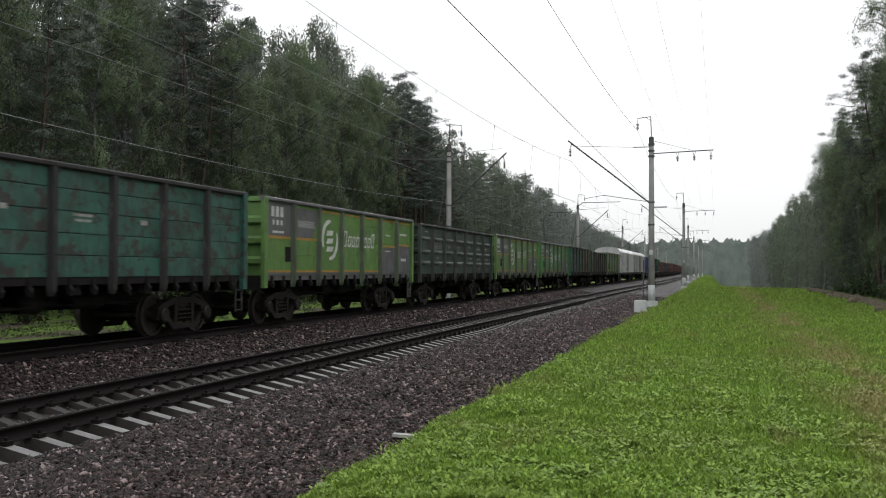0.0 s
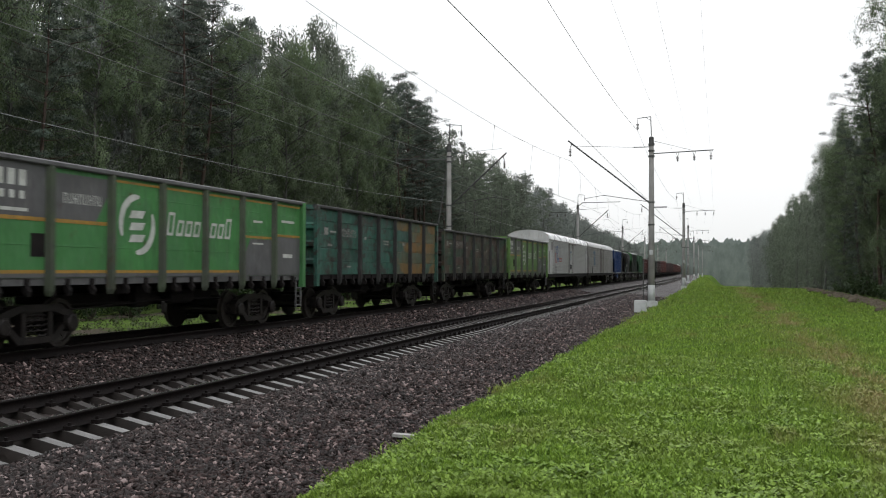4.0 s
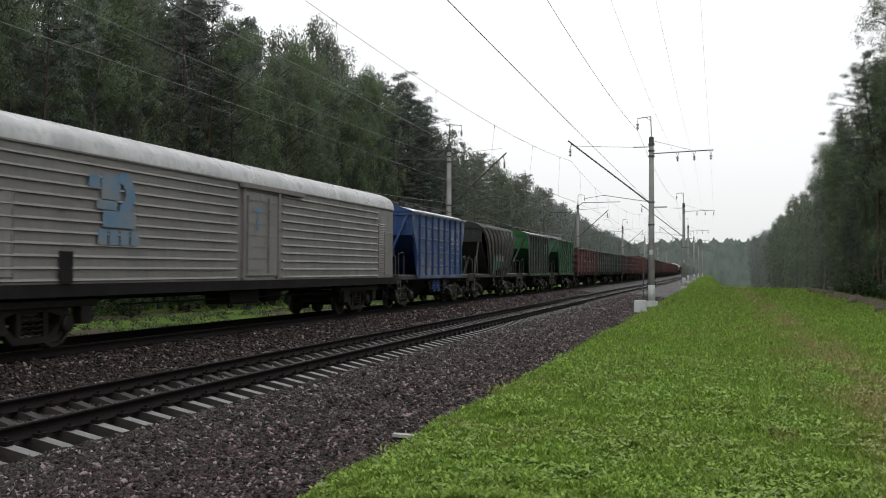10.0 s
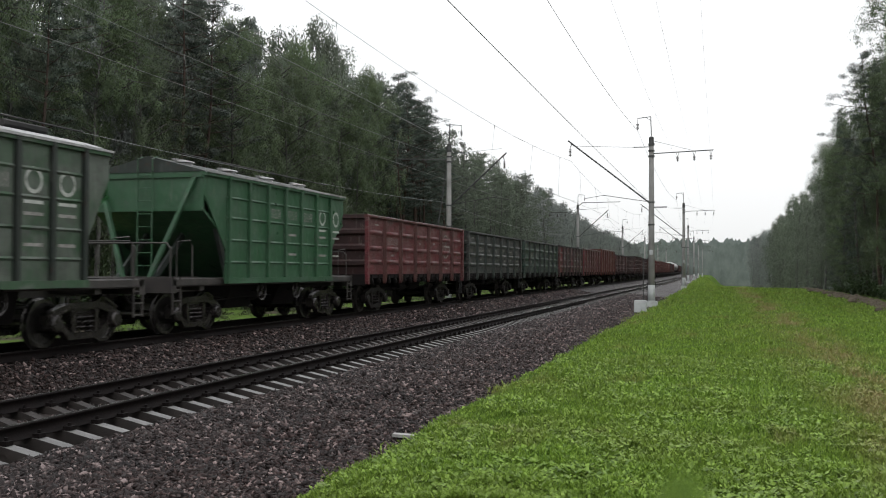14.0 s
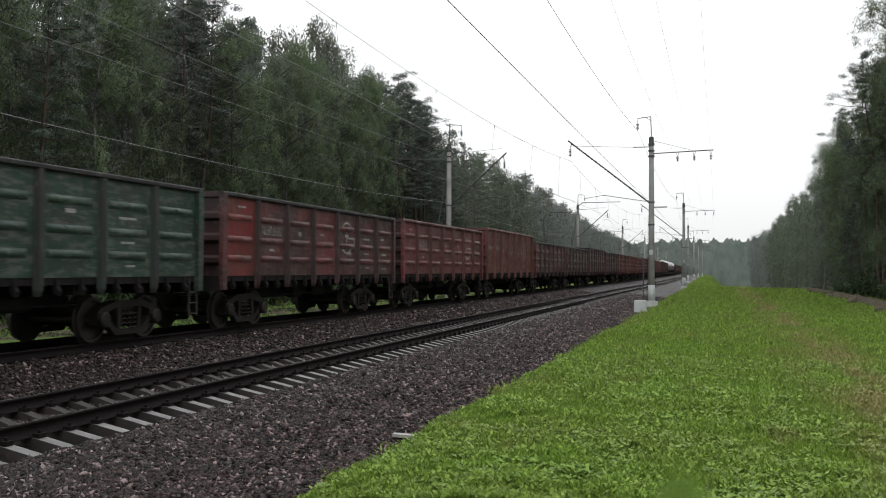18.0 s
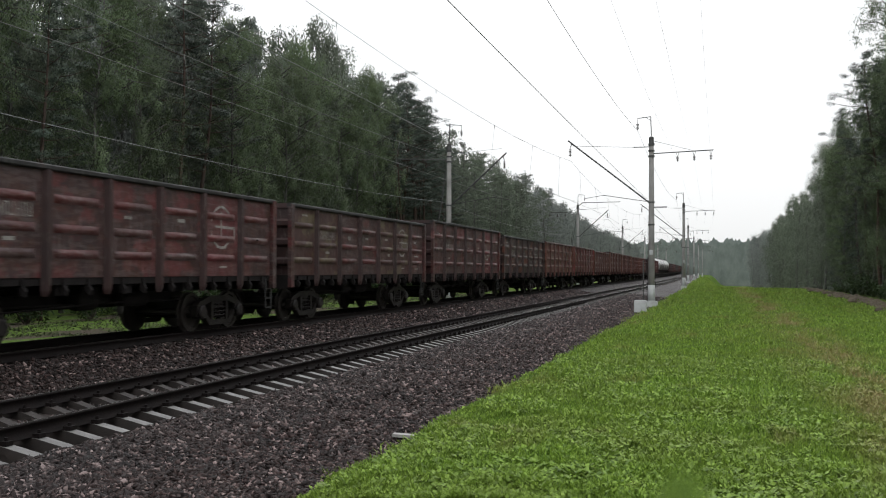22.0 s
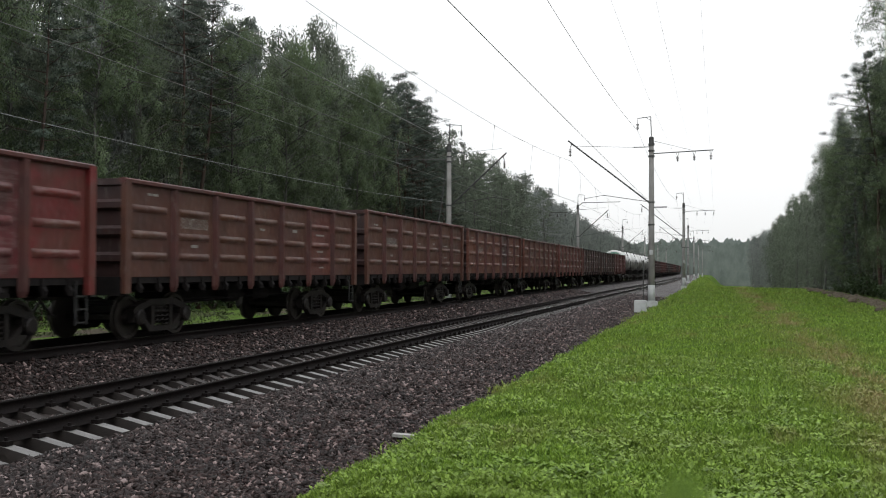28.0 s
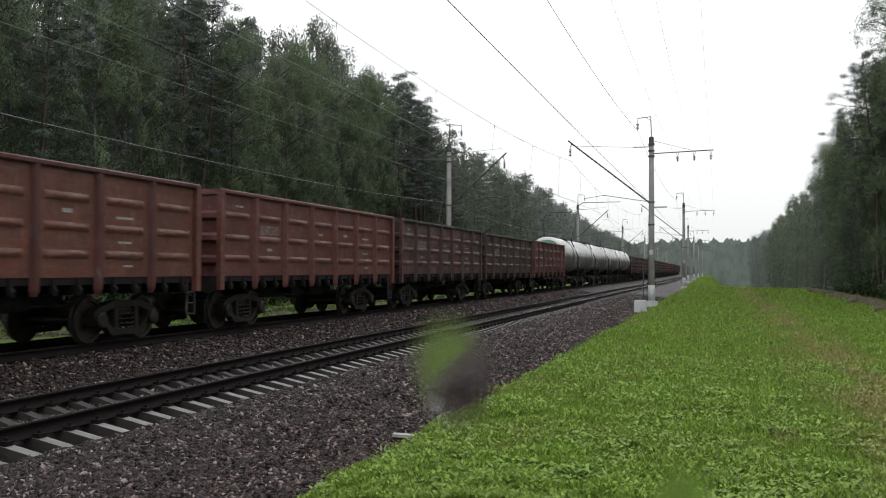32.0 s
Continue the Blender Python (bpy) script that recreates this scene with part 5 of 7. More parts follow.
        sign_letter(t, (x + 0.056, -0.1, 2.4), simple("teal_blue_sign_paint", (0.025, 0.13, 0.26), (0.035, 0.12, 0.2), 8), 0.95)
        m = Mesh().box(0.052, 0.055, -0.42, 0.28, 1.58, 1.98)
        part("notice_plate", m, bk, d, "black stencilled notice plate")
        part("notice_plate", Mesh().box(0.038, 0.042, -L + 2.7, -L + 3.05, 1.25, 1.85), bk, t, "small black notice plate", at=(x, 0, 0))
    else:
        fb = simple("faint_blue_paint", (0.085, 0.17, 0.26), (0.19, 0.195, 0.19), 2.2)
        m = Mesh()
        y = -6.55
        arc_band(m, 0.05, y + 0.35, 3.05, 0.14, 0.48, -100, 110)
        m.box(0.05, 0.053, y - 0.3, y + 0.3, 2.9, 3.4).box(0.05, 0.053, y - 0.7, y - 0.34, 3.1, 3.35).box(0.05, 0.053, y - 0.25, y + 0.85, 2.35, 2.68).box(0.05, 0.053, y - 0.45, y + 0.2, 2.7, 2.88)
        for i in range(4):
            m.box(0.05, 0.053, y - 0.4 + 0.36 * i, y - 0.1 + 0.36 * i, 2.0, 2.3)
        tagged(part("emblem", m, fb, t, "almost bleached blue emblem", at=(x, 0, 0)), kind="stuff")
        sign_letter(t, (x + 0.07, -0.25, 2.55), fb, 0.85)
        part("notice_plate", Mesh().box(0.046, 0.05, -L + 2.7, -L + 3.1, 1.25, 1.85), M_UNDER, t, "small black notice plate", at=(x, 0, 0))
    return t


def sign_letter(t, at, material, size):
    cu = bpy.data.curves.new("sign_letter", "FONT")
    cu.body, cu.size, cu.extrude, cu.align_x, cu.offset = "T", size, 0.002, "CENTER", 0.02
    tmp = bpy.data.objects.new("sign_letter_form", cu)
    scene.collection.objects.link(tmp)
    bpy.context.view_layer.update()
    me = bpy.data.meshes.new_from_object(tmp.evaluated_get(bpy.context.evaluated_depsgraph_get()))
    bpy.data.objects.remove(tmp)
    me.materials.clear()
    me.materials.append(None)
    o = part("letter", me, material, t, "painted letter on the door", at=at)
    o.rotation_euler = (radians(90), 0, radians(90))
    return o


def platform_frame(t, half, paint_mat):
    """Flat frame with end platforms and steps under a hopper."""
    m = Mesh().box(-0.22, 0.22, -half + 0.5, half - 0.5, 0.95, 1.28)
    for s in (-1, 1):
        m.box(s * 1.3 - 0.1, s * 1.3 + 0.1, -half + 0.55, half - 0.55, 1.12, 1.32, 0.03)
        m.box(-1.4, 1.4, s * (half - 0.62) - 0.1, s * (half - 0.62) + 0.1, 0.98, 1.32)
        m.box(-1.3, 1.3, s * (half - 2.0) - 0.1, s * (half - 2.0) + 0.1, 1.02, 1.3)
        m.box(-1.25, 1.25, *sorted((s * (half - 0.65), s * (half - 1.9))), 1.3, 1.34)
    part("frame", m, paint_mat, t, "flat steel frame with end platforms")
    for s in (-1, 1):
        for y in (-1.4, 1.4):
            part("discharge_chute", Mesh().extrude([(0.05 * s, y - 0.5, 0.5), (0.7 * s, y - 0.5, 0.5), (1.25 * s, y - 0.9, 1.3), (0.05 * s, y - 0.9, 1.3)], (0, 1.4, 0)), M_UNDER, t, "dark discharge chute")
    part("brake_gear", shared("brake", brake_mesh), M_UNDER, t)
    for s in (-1, 1):
        for y in (-1.1, 1.1):
            lever_wheel(t, (1.4 * s, y, 0.95), M_LIT_WETBOGIE)
    for e in (-1, 1):
        part("end_rail", shared("end_rail", lambda: Mesh().tube([(-1.25, 0, 1.3), (-1.25, 0, 2.0), (-1.15, 0, 2.12), (1.15, 0, 2.12), (1.25, 0, 2.0), (1.25, 0, 1.3)], 0.02, 6)), M_DECK, t, "bent pipe rail across the platform", at=(0, e * (half - 0.7), 0))
        part("air_hose", shared("air_hose", lambda: Mesh().tube([(0.4, 0, 1.1), (0.42, 0.2, 0.8), (0.4, 0.45, 0.68)], 0.025, 6)), M_UNDER, t, at=(0, e * (half - 0.5) if e > 0 else e * (half - 0.1), 0))
        for s in (-1, 1):
            part("handrail", shared("handrail", lambda: Mesh().tube([(0, -0.35, 1.3), (0, -0.35, 2.15), (0, 0.2, 2.2), (0, 0.32, 2.05), (0, 0.32, 1.3)], 0.018, 6)), M_DECK, t, at=(s * 1.32, e * (half - 1.2), 0))
            part("step", shared("hstep", lambda: ladder_mesh()), M_DECK, t, at=(s * 1.38, e * (half - 0.75), 0.05))
    running_gear(t, half, half - 2.1, True)


def hopper(u0, u1, key, roof_key, end_key, label, ribs=8, hatches=False, lettering=True):
    """Covered hopper with straight ribbed sides, folded inwards at the foot, and sloping ends."""
    t = wagon("hopper_wagon", u0, u1, label)
    half = (u1 - u0) / 2
    pm = P[key]
    B0, top, foot = 3.3, 3.86, 1.25
    B1 = 4.35 if hatches else 4.0
    # side sheets run the full length at the top, cut back at the foot
    for s in (1, -1):
        m = Mesh()
        m.extrude([(0, -B0, foot), (0, B0, foot), (0, B0, 2.0), (0, B1, 3.3), (0, B1, top), (0, -B1, top), (0, -B1, 3.3), (0, -B0, 2.0)][::1], (-0.05, 0, 0))
        w = part("side_wall", m, pm, t, at=(s * 1.53, 0, 0))
        for z in (1.7, 2.25, 2.8, 3.3):
            part("stiffener", Mesh().extrude([(0, -B0, z - 0.04), (0.03, -B0, z), (0, -B0, z + 0.04)], (0, 2 * B0, 0)), pm, w)
        part("sill_beam", Mesh().box(-0.03, 0.09, -B0, B0, foot - 0.08, foot + 0.06), pm, w)
        part("top_rail", Mesh().box(-0.03, 0.07, -B1, B1, top - 0.1, top), pm, w)
        for k in range(ribs):
            y = -B0 + 0.1 + k * (2 * B0 - 0.2) / (ribs - 1)
            part("rib", shared("hrib", lambda: Mesh().box(0.0, 0.085, -0.055, 0.055, 1.2, 3.82)), P["postgreen" if key == "hopgreen" else end_key], t, at=(s * 1.53 - (0.085 if s < 0 else 0), y, 0))
        if s < 0:
            w.rotation_euler = (0, 0, math.pi)
    for e in (-1, 1):
        # upper end wall and the slope sheet running down to the middle
        m = Mesh()
        up = part("end_wall", Mesh().box(-1.5, 1.5, -0.04, 0.0, 2.9, top), P[end_key], t, at=(0, e * B1, 0))
        up.rotation_euler = (0, 0, 0 if e > 0 else math.pi)
        m.extrude([(-1.5, 0, 2.92), (-1.5, -2.6, 1.25), (-1.5, -2.65, 1.3), (-1.5, -0.04, 2.97)], (3.0, 0, 0))
        for z in (2.95, 3.75):
            part("stiffener", Mesh().box(-1.5, 1.5, 0.0, 0.05, z - 0.04, z + 0.04), P[end_key], up)
        q = part("end_slope", m, P[end_key], t, "sloping end sheet", at=(0, e * B1, 0))
        for s in (-1, 1):
            m2 = Mesh().extrude([(s * 1.5, 0.05 - 0.1, 3.8), (s * 1.5, -0.16, 3.8), (s * 1.5, -B1 + B0 - 0.3, 1.3), (s * 1.5, -B1 + B0 - 0.14, 1.3)], (-0.1 * s, 0, 0))
            m3 = Mesh().extrude([(s * 1.3 - 0.05, 0.0, 3.7), (s * 1.3 - 0.05, 0.09, 3.7), (s * 0.35 - 0.05, 0.5, 1.3), (s * 0.35 - 0.05, 0.4, 1.3)], (0.1, 0, 0))
            m4 = Mesh().extrude([(s * 0.5, -0.9, 2.3), (s * 0.5, 0.3, 1.3), (s * 0.5, 0.5, 1.3), (s * 0.5, -0.75, 2.42)], (0.06, 0, 0))
            for st in (m2, m3, m4):
                part("strut", st, P["postgreen" if "green" in end_key and not (hatches and st is m3) else end_key], t, at=(0, e * B1, 0)).rotation_euler = (0, 0, 0 if e > 0 else math.pi)
        q.rotation_euler = (0, 0, 0 if e > 0 else math.pi)
        rungs = Mesh()
        for px in (-0.2, 0.2):
            rungs.tube([(px, 0.12, 1.35), (px, 0.12, top + 0.3), (px, -0.1, top + 0.38)], 0.018, 6)
        for k in range(8):
            rungs.tube([(-0.2, 0.12, 1.6 + 0.31 * k), (0.2, 0.12, 1.6 + 0.31 * k)], 0.012, 5)
        if hatches:
            part("end_ladder", rungs, P[end_key], t, "narrow painted ladder", at=(0, e * B1, 0)).rotation_euler = (0, 0, 0 if e > 0 else math.pi)
    n = 10
    # a low gable with round hatches, or a flat arch
    ring = [(q, top - 0.01 + (0.4 * (1 - abs(q) / 1.58) if hatches else 0.32 * (1 - abs(q / 1.58) ** 2.2))) for q in np.linspace(-1.58, 1.58, n + 1)]
    part("roof", Mesh().extrude([(a, -B1 - 0.02, b_) for a, b_ in ring], (0, 2 * B1 + 0.04, 0)), P[roof_key], t, "low gabled roof" if hatches else "pale arched roof")
    if not hatches:
        for e in (-1, 1):
            part("gable", Mesh().extrude([(a * 0.995, e * (B1 + 0.022), b_) for a, b_ in ring], (0, e * 0.012, 0)), P[end_key], t, "rounded end gable")
    for s in (-1, 1):
        part("eave", Mesh().box(s * 1.6 - 0.025, s * 1.6 + 0.025, -B1 - 0.03, B1 + 0.03, top - 0.03, top + 0.02), P["roofgrey"], t, "wet pale eave strip")
    for y in np.linspace(-B1 + 1, B1 - 1, 4):
        m = Mesh()
        if hatches:
            m.lathe([(top + 0.15, 0.28), (top + 0.3, 0.28), (top + 0.32, 0.33), (top + 0.35, 0.31), (top + 0.39, 0.1)], "z", 14, (0.3, y, 0))
            m.box(0.24, 0.36, y - 0.34, y + 0.34, top + 0.36, top + 0.4)
        else:
            m.box(-0.4, 0.4, y - 0.6, y + 0.6, top + 0.35, top + 0.48, 0.03)
        part("loading_hatch", m, P["roofgrey"] if hatches else P["hollow"], t)
    part("roof_pipe", Mesh().tube([(0.9, -B1, top + 0.42), (0.9, B1, top + 0.42)], 0.02, 5), P["hollow"], t)
    platform_frame(t, half, M_DECK)
    if lettering:
        x = 1.53 + 0.003
        cell = (2 * B0 - 0.2) / (ribs - 1)
        rows = [q for k in (2, 3, 4) for q in number_rows(-B0 + 0.1 + cell * (k + 0.5), 3.05, digits=3, h=0.26, step=0.2)]
        rows += [(-B0 + 0.1 + cell * (k + 0.5), z, 0.5, 0.06) for k in (3, 5, 6) for z in (1.95, 2.5)]
        bars(t, "lettering", rows, x, M_LETTER, "white stencil bars")
        m = Mesh()
        for k, y in ((5, -B0 + 0.1 + cell * 5.5), (6, -B0 + 0.1 + cell * 6.5)):
            arc_band(m, x, y, 3.1, 0.17, 0.24, 0, 180)
            arc_band(m, x, y, 3.1, 0.17, 0.24, 180, 360)
            m.box(x, x + 0.003, y - 0.25, y + 0.25, 2.68, 2.74)
        part("emblem", m, M_LIVERY, t, "white ring emblem shapes")
    return t


def grain_hopper(u0, u1, label):
    """Covered hopper with bulging, ribbed sides and a dark hollow end."""
    t = wagon("hopper_wagon", u0, u1, label)
    half = (u1 - u0) / 2
    B0, B1 = 2.1, 3.95
    top = 3.74
    prof = [(1.36, 1.2), (1.47, 1.8), (1.53, 2.4), (1.56, 2.95), (1.52, 3.4), (1.38, 3.74)]
    fore = [B0 + (B1 - B0) * ((z - 1.2) / (top - 1.2)) ** 0.9 for _, z in prof]
    for s in (1, -1):
        m = Mesh()
        for (x, z), L in zip(prof, fore):
            m.v += [(x * s, -L, z), (x * s, L, z), ((x - 0.04) * s, -L, z), ((x - 0.04) * s, L, z)]
        for i in range(len(prof) - 1):
            a = 4 * i
            m.f += [(a, a + 1, a + 5, a + 4), (a + 2, a + 6, a + 7, a + 3), (a, a + 4, a + 6, a + 2), (a + 1, a + 3, a + 7, a + 5)]
        part("side_wall", m.data("side_wall", True), P["taupe"], t, "bulging grey-brown side sheet")
        for k in range(9):
            f = -1 + 2 * k / 8
            r = Mesh()
            for (x, z), L in zip(prof, fore):
                y = f * (L - 0.06)
                r.v += [(x * s, y - 0.05, z), ((x + 0.07) * s, y - 0.035, z), ((x + 0.07) * s, y + 0.035, z), (x * s, y + 0.05, z)]
            for i in range(len(prof) - 1):
                a = 4 * i
                r.f += [(a + j, a + j + 1, a + 5 + j, a + 4 + j) for j in range(3)]
            # near-black ribs paint in the shadow line beside each one
            part("rib", r, P["hollow"], t)
        g = Mesh()
        if s > 0:
            for k, (z0, z1) in ((1, (1.3, 2.3)), (2, (1.5, 2.4)), (3, (1.6, 2.4)), (4, (1.7, 2.4)), (6, (1.8, 2.2))):
                y = -2.35 + k * 0.62
                part("paint_patch", Mesh().extrude([(1.46, y, z0), (1.545, y, z1), (1.555, y, z1), (1.475, y, z0)], (0, 0.42, 0)), P["tankgreen"], t, "teal repainted field")
            bars(t, "lettering", [(-1.1 + 0.75 * i + 0.25 * j, 2.15, 0.16, 0.3) for i in range(3) for j in range(2)], 1.548, M_LETTER, "white stencil bars")
    for e in (-1, 1):
        m = Mesh()
        part("end_wall", Mesh().box(-1.4, 1.4, -0.05, 0, 3.0, top), P["hollow"], t, at=(0, e * B1, 0)).rotation_euler = (0, 0, 0 if e > 0 else math.pi)
        m.extrude([(-1.36, 0, 3.05), (-1.36, -1.9, 1.2), (-1.36, -1.95, 1.25), (-1.36, -0.05, 3.1)], (2.72, 0, 0))
        for s in (-1, 1):
            for st in (Mesh().tube([(1.2 * s, -0.1, 3.0), (1.25 * s, 0.9, 1.3)], 0.05, 6), Mesh().tube([(0.5 * s, -0.9, 2.3), (0.6 * s, 0.6, 1.3)], 0.06, 6)):
                part("strut", st, P["hollow"], t, at=(0, e * B1, 0)).rotation_euler = (0, 0, 0 if e > 0 else math.pi)
        q = part("end_slope", m, P["hollow"], t, "dark sloping end", at=(0, e * B1, 0))
        q.rotation_euler = (0, 0, 0 if e > 0 else math.pi)
    n = 12
    ring = [(1.42 * math.sin(math.pi * (k / n - 0.5)), top - 0.02 + 0.38 * math.cos(math.pi * (k / n - 0.5))) for k in range(n + 1)]
    part("roof", Mesh().extrude([(a, -B1 - 0.05, b_) for a, b_ in ring], (0, 2 * B1 + 0.1, 0)), P["hollow"], t, "wet dark arched roof")
    part("end_plate", Mesh().box(-0.35, 0.25, -B1 - 0.02, -B1 - 0.004, 3.5, 3.8), P["taupe"], t, "small pale end plate")
    m = Mesh().box(-0.35, 0.35, -B1 + 0.3, B1 - 0.3, top + 0.34, top + 0.44, 0.03)
    part("loading_hatch", m, P["hollow"], t)
    platform_frame(t, half, M_DECK)
    return t


def tank(u0, u1, end_key, label):
    t = wagon("tank_wagon", u0, u1, label)
    half = (u1 - u0) / 2
    L, r, zc = half - 0.55, 1.5, 2.72
    n = 28
    m = Mesh()
    m.lathe([(-L + 0.25, r), (L - 0.25, r)], "y", n, (0, 0, zc))
    part("barrel", m.data("barrel", True), P["tank"], t, "dirty white steel barrel")
    for e in (-1, 1):
        rim = [(e * (L - 0.25), r), (e * (L - 0.17), r * 0.975), (e * (L - 0.11), r * 0.9), (e * (L - 0.075), r * 0.83)]
        disc = [(e * (L - 0.075), r * 0.83), (e * (L - 0.03), r * 0.68), (e * L, r * 0.35), (e * (L + 0.005), 0.02)]
        end = part("barrel_end", Mesh().lathe(disc, "y", n, (0, 0, zc)).data("barrel_end", True), P[end_key], t, "domed barrel end")
        part("end_rim", Mesh().lathe(rim, "y", n, (0, 0, zc)).data("end_rim", True), P["tank"], end, "white rolled rim")
    for y in (-3.4, 3.4):
        part("strap", Mesh().lathe([(y - 0.06, r + 0.001), (y - 0.06, r + 0.012), (y + 0.06, r + 0.012), (y + 0.06, r + 0.001)], "y", n, (0, 0, zc)), P["tank"], t)
    part("spill_band", Mesh().lathe([(-0.7, r + 0.001), (-0.7, r + 0.006), (-0.1, r + 0.006), (-0.1, r + 0.001)], "y", n, (0, 0, zc)), P["tankdark"], t, "dark spill-stained band")
    part("dome", Mesh().lathe([(0, 0.4), (0.1, 0.4), (0.12, 0.46), (0.17, 0.44), (0.22, 0.12)], "z", 16, (0, 0.3, zc + r - 0.06)), P["tankdark"], t, "filler dome with lid")
    m = Mesh()
    for s in (-1, 1):
        m.box(s * 0.75 - 0.2, s * 0.75 + 0.2, -1.4, 1.4, zc + r - 0.12, zc + r - 0.07)
        m.tube([(s * 1.0, -1.4, zc + r - 0.1), (s * 1.0, -1.4, zc + r + 0.08), (s * 1.0, 1.4, zc + r + 0.08), (s * 1.0, 1.4, zc + r - 0.1)], 0.02, 5)
        m.tube([(s * 1.0, 1.2, zc + r - 0.1), (s * 1.62, 1.2, zc), (s * 1.6, 1.2, 1.2)], 0.025, 5)
        m.tube([(s * 1.0, 0.85, zc + r - 0.1), (s * 1.62, 0.85, zc), (s * 1.6, 0.85, 1.2)], 0.025, 5)
    part("walkway", m, M_BOGIE, t, "roof walkway with ladders")
    m = Mesh().box(-0.22, 0.22, -half + 0.5, half - 0.5, 0.95, 1.28)
    for s in (-1, 1):
        m.box(-1.4, 1.4, s * (half - 0.62) - 0.1, s * (half - 0.62) + 0.1, 0.98, 1.3)
        m.box(-1.2, 1.2, s * (half - 2.1) - 0.3, s * (half - 2.1) + 0.3, 1.1, 1.6)
    part("frame", m, M_UNDER, t)
    part("brake_gear", shared("brake", brake_mesh), M_UNDER, t)
    running_gear(t, half, half - 2.1)
    return t


# ---- the train, from its part that passes first ----
RED = "worn red-oxide steel gondola with pressed ridges and black running gear"
gondola(8.66, 22.58, "teal", "plank", 3.5, "badly worn teal gondola with rust and black running gear")
livery_gondola(22.58, 36.50, "green", "bright green gondola with grey corners and white emblem")
gondola(36.50, 50.33, "darkgreen", top=3.43, label="sooty dark green gondola with pressed ridges", marks=3)
livery_gondola(50.33, 64.13, "green", "bright green gondola with grey corners and white emblem")
livery_gondola(64.13, 77.88, "green2", "clear green gondola with grey corners and white emblem")
gondola(77.88, 91.73, "teal", "plank", 3.5, "worn teal gondola with orange painted end bays", accents=((5, "tealorange"), (6, "tealorange"), (4, "tealorange")))
gondola(91.73, 105.63, "browngreen", "plank", 3.33, "rusty brown gondola with patches of green paint")
livery_gondola(105.63, 119.48, "green", "bright green gondola with grey corners and white emblem")
reefer(119.48, 141.23, "white", 22, "white ribbed refrigerator wagon with wet arched roof", True)
reefer(141.23, 163.63, "palegrey", 11, "pale grey ribbed refrigerator wagon with wet arched roof", False)
h1 = hopper(163.63, 175.63, "blue", "roof", "bluedark", "faded blue covered hopper with vertical ribs")
for at in (-0.9, -0.3):
    lever_wheel(h1, (1.5, at, 0.85), P["bluedark"])
grain_hopper(175.63, 187.68, "grey-brown bulging covered hopper with teal patches")
hopper(187.68, 199.68, "hopgreen", "roofgrey", "hopgreen2", "dusty green covered hopper with pale streaks")
hopper(199.68, 211.73, "hopgreen3", "postgreen", "hopgreen3", "clean green covered hopper with round roof hatches", ribs=7, hatches=True, lettering=True)
ROW = [
    (225.58, "red", 3.45, 2, (), RED), (239.58, "deepteal", 3.42, 3, (), "dark teal gondola with pressed ridges and soot"),
    (253.48, "midgreen", 3.42, 2, (), "mid green gondola with pressed ridges and soot"), (267.38, "maroon", 3.45, 3, ((0, "redpatch"), (3, "red")), RED),
    (281.33, "red", 3.5, 2, (), RED), (295.23, "brick", 3.75, 1, (), "tall brick-red gondola with plain plank sides"),
    (309.13, "maroon", 3.42, 2, ((0, "red"), (5, "red")), RED), (323.08, "maroon", 3.42, 3, ((0, "chalk"), (1, "chalk"), (4, "chalk"), (5, "chalk")), "dark maroon gondola with a chalked yellow bay"),
    (337.23, "maroon", 3.65, 2, ((5, "red"),), RED), (351.13, "soot", 3.5, 3, (), "sooty brown gondola with orange scrapes and white marks"),
    (365.08, "orangebrown", 3.55, 2, (), "orange-brown gondola with pressed ridges"), (378.93, "redpatch", 3.55, 2, ((4, "red"), (5, "red")), "brown gondola with freshly painted red bays"),
    (392.93, "brown", 3.4, 2, ((5, "brick"),), "dull brown gondola with one orange bay"), (406.88, "brown", 3.6, 2, (), "dull brown gondola with pressed ridges"),
    (420.78, "orangebrown", 3.55, 2, ((4, "maroon"),), "orange-brown gondola with pressed ridges"), (434.68, "orangebrown", 3.5, 2, (), "orange-brown gondola with pressed ridges"),
    (448.53, "brick", 3.5, 2, (), RED), (462.38, "maroon", 3.5, 2, (), RED), (476.23, "soot", 3.45, 1, (), RED), (489.78, "red", 3.5, 1, (), RED)]
RINGS = {225.58: 5, 267.38: 4, 281.33: 5, 295.23: 5, 309.13: 5, 323.08: 5, 337.23: 5, 351.13: 5}
u = 211.73
for end, key, top, marks, acc, lab in ROW:
    gondola(u, end, key, "plank" if key == "brick" and top > 3.7 else "ridged", top, lab, marks=marks, accents=acc, ring=RINGS.get(round(end, 2)))
    u = end
for k in range(5):
    tank(u, u + 12.02, "tankgreen" if k == 0 else "tank", "dirty white tank wagon with dark spill band" if k else "dirty white tank wagon with pale green end")
    u += 12.02
for k in range(20):
    key = ("soot", "maroon", "brown", "red", "soot", "deepteal")[k % 6]
    gondola(u, u + 13.92, key, "ridged", 3.5, "sooty gondola far down the train", marks=0, remote=True)
    u += 13.92

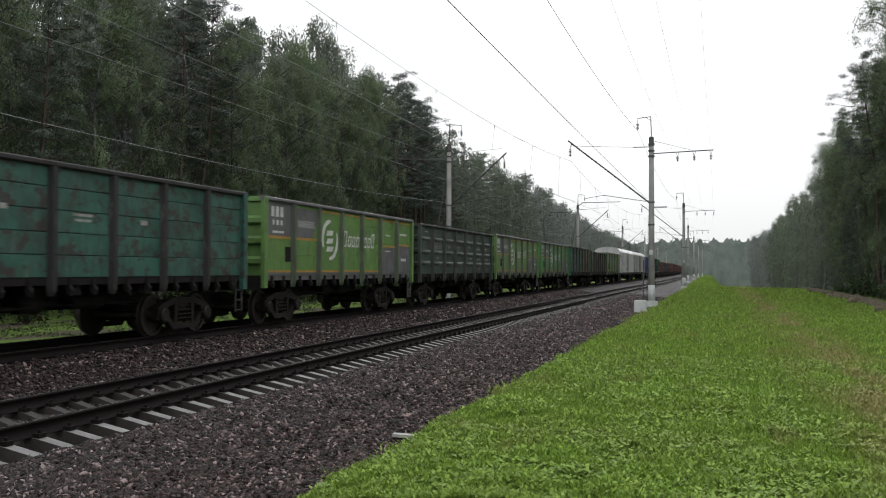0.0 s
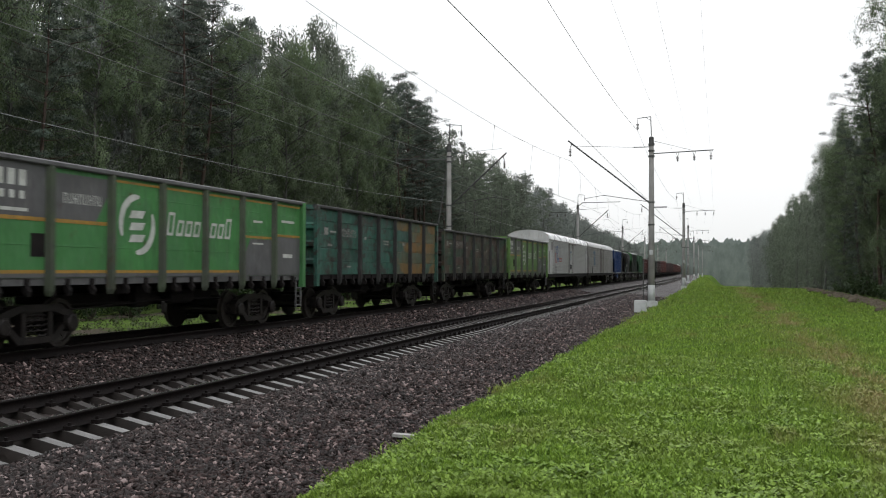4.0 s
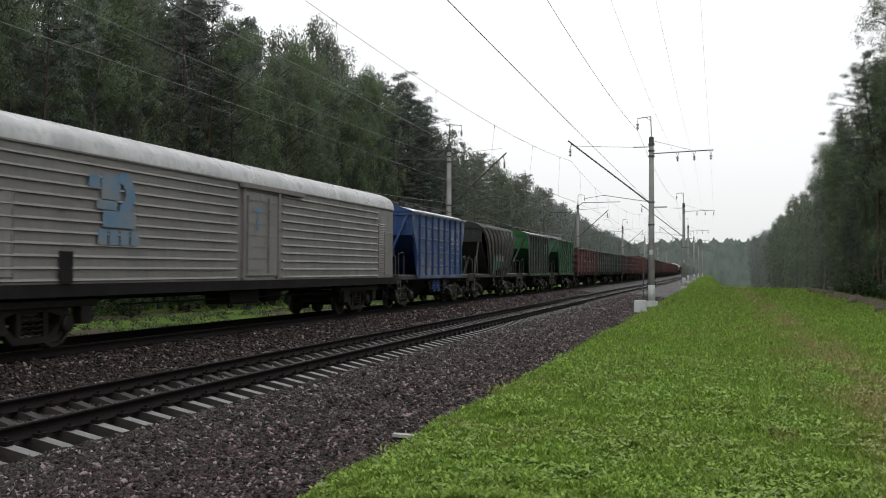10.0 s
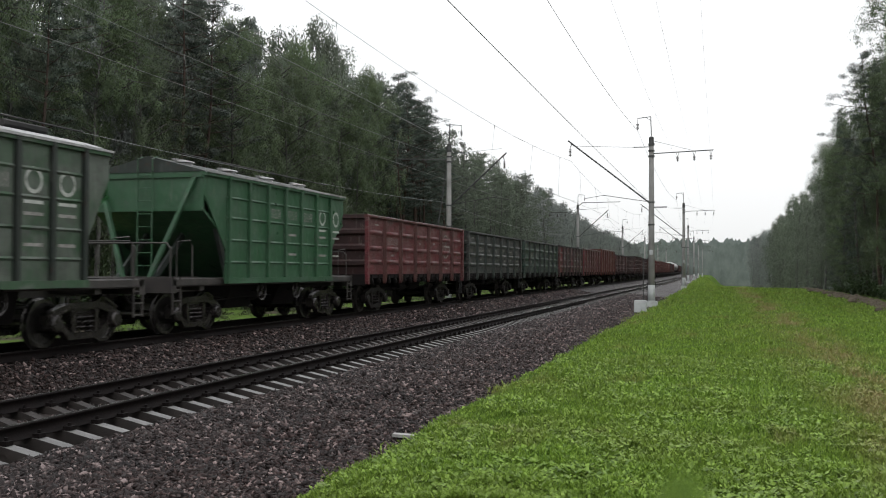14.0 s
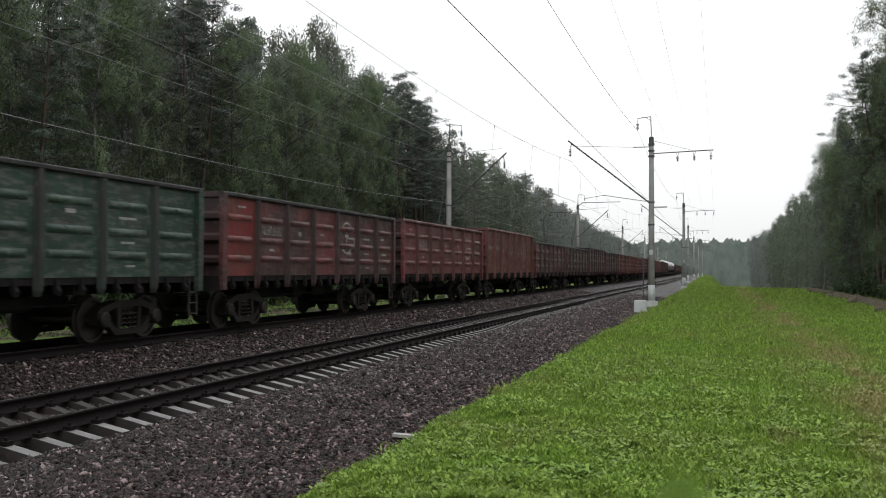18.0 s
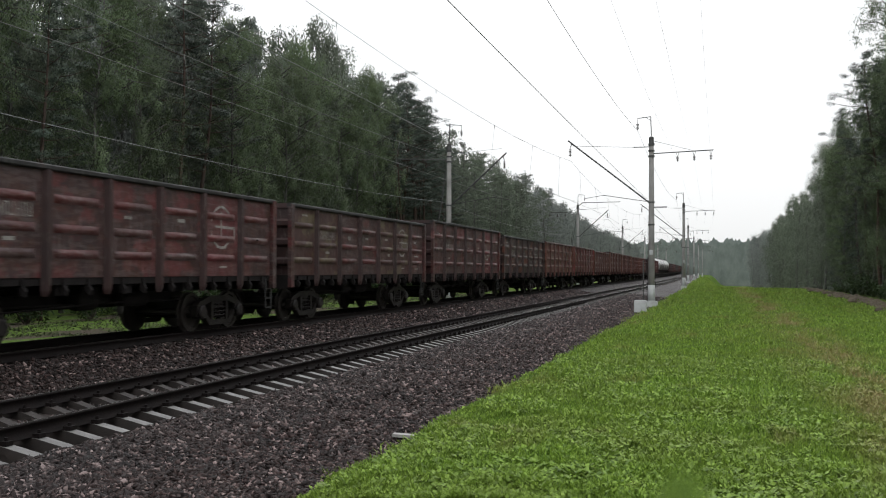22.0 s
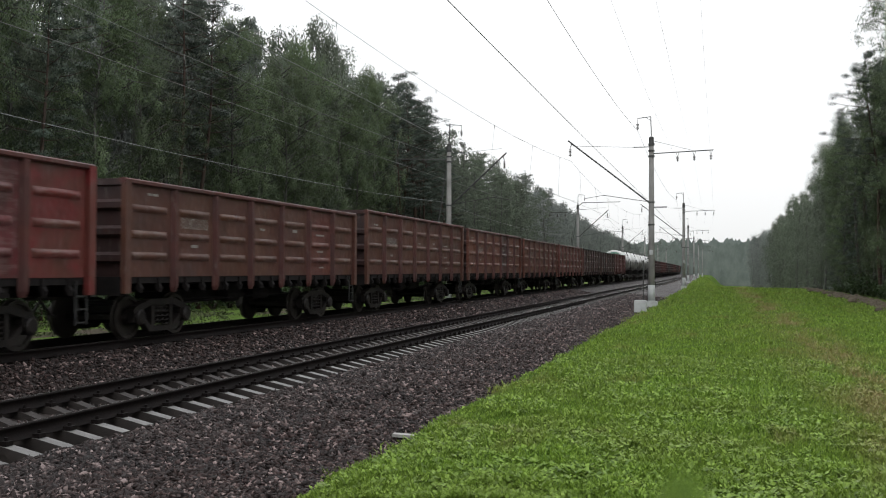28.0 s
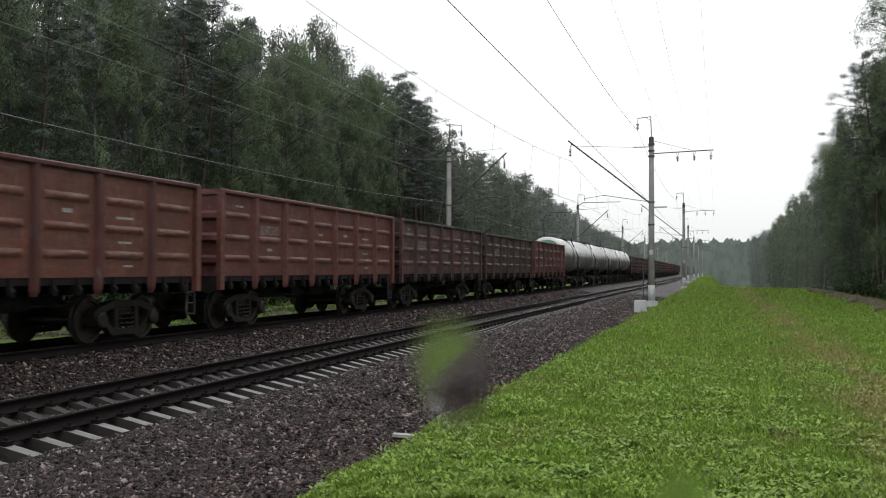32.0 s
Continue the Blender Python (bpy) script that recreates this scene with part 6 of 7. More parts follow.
# ---- trees ----
M_BIRCH_LEAF = leafmat("birch_leaves", (0.115, 0.165, 0.082), (0.150, 0.196, 0.092), (0.085, 0.125, 0.072), 0.4)
M_PINE_LEAF = leafmat("pine_needles", (0.056, 0.078, 0.058), (0.072, 0.097, 0.070), (0.043, 0.063, 0.050), 0.2)
M_SPRUCE_LEAF = leafmat("spruce_needles", (0.048, 0.070, 0.052), (0.062, 0.086, 0.063), (0.038, 0.057, 0.045), 0.2)
M_BUSH_LEAF = leafmat("bush_leaves", (0.04, 0.075, 0.024), (0.06, 0.10, 0.032), (0.03, 0.055, 0.02), 0.25)
# farther crowns: haze put into the leaf colour, in two steps
M_MID_HAZE_LEAF = leafmat("haze_tinted_foliage", (0.150, 0.185, 0.130), (0.165, 0.200, 0.140), (0.125, 0.157, 0.115), 0.4)
M_FAR_HAZE_LEAF = leafmat("haze_tinted_far_foliage", (0.225, 0.258, 0.228), (0.24, 0.272, 0.242), (0.205, 0.238, 0.212), 0.4)
M_BIRCH_BARK = simple("birch_bark", (0.13, 0.126, 0.118), (0.03, 0.028, 0.026), 2.6, 0.8, fine=9)
# trunks of those trees, greyed for the same haze
M_HAZE_BARK = simple("haze_tinted_bark", (0.11, 0.11, 0.102), (0.075, 0.076, 0.07), 2.0, 0.9)
M_PINE_BARK = simple("pine_bark", (0.075, 0.045, 0.034), (0.045, 0.034, 0.028), 2.0, 0.9)
M_SPRUCE_BARK = simple("spruce_bark", (0.075, 0.06, 0.05), (0.05, 0.042, 0.036), 2.0, 0.9)


def leaf_cloud(rng, centres, radii, per, size, droop=0.0, flat=1.0, out=None):
    """Small pointed leaf sprays scattered round the given centres: arrays of vertices and quads."""
    c = np.repeat(np.asarray(centres, float), per, 0)
    r = np.repeat(np.asarray(radii, float), per)[:, None]
    n = len(c)
    d = rng.normal(size=(n, 3))
    d /= np.linalg.norm(d, axis=1)[:, None]
    p = c + d * r * rng.random((n, 1)) ** 0.5 * np.array([1, 1, flat])
    a = rng.normal(size=(n, 3)) * 0.7
    a[:, 2] -= droop
    a /= np.linalg.norm(a, axis=1)[:, None]
    face = d * 0.8 + rng.normal(size=(n, 3)) * 0.45 + np.array([0, 0, 0.5])
    if out is not None:
        face = face + np.repeat(out, per, 0) * 0.9
    b = np.cross(a, face)
    b /= np.linalg.norm(b, axis=1)[:, None] + 1e-9
    L = size * (0.6 + 0.8 * rng.random((n, 1)))
    w = L * (0.26 + 0.18 * rng.random((n, 1)))
    v = np.stack([p - a * L * 0.5, p + b * w * 0.5, p + a * L * 0.5, p - b * w * 0.5], 1).reshape(-1, 3)
    f = np.arange(4 * n).reshape(-1, 4)
    soft = d * 0.6 + rng.normal(size=(n, 3)) * 0.1 + np.array([0, 0, 0.35])
    if out is not None:
        soft = soft + np.repeat(out, per, 0) * 0.6
    soft /= np.linalg.norm(soft, axis=1)[:, None] + 1e-9
    flip = (np.cross(b, a) * soft).sum(1) < 0
    f[flip] = f[flip][:, ::-1]
    return v, f, np.repeat(soft, 4, 0)


def foliage_mesh(name, v, f, normals, material):
    me = raw_mesh(name, v, f, material)
    me.polygons.foreach_set("use_smooth", [True] * len(f))
    me.normals_split_custom_set_from_vertices(normals.tolist())
    return me


def tree(kind, seed, lod=1.0):
    """A tree of about 20 m at the origin: trunk with limbs, crown of many sprays. Returns the thing."""
    rng = np.random.default_rng(seed)
    t = new({"birch": "birch_tree", "pine": "pine_tree", "spruce": "spruce_tree"}[kind])
    m, limbs = Mesh(), Mesh()
    H = 20.0
    cs, rs = [], []
    lean = rng.normal(0, 0.25, 2)
    axis = lambda z: np.array([lean[0] * (max(z, 0) / H) ** 1.5 * 3 + 0.12 * math.sin(z * 0.5 + seed), lean[1] * (max(z, 0) / H) ** 1.5 * 3 + 0.12 * math.cos(z * 0.4 + seed), z])
    r0 = {"birch": 0.13, "pine": 0.16, "spruce": 0.17}[kind]
    zs = np.linspace(-0.5, H * 0.98, 12)
    m.tube([axis(z) for z in zs], [max(0.02, r0 * (1 - max(0, z) / H) ** 0.8) for z in zs], 8)
    if kind == "birch":
        for k in range(46):
            z = H * (0.09 + 0.9 * (k / 46) ** 0.85)
            a = rng.random() * 6.283
            ln = (2.45 * math.sin(math.pi * min(1, ((z / H) - 0.03) * 0.96)) ** 0.85 + 0.3) * (0.7 + 0.55 * rng.random())
            b0 = axis(z)
            up = 0.65 * ln
            b1 = b0 + np.array([math.cos(a) * ln * 0.6, math.sin(a) * ln * 0.6, up * 0.7])
            b2 = b0 + np.array([math.cos(a) * ln, math.sin(a) * ln, up * 0.6])
            if lod > 0.5 or k % 3 == 0:
                limbs.tube([b0, b1, b2], [0.05, 0.03, 0.012], 4)
            for q in range(3):
                f = 0.42 + 0.58 * q / 2
                pt = b0 + (b1 - b0) * min(1, f * 1.6) if f < 0.62 else b1 + (b2 - b1) * ((f - 0.62) / 0.38)
                # hanging plumes
                n_hang = 3 if z > 3 else 2
                for h in range(n_hang):
                    cs.append(pt + rng.normal(0, 0.12, 3) - np.array([0, 0, 0.5 * h]))
                    rs.append(0.44 - 0.08 * h)
        for k in range(40):
            z = H * (0.12 + 0.8 * k / 40)
            cs.append(axis(z) + np.array([*rng.normal(0, 0.5, 2), rng.normal(0, 0.2)]))
            rs.append(0.6)
        per, size, droop, flat = int(110 * lod), 0.112 / lod ** 0.5, 2.2, 1.6
    elif kind == "pine":
        for k in range(34):
            z = H * (0.42 + 0.58 * k / 34)
            a = k * 2.4 + rng.random()
            ln = (2.7 * math.sin(math.pi * (0.25 + 0.72 * (k / 34))) + 0.3) * (0.65 + 0.6 * rng.random())
            b0 = axis(z)
            b2 = b0 + np.array([math.cos(a) * ln, math.sin(a) * ln, 0.25 * ln])
            if lod > 0.5 or k % 2 == 0:
                limbs.tube([b0, (b0 + b2) / 2 - np.array([0, 0, 0.1]), b2], [0.036, 0.024, 0.01], 4)
            for q in range(5):
                f = 0.35 + 0.65 * q / 4
                cs.append(b0 + (b2 - b0) * f + rng.normal(0, 0.22, 3) + np.array([0, 0, 0.15]))
                rs.append(0.44)
        for k in range(5):       # dead lower limbs
            z = H * (0.15 + 0.3 * rng.random())
            a = rng.random() * 6.283
            b0 = axis(z)
            limbs.tube([b0, b0 + np.array([math.cos(a) * 0.7, math.sin(a) * 0.7, -0.15])], [0.02, 0.006], 4)
        per, size, droop, flat = int(112 * lod), 0.115 / lod ** 0.5, -0.4, 0.5
    else:
        for k in range(95):
            z = H * (0.06 + 0.93 * k / 95)
            a = k * 2.4 + rng.random() * 0.5
            ln = 3.1 * (1 - z / H) ** 0.85 * (0.75 + 0.5 * rng.random()) + 0.15
            b0 = axis(z)
            b2 = b0 + np.array([math.cos(a) * ln, math.sin(a) * ln, -0.22 * ln])
            if k % (2 if lod > 0.5 else 6) == 0:
                limbs.tube([b0, b2], [0.035, 0.008], 3)
            for q in range(3):
                f = 0.35 + 0.65 * q / 2
                cs.append(b0 + (b2 - b0) * f + rng.normal(0, 0.12, 3))
                rs.append(0.42)
        per, size, droop, flat = int(64 * lod), 0.112 / lod ** 0.5, 0.8, 0.55
    bark = {"birch": M_BIRCH_BARK, "pine": M_PINE_BARK, "spruce": M_SPRUCE_BARK}[kind]
    leaf = {"birch": M_BIRCH_LEAF, "pine": M_PINE_LEAF, "spruce": M_SPRUCE_LEAF}[kind]
    m.add(limbs.v, limbs.f)
    part("trunk", m.data("trunk", True), bark, t)
    cs = np.array(cs)
    out = cs * np.array([1, 1, 0]) / (np.linalg.norm(cs[:, :2], axis=1)[:, None] + 0.3)
    v, f, nrm = leaf_cloud(rng, cs, rs, max(2, per), size, droop, flat, out)
    me = foliage_mesh("crown", v, f, nrm, None)
    part("crown", me, leaf, t)
    return t


LABEL = {"birch": "tall birch with drooping green foliage in the wood", "pine": "tall pine with bare reddish trunk and dark crown",
         "spruce": "dark green spruce at the edge of the wood", "bush": "low leafy green bush at the wood's edge"}
GROUP = {"birch": "birches", "pine": "pines", "spruce": "spruces", "bush": "bushes"}
PROTO = {}
for kind, seeds in (("birch", (1, 2, 3)), ("pine", (4, 5, 6)), ("spruce", (7, 8))):
    for i, s in enumerate(seeds):
        for lod in (1.0, 0.4, 0.16):
            PROTO[kind, i, lod] = tagged(tree(kind, s, lod), LABEL[kind], kind + " tree", GROUP[kind])
USED = set()


def put_tree(kind, i, lod, x, y, height, turn, leaf=None, wide=1.0):
    key = (kind, i, lod)
    src = PROTO[key]
    k = height / 20.0
    z = ground_z(x, y) - 0.05
    if key in USED:
        ob = copy_thing(src, pose(x, y, z, 0, 0, turn))
    else:
        USED.add(key)
        ob = src
        ob.matrix_basis = pose(x, y, z, 0, 0, turn)
    ob.scale = (k * wide, k * wide, k)
    # distant trees swap to the colours with haze mixed in
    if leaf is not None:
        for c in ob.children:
            c.material_slots[0].material = leaf if c.name.startswith("crown") else M_HAZE_BARK
    return ob


rt = np.random.default_rng(11)
SWAYING = []


def rise(s, table):
    return interp(s, table)


LEFT_RISE = [(0, 0.62), (1.7, 0.60), (1.8, 0.56), (2.27, 0.635), (2.6, 0.605), (2.96, 0.645), (3.29, 0.565), (3.77, 0.505), (4.28, 0.52), (5.25, 0.5), (6.5, 0.485), (8.4, 0.39), (12, 0.38), (30, 0.3)]
RIGHT_RISE = [(0, 2.1), (6.8, 2.0), (7.5, 1.72), (8.3, 1.42), (10.3, 1.28), (12.4, 1.03), (14.2, 1.08), (16, 1.1), (20.4, 1.03), (30, 0.9), (60, 0.6)]


def plant_woods():
    # left wood, front row to back
    for row, (x0, step) in enumerate(((-30.0, 3.5), (-33.4, 3.4), (-37, 3.6), (-41.5, 4.2))):
        y = 20.0 + row * 1.3
        while y < 430:
            pick = rt.random()
            kind = "birch" if pick < (0.6, 0.45, 0.35, 0.3)[row] else "pine" if pick < 0.86 else "spruce"
            if row < 2 and y < 46:
                kind = "birch" if pick < 0.75 else "pine"
            elif row < 2 and y < 54:
                kind = "pine" if pick < 0.7 else "spruce"
            elif row < 2 and y < 83:
                kind = "birch" if pick < 0.9 else "pine"
            elif row < 2 and y < 104:
                kind = "pine" if pick < 0.6 else "spruce"
            elif y < 210:
                kind = "birch" if pick < 0.35 else "pine" if pick < 0.6 else "spruce"
            lod = 1.0 if (row == 0 and y < 110) else 0.4 if y < (180, 110, 0, 0)[row] else 0.16
            x = x0 + rt.normal(0, 0.7)
            top = 1.84 + abs(x) * rise(y / abs(x), LEFT_RISE)
            h = (top + 0.6) * (0.80 + 0.2 * rt.random() if row < 3 else 0.72 + 0.2 * rt.random())
            if row and abs(x * 0.774 + y * 0.633) < 1.1:
                h = min(h, 1.84 + 0.36 * abs(x))      # a gap in the crowns
            put_tree(kind, int(rt.integers(2 if kind == "spruce" else 3)), lod, x + bend(y), y, h, rt.random() * 360, M_FAR_HAZE_LEAF if y > 170 else M_MID_HAZE_LEAF if y > 106 else None, 1.0 + 0.25 * rt.random())
            y += step * (0.7 + 0.6 * rt.random()) * (1 if y < 150 else 1.6)
    for x, y, h in ((-29.6, 93.5, 22.4), (-30.6, 96.5, 20.8), (-29.8, 89.5, 20.6)):      # dark conifers that stand out
        put_tree("pine", int(rt.integers(3)), 1.0, x, y, h, rt.random() * 360, None, 1.25)
    # right wood
    for row, (x0, step) in enumerate(((15.2, 3.4), (19.0, 4.4), (24, 5.5))):
        y = 56.0 + row * 4
        while y < 430:
            pick = rt.random()
            kind = "birch" if pick < 0.5 else "spruce" if pick < 0.85 else "pine"
            lod = 1.0 if (row == 0 and 62 < y < 122) else 0.4 if y < (190, 110, 0)[row] else 0.16
            x = x0 + rt.normal(0, 0.5) + (3.2 if y < 92 else -0.3)
            top = 1.84 + 12.5 * rise(y / 12.5, RIGHT_RISE)
            h = min(30, top + 0.6) * (0.9 + 0.16 * rt.random()) - min(0.0, ground_z(x, y) + 0.6)
            ob = put_tree(kind, int(rt.integers(2 if kind == "spruce" else 3)), lod, x, y, h, rt.random() * 360, M_FAR_HAZE_LEAF if y > 270 else M_MID_HAZE_LEAF if y > 190 else None, 1.0 + 0.2 * rt.random())
            if row == 0 and 78 < y < 115:
                SWAYING.append(ob)
            y += step * (0.7 + 0.6 * rt.random()) * (0.75 if y < 130 else 1 if y < 150 else 1.7)


def deep_wood(name, boxes, leaf, label):
    """Uncounted foliage deep in the woods: clumps of sprays through the given blocks (x0, x1, y0, y1, height)."""
    rng = np.random.default_rng(17)
    vs, fs, ns, k = [], [], [], 0
    for x0, x1, y0, y1, h, dens, size in boxes:
        n = int(dens * (y1 - y0))
        c = np.stack([x0 + (x1 - x0) * rng.random(n), y0 + (y1 - y0) * rng.random(n), h * rng.random(n) ** 0.9], 1)
        c[:, 2] *= 0.72 + 0.28 * np.sin(c[:, 1] * 0.9 + c[:, 0]) * np.sin(c[:, 1] * 0.37)
        c[:, 2] = np.where(np.abs(c[:, 0] * 0.774 + c[:, 1] * 0.633) < 1.2, np.minimum(c[:, 2], 16.5), c[:, 2])
        v, f, nrm = leaf_cloud(rng, c, np.full(n, 1.2 * size), 9, size, 0.8)
        vs.append(v)
        ns.append(nrm)
        fs.append(f + k)
        k += len(v)
    tagged(new(name, foliage_mesh(name, np.concatenate(vs), np.concatenate(fs), np.concatenate(ns), leaf)), label, "woods", kind="stuff")


# the last two blocks stand out of view, added to shade the wagons
deep_wood("deep_wood", [(-47, -43, 14, 170, 9, 44, 0.9), (-56, -45, 28, 90, 27, 190, 1.15), (-52, -45, 90, 160, 22, 40, 1.0), (-52, -45, 160, 430, 17, 12, 0.9), (24, 31, 60, 200, 20, 20, 0.8), (26, 33, 200, 430, 16, 12, 0.9), (-38, -30, -90, 19, 18, 14, 0.75), (15, 23, -90, 55, 20, 14, 0.75)], M_SPRUCE_LEAF, "dense dark undergrowth and crowns deep in the woods, with unseen shading crowns beside the camera")


def far_wood():
    """Walls of far trees that close the view, one behind another, each with its own ragged treetops. Haze is put into
    their colours, paler with each layer.
    """
    rng = np.random.default_rng(29)
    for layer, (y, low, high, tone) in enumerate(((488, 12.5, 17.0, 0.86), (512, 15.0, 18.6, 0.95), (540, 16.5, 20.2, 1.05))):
        xs = np.arange(-190, 90, 0.4)
        top = np.full(len(xs), low)
        x = -190.0
        while x < 90:
            half, h = 1.4 + 1.6 * rng.random(), (low + (high - low) * rng.random()) * (1.0 if x > -30 else 0.94)
            d = np.abs(xs - x) / half
            crown = h - 3.6 * d ** (1.1 + 0.9 * rng.random())
            top = np.maximum(top, np.where(d < 1.3, crown, 0))
            x += 1.1 + 2.0 * rng.random()
        top += rng.normal(0, 0.22, len(xs))
        depth = 0.5 * np.sin(xs * 0.21 + layer) + rng.normal(0, 0.02, len(xs))
        v = [(px, y - 0.25 * (px + 40) + dp, z) for px, dp, tp in zip(xs, depth, top) for z in (-9.0, tp * 0.5, tp)]
        f = [(3 * i + k, 3 * i + 3 + k, 3 * i + 4 + k, 3 * i + 1 + k) for i in range(len(xs) - 1) for k in (0, 1)]
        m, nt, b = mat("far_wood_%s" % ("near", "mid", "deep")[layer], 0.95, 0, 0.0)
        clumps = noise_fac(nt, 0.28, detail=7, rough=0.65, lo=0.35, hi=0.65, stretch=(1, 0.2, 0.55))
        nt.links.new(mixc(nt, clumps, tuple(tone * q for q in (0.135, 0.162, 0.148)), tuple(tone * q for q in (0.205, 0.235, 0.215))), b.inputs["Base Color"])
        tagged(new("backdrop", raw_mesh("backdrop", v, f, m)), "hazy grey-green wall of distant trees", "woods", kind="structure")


far_wood()



plant_woods()
for key, ob in PROTO.items():
    if key not in USED:
        for o in (*ob.children, ob):
            bpy.data.objects.remove(o)


def bush(seed):
    rng = np.random.default_rng(seed)
    t = tagged(new("bush"), LABEL["bush"], "bush", GROUP["bush"])
    m = Mesh()
    cs, rs = [], []
    for k in range(9):
        a, ln = rng.random() * 6.283, 0.5 + 0.6 * rng.random()
        tip = np.array([math.cos(a) * ln * 0.8, math.sin(a) * ln * 0.8, 0.7 + 0.9 * rng.random()])
        m.tube([(0, 0, -0.1), tip * 0.5 + np.array([0, 0, 0.15]), tip], [0.03, 0.02, 0.008], 4)
        for q in range(4):
            cs.append(tip * (0.4 + 0.2 * q) + rng.normal(0, 0.12, 3))
            rs.append(0.36)
    part("stem", m, M_SPRUCE_BARK, t)
    v, f, nrm = leaf_cloud(rng, cs, rs, 22, 0.16, 0.1)
    part("foliage", foliage_mesh("foliage", v, f, nrm, None), M_BUSH_LEAF, t)
    return t


def plant_bushes():
    base = [bush(s) for s in (21, 22, 23)]
    spots = [(-28 + rt.normal(0, 0.9), y + rt.normal(0, 0.8), 0.8 + 1.0 * rt.random()) for y in np.arange(22, 130, 2.2)]
    spots += [(14.2 + rt.normal(0, 0.6), y + rt.normal(0, 0.8), 0.9 + 1.3 * rt.random()) for y in np.arange(56, 120, 4.2)]
    for i, (x, y, k) in enumerate(spots):
        m = pose(x, y, ground_z(x, y), 0, 0, rt.random() * 360)
        if i < 3:
            ob = base[i]
            ob.matrix_basis = m
        else:
            ob = copy_thing(base[i % 3], m)
        ob.scale = (k * 1.2, k * 1.2, k)
        if x > 0:
            ob.children[1].material_slots[0].material = M_BIRCH_LEAF


plant_bushes()

# ---- small things by the line ----
slab = tagged(part("concrete_slab", Mesh().box(-0.15, 0.15, -0.07, 0.07, 0, 0.04, 0.01), M_CONCRETE), "broken grey concrete slab at the meadow's edge", "slab")
slab.matrix_basis = pose(-4.16, 12.5, -0.47, 0, 3, 8)
cab = tagged(part("cable_box", Mesh().box(-0.31, 0.31, -0.3, 0.3, 0, 0.68, 0.03), M_WHITEWASH), "pale grey cable box at the mast's foot", "cable box")
cab.matrix_basis = pose(-4.05, 53.2, -0.48)


def earth_heaps():
    rng = np.random.default_rng(5)
    m = Mesh()
    for k in range(420):
        y = 50 + 85 * rng.random()
        x = 10.4 + rng.normal(0, 0.5) + (y - 55) * 0.012
        r = 0.12 + 0.26 * rng.random()
        z = ground_z(x, y)
        m.lathe([(-0.1, r * 0.9), (r * 0.4, r * (0.8 + 0.3 * rng.random())), (r * 0.8, r * 0.5), (r * 0.95, 0.03)], "z", 6, (x, y, z))
    tagged(part("earth_heap", m, simple("turned_earth", (0.06, 0.05, 0.034), (0.105, 0.085, 0.058), 2, 0.95)), "ridge of turned brown earth clods by the wood", "earth", kind="stuff")


earth_heaps()


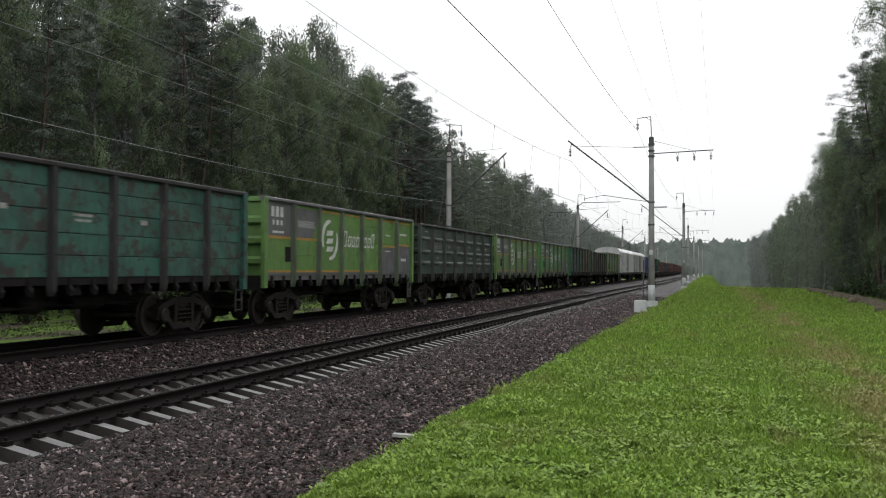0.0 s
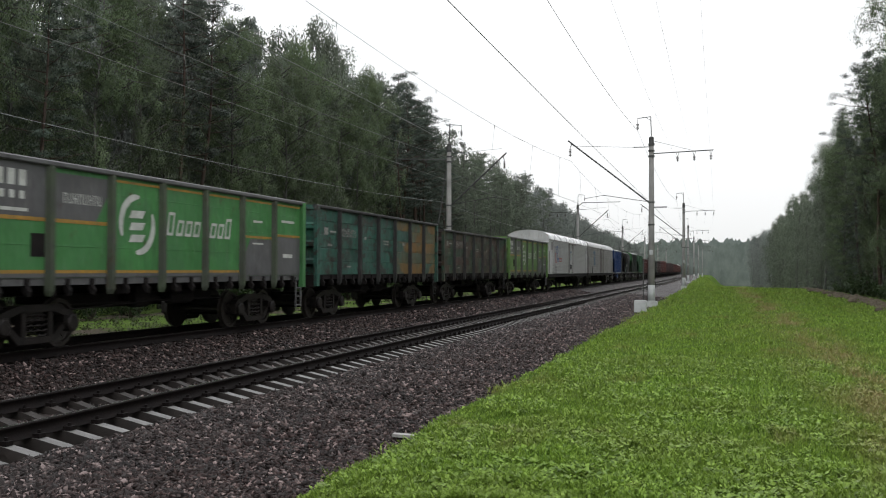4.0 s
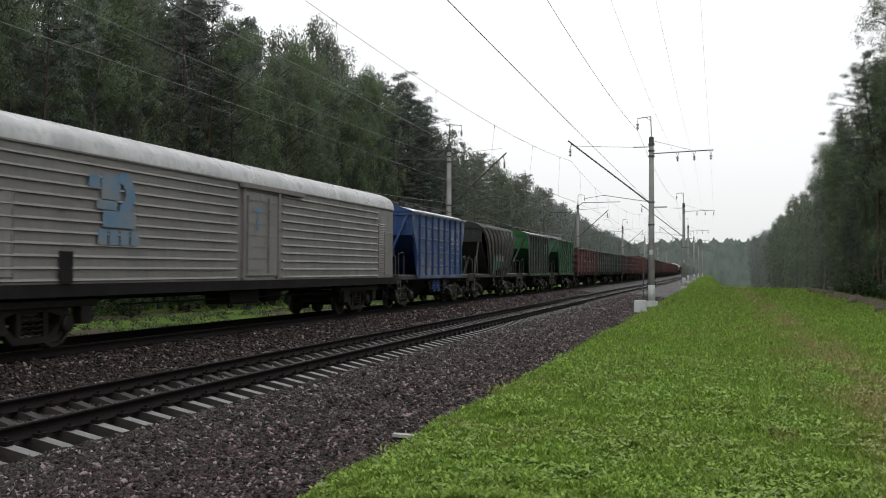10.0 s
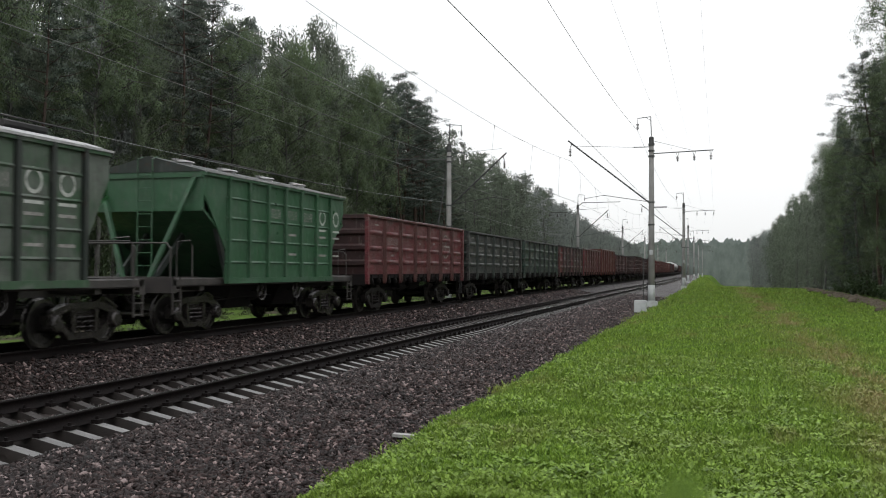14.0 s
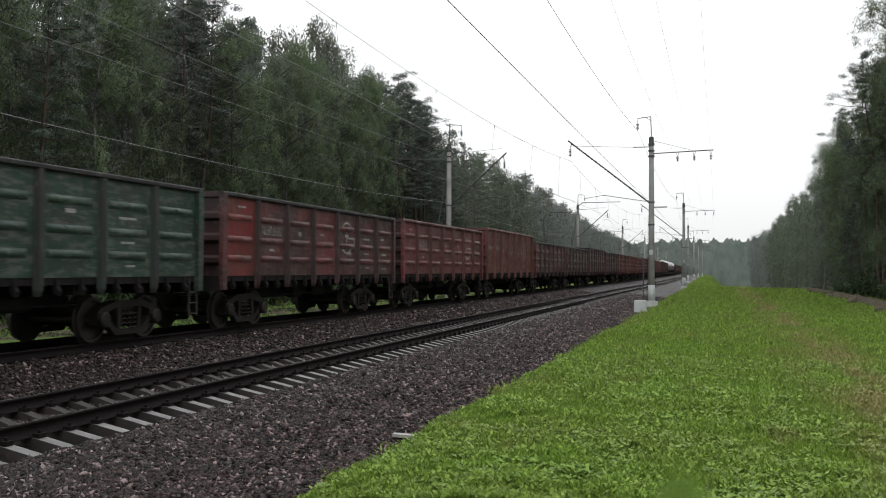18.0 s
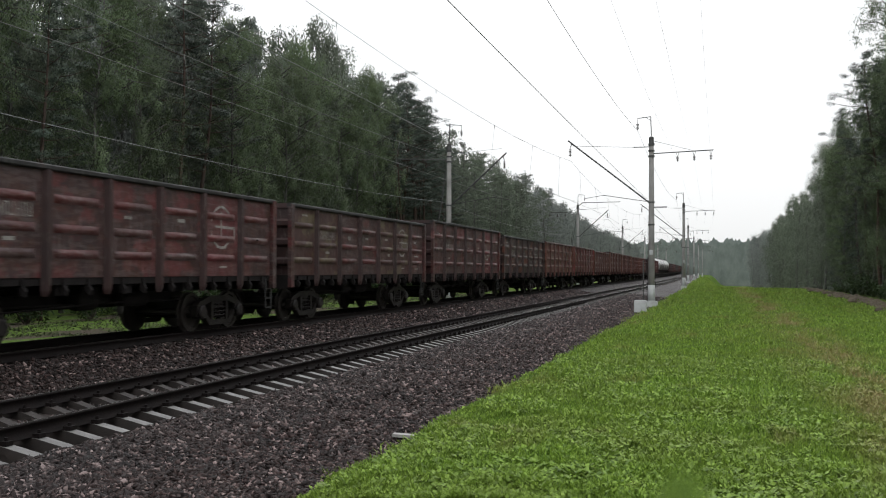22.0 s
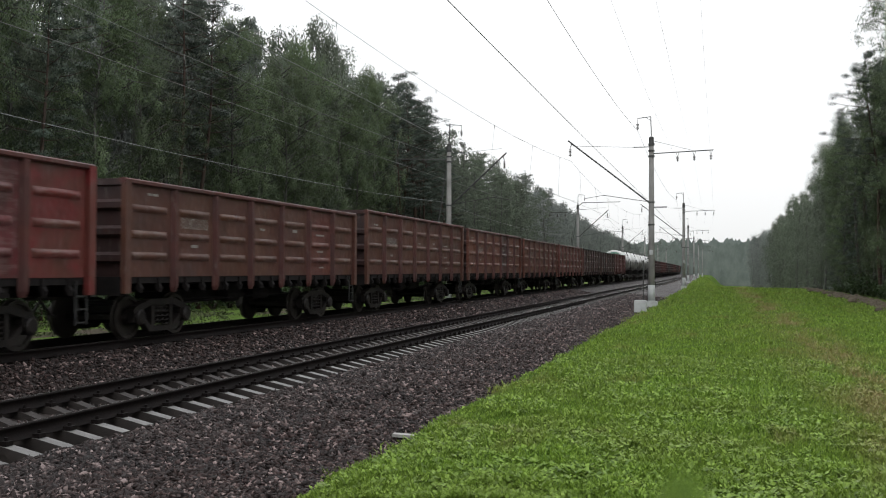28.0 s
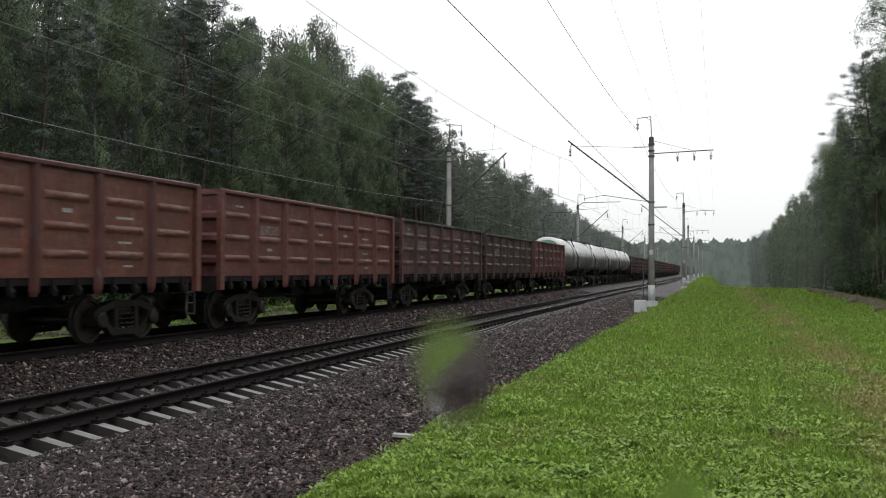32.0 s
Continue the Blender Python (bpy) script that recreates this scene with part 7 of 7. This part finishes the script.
# ---- grass and stones ----
def grass_blades():
    rng = np.random.default_rng(3)
    n = 450000
    d = 9.0 + 300 * rng.random(n) ** 3.45
    ang = np.radians(-26 + 36 * rng.random(n))
    x, y = d * np.sin(ang), d * np.cos(ang)
    edge = -3.84 + 0.18 * np.sin(y * 1.7) + 0.12 * np.sin(y * 4.1 + 1) + rng.normal(0, 0.12, n)
    keep = (x > edge - 1.3 * np.clip((y - 130) / 60, 0, 1)) & (x < 12.5)
    x, y, d = x[keep], y[keep], d[keep]
    z = np.array([ground_z(p, q) for p, q in zip(x, y)])
    n = len(x)
    clump = np.array([noise.noise((p * 1.1, q * 1.1, 7.0)) + 0.6 * noise.noise((p * 3.3, q * 3.3, 8.0)) for p, q in zip(x, y)])
    broad = rng.random(n) < (0.10 + 0.22 * (clump > 0.1)) * np.where(d < 25, 1, 0.4)          # clover and dandelion leaves among the blades
    h = (0.05 + 0.06 * rng.random(n)) * np.maximum(0.35, 1.1 + 1.0 * clump) * (1 + d / 150)
    w = np.where(broad, (0.009 + 0.009 * rng.random(n)) * (1 + d / 45), (0.0035 + 0.004 * rng.random(n)) * (1 + d / 22))
    t = rng.random(n) * 6.283
    lean = rng.normal(0, 0.42, (n, 2)) * h[:, None]
    base = np.stack([x, y, z - 0.01], 1)
    side = np.stack([np.cos(t) * w, np.sin(t) * w, np.zeros(n)], 1)
    mid = base + np.concatenate([lean * 0.4, (h * 0.6)[:, None]], 1)
    tip = base + np.concatenate([lean, h[:, None]], 1)
    # a broad leaf lies nearly flat on top
    flat = broad[:, None]
    along = np.stack([-np.sin(t) * w * 1.25, np.cos(t) * w * 1.25, rng.normal(0, 0.8, n) * w], 1)
    side = np.where(flat, side + np.stack([np.zeros(n), np.zeros(n), rng.normal(0, 0.8, n) * w], 1), side)
    top = base + np.concatenate([lean * 0.5, (h * 0.85)[:, None]], 1)
    base = np.where(flat, top - along, base)
    mid = np.where(flat, top, mid)
    tip = np.where(flat, top + along, tip)
    v = np.stack([base, mid - side, tip, mid + side], 1).reshape(-1, 3)
    # rosettes of larger leaves near at hand
    k = 9000
    dr = 9.0 + 16 * rng.random(k) ** 1.5
    ar = np.radians(-26 + 36 * rng.random(k))
    px, py = dr * np.sin(ar), dr * np.cos(ar)
    ok = np.array([(p > -3.9 and noise.noise((p * 0.7, q * 0.7, 3.0)) > -0.05) for p, q in zip(px, py)])
    px, py = px[ok], py[ok]
    pz = np.array([ground_z(p, q) for p, q in zip(px, py)]) + 0.05 + 0.03 * rng.random(len(px))
    big_ = 1.0
    rows = []
    for j in range(6):
        a = rng.random(len(px)) * 6.283
        ln = (0.028 + 0.034 * rng.random(len(px))) * big_
        wd = ln * (0.3 + 0.2 * rng.random(len(px)))
        el = 0.15 + 0.5 * rng.random(len(px))
        c0 = np.stack([px + rng.normal(0, 0.02, len(px)) * big_, py + rng.normal(0, 0.02, len(px)) * big_, pz], 1)
        al = np.stack([np.cos(a) * ln, np.sin(a) * ln, el * ln], 1)
        sd = np.stack([-np.sin(a) * wd, np.cos(a) * wd, rng.normal(0, 0.25, len(px)) * wd], 1)
        rows.append(np.stack([c0, c0 + al * 0.6 - sd, c0 + al * 1.25, c0 + al * 0.6 + sd], 1).reshape(-1, 3))
    v = np.concatenate([v] + rows)
    n = len(v) // 4
    m, nt, b = mat("grass_blades", 0.45, 0, 0.25)
    geo = nt.nodes.new("ShaderNodeNewGeometry")
    big = noise_fac(nt, 0.3, detail=4, lo=0.35, hi=0.65)
    c = mixc(nt, geo.outputs["Random Per Island"], (0.062, 0.12, 0.013), (0.275, 0.425, 0.067))
    c = mixc(nt, scaled(nt, big, 0.45), c, (0.15, 0.18, 0.04))
    dry = noise_fac(nt, 0.45, detail=6, lo=0.56, hi=0.68, stretch=(1, 0.45, 1))
    c = mixc(nt, scaled(nt, dry, 0.65), c, (0.20, 0.165, 0.07))
    # dry trodden strip of an old path along the meadow
    co = nt.nodes.new("ShaderNodeTexCoord")
    sep = nt.nodes.new("ShaderNodeSeparateXYZ")
    nt.links.new(co.outputs["Object"], sep.inputs[0])
    off = nt.nodes.new("ShaderNodeMath")
    off.operation = "SUBTRACT"
    nt.links.new(sep.outputs["X"], off.inputs[0])
    off.inputs[1].default_value = 2.9
    ab = nt.nodes.new("ShaderNodeMath")
    ab.operation = "ABSOLUTE"
    nt.links.new(off.outputs[0], ab.inputs[0])
    band = nt.nodes.new("ShaderNodeMapRange")
    band.inputs["From Min"].default_value, band.inputs["From Max"].default_value = 1.6, 0.2
    nt.links.new(ab.outputs[0], band.inputs["Value"])
    gap = noise_fac(nt, 0.8, detail=6, lo=0.42, hi=0.62, stretch=(1, 0.3, 1))
    both = nt.nodes.new("ShaderNodeMath")
    both.operation = "MULTIPLY"
    nt.links.new(gap, both.inputs[0])
    nt.links.new(band.outputs[0], both.inputs[1])
    c = mixc(nt, both.outputs[0], c, (0.27, 0.21, 0.10))
    nt.links.new(c, b.inputs["Base Color"])
    tr = nt.nodes.new("ShaderNodeBsdfTranslucent")
    nt.links.new(c, tr.inputs["Color"])
    mx = nt.nodes.new("ShaderNodeMixShader")
    mx.inputs[0].default_value = 0.3
    nt.links.new(b.outputs[0], mx.inputs[1])
    nt.links.new(tr.outputs[0], mx.inputs[2])
    nt.links.new(mx.outputs[0], nt.nodes["Material Output"].inputs["Surface"])
    tagged(new("grass", raw_mesh("grass", v, np.arange(4 * n).reshape(-1, 4), m)), "short mown grass and clover, wet from rain", "grass", kind="stuff")


def weeds():
    """Low weeds on the trodden soil between the line and the left wood."""
    rng = np.random.default_rng(8)
    n = 4200
    x, y = -27.5 + 11 * rng.random(n), 18 + 80 * rng.random(n) ** 1.5
    ok = np.array([noise.noise((p * 0.5, q * 0.5, 6.0)) > -0.1 for p, q in zip(x, y)])
    c = np.array([(p, q, ground_z(p, q) + 0.05) for p, q in zip(x[ok], y[ok])])
    v, f, nrm = leaf_cloud(rng, c, np.full(len(c), 0.22), 7, 0.13, -0.3, 0.5)
    tagged(new("weeds", foliage_mesh("weeds", v, f, nrm, leafmat("weed_leaves", (0.06, 0.085, 0.03), (0.085, 0.105, 0.045), (0.05, 0.055, 0.03)))), "low weeds on trodden soil beside the line", "weeds", kind="stuff")


def stones():
    rng = np.random.default_rng(4)
    chip = np.array([(1, 0, 0), (-1, 0, 0), (0, 1, 0), (0, -1, 0), (0, 0, 1), (0, 0, -1)], float)
    fac = np.array([(0, 2, 4), (2, 1, 4), (1, 3, 4), (3, 0, 4), (2, 0, 5), (1, 2, 5), (3, 1, 5), (0, 3, 5)])
    n = 150000
    y = 7.0 + 75 * rng.random(n) ** 2.6
    pick = rng.random(n)
    x = np.where(pick < 0.66, -7.42 + 3.57 * rng.random(n), np.where(pick < 0.86, -11.9 + 2.0 * rng.random(n), np.where(pick < 0.95, -9.9 + 2.4 * rng.random(n), -15.5 + 3.6 * rng.random(n))))
    # keep the sleepers' tops clear within the near track
    ph = np.mod(y - SLEEPER_Y0 + 0.5 * SLEEPER_STEP, SLEEPER_STEP) - 0.5 * SLEEPER_STEP
    keep = ~((np.abs(x - NEAR) < 1.42) & (np.abs(ph) < 0.16)) & ~((np.abs(x - FAR) < 1.38) & (np.abs(ph) < 0.15))
    x, y = x[keep], y[keep]
    n = len(x)
    z = np.array([bed_z(p, q) for p, q in zip(x, y)])
    s = (0.015 + 0.022 * rng.random(n)) * (1 + y / 40)
    v = (np.repeat(chip[None], n, 0) + rng.normal(0, 0.22, (n, 6, 3))) * (0.65 + 0.7 * rng.random((n, 6, 1))) * (s[:, None] * (0.7 + 0.6 * rng.random((n, 3))))[:, None, :]
    v *= np.array([1.15, 0.9, 0.5])
    q = rng.normal(size=(n, 4)) * np.array([1.0, 0.26, 0.26, 1.0])      # chips lie mostly flat
    q /= np.linalg.norm(q, axis=1)[:, None]
    w, a, b, c = q.T
    rot = np.stack([np.stack([1 - 2 * (b * b + c * c), 2 * (a * b - w * c), 2 * (a * c + w * b)], -1), np.stack([2 * (a * b + w * c), 1 - 2 * (a * a + c * c), 2 * (b * c - w * a)], -1),
                    np.stack([2 * (a * c - w * b), 2 * (b * c + w * a), 1 - 2 * (a * a + b * b)], -1)], 1)
    v = np.einsum("nij,nkj->nki", rot, v)
    v += np.stack([x, y, z + s * 0.45], 1)[:, None, :]
    f = (fac[None] + 6 * np.arange(n)[:, None, None]).reshape(-1, 3)
    tagged(new("ballast_stones", raw_mesh("ballast_stones", v.reshape(-1, 3), f, M_STONE)), "sharp grey and rusty crushed stones of the ballast", "stones", kind="stuff")


grass_blades()
weeds()
stones()


# ---- the raindrop that lands before the camera near the end ----
def rain_drop():
    """A flat drop of water, thick in the middle and thinning out to a film at its rim."""
    a, b_, t, rings, n = 0.0054, 0.0074, 0.0018, 12, 32
    v, f = [(0, 0, t), (0, 0, -t)], []
    for k in range(1, rings + 1):
        r = k / rings
        for side in (1, -1):
            v += [(a * r * math.cos(2 * math.pi * i / n), b_ * r * math.sin(2 * math.pi * i / n), side * t * (1 - r * r) + side * 1e-6) for i in range(n)]
    for side in (0, 1):
        first = 2 + side * n
        for i in range(n):
            tri = (side, first + i, first + (i + 1) % n)
            f.append(tri if side == 0 else tri[::-1])
        for k in range(rings - 1):
            p, q = first + 2 * n * k, first + 2 * n * (k + 1)
            for i in range(n):
                quad = (p + i, q + i, q + (i + 1) % n, p + (i + 1) % n)
                f.append(quad if side == 0 else quad[::-1])
    last = 2 + 2 * n * (rings - 1)
    f += [(last + i, last + n + i, last + n + (i + 1) % n, last + (i + 1) % n) for i in range(n)]
    m = bpy.data.materials.new("rain_water")
    m.use_nodes = True
    nt = m.node_tree
    nt.nodes.clear()
    co = nt.nodes.new("ShaderNodeTexCoord")
    mp = nt.nodes.new("ShaderNodeMapping")
    mp.inputs["Scale"].default_value = (1 / a, 1 / b_, 0)
    nt.links.new(co.outputs["Object"], mp.inputs["Vector"])
    ln = nt.nodes.new("ShaderNodeVectorMath")
    ln.operation = "LENGTH"
    nt.links.new(mp.outputs[0], ln.inputs[0])
    rim_fade = nt.nodes.new("ShaderNodeMapRange")       # fades the rim to clear, for the soft edge of a drop out of focus
    rim_fade.interpolation_type = "SMOOTHSTEP"
    rim_fade.inputs["From Min"].default_value, rim_fade.inputs["From Max"].default_value = 1.0, 0.2
    rim_fade.inputs["To Max"].default_value = 0.82
    nt.links.new(ln.outputs["Value"], rim_fade.inputs["Value"])
    clear = nt.nodes.new("ShaderNodeBsdfTransparent")
    water = nt.nodes.new("ShaderNodeBsdfRefraction")
    water.inputs["IOR"].default_value, water.inputs["Roughness"].default_value = 1.33, 0.24
    mx = nt.nodes.new("ShaderNodeMixShader")
    nt.links.new(rim_fade.outputs[0], mx.inputs[0])
    nt.links.new(clear.outputs[0], mx.inputs[1])
    nt.links.new(water.outputs[0], mx.inputs[2])
    out = nt.nodes.new("ShaderNodeOutputMaterial")
    nt.links.new(mx.outputs[0], out.inputs["Surface"])
    me = Mesh().add(v, f).data("rain_drop", True)
    return tagged(part("rain_drop", me, m), "clear flattened raindrop that comes to rest before the camera", "raindrop")


DROP = rain_drop()
DROP_REST = CAM_POSE @ pose(0.00113, -0.0128, -0.1, 0, 0, 12)
SMALL_DROP = copy_thing(DROP, pose(0, 0, 0))
SMALL_REST = CAM_POSE @ pose(0.0252, -0.0272, -0.1, 0, 0, 0)
for drop, size in ((DROP, 1.0), (SMALL_DROP, 0.72)):
    drop.scale = (size, size, size)


# ---- sleepers and fastenings ----
def lay_sleepers():
    me, fa = shared("sleeper", sleeper_mesh), shared("rail_fastening", fastener_mesh)
    track = tagged(new("sleepers"), "row of pale concrete sleepers with steel fastenings", "sleepers", kind="structure")
    for k in range(-4, 236):
        y = SLEEPER_Y0 + k * SLEEPER_STEP
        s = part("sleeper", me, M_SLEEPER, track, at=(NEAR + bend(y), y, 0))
        if k < 90:
            part("rail_fastening", fa, M_RAIL, s)
    rest = Mesh()
    proto = sleeper_mesh()
    for ax, lift, k0, k1 in ((NEAR, 0.0, 236, 1100), (FAR, FAR_Z, -10, 1100)):
        for k in range(k0, k1):
            y = SLEEPER_Y0 + k * SLEEPER_STEP
            rest.add([(p[0] + ax + bend(y), p[1] + y, p[2] + lift) for p in proto.v], proto.f)
    tagged(part("far_sleepers", rest, M_SLEEPER_DARK), "oil-stained concrete sleepers running into the distance", "sleepers", kind="stuff")


lay_sleepers()


# ---- what moves ----
def motions():
    for t, mid in WAGONS:
        rows = []
        for s in range(0, 33, 2):
            y = mid - SPEED * s
            turn = math.degrees(math.asin(max(0.0, y - BEND_Y) / BEND_R))
            rows.append((s, pose(FAR + bend(y), y, FAR_Z, 0, 0, turn)))
        walk(t, rows)
    for i, ob in enumerate(SWAYING):
        # slow gusts move the nearest crowns a little
        x, y, z = ob.location
        turn = math.degrees(ob.rotation_euler.z)
        rows = [(s, Matrix.Translation((x, y, z)) @ pose(0, 0, 0, 0.12 * math.sin(0.9 * s + i), 0.35 * math.sin(0.32 * s - 1.9 + 0.3 * i) + 0.1 * math.sin(1.7 * s + i), 0) @ pose(0, 0, 0, 0, 0, turn)) for s in range(33)]
        walk(ob, rows)
    # two raindrops come down and stop 0.1 m off, placed to fit the camera's view
    for drop, rest, land in ((DROP, DROP_REST, 30.3), (SMALL_DROP, SMALL_REST, 12.5)):
        high = Matrix.Translation((0, 0, 6)) @ rest
        walk(drop, [(0, high), (land - 0.9, high), (land - 0.8, high), (land, rest), (land + 0.1, rest), (32, rest)])
    rate = math.degrees(SPEED / 0.475)
    first = WHEELSETS[0]
    walk(first, [(k / FPS, pose(0, 0, 0, (rate * k / FPS) % 360)) for k in range(32 * FPS + 1)])
    act, slot = first.animation_data.action, first.animation_data.action_slot
    for w in WHEELSETS[1:]:
        w.rotation_mode = "QUATERNION"
        w.animation_data_create()
        w.animation_data.action, w.animation_data.action_slot = act, slot


motions()
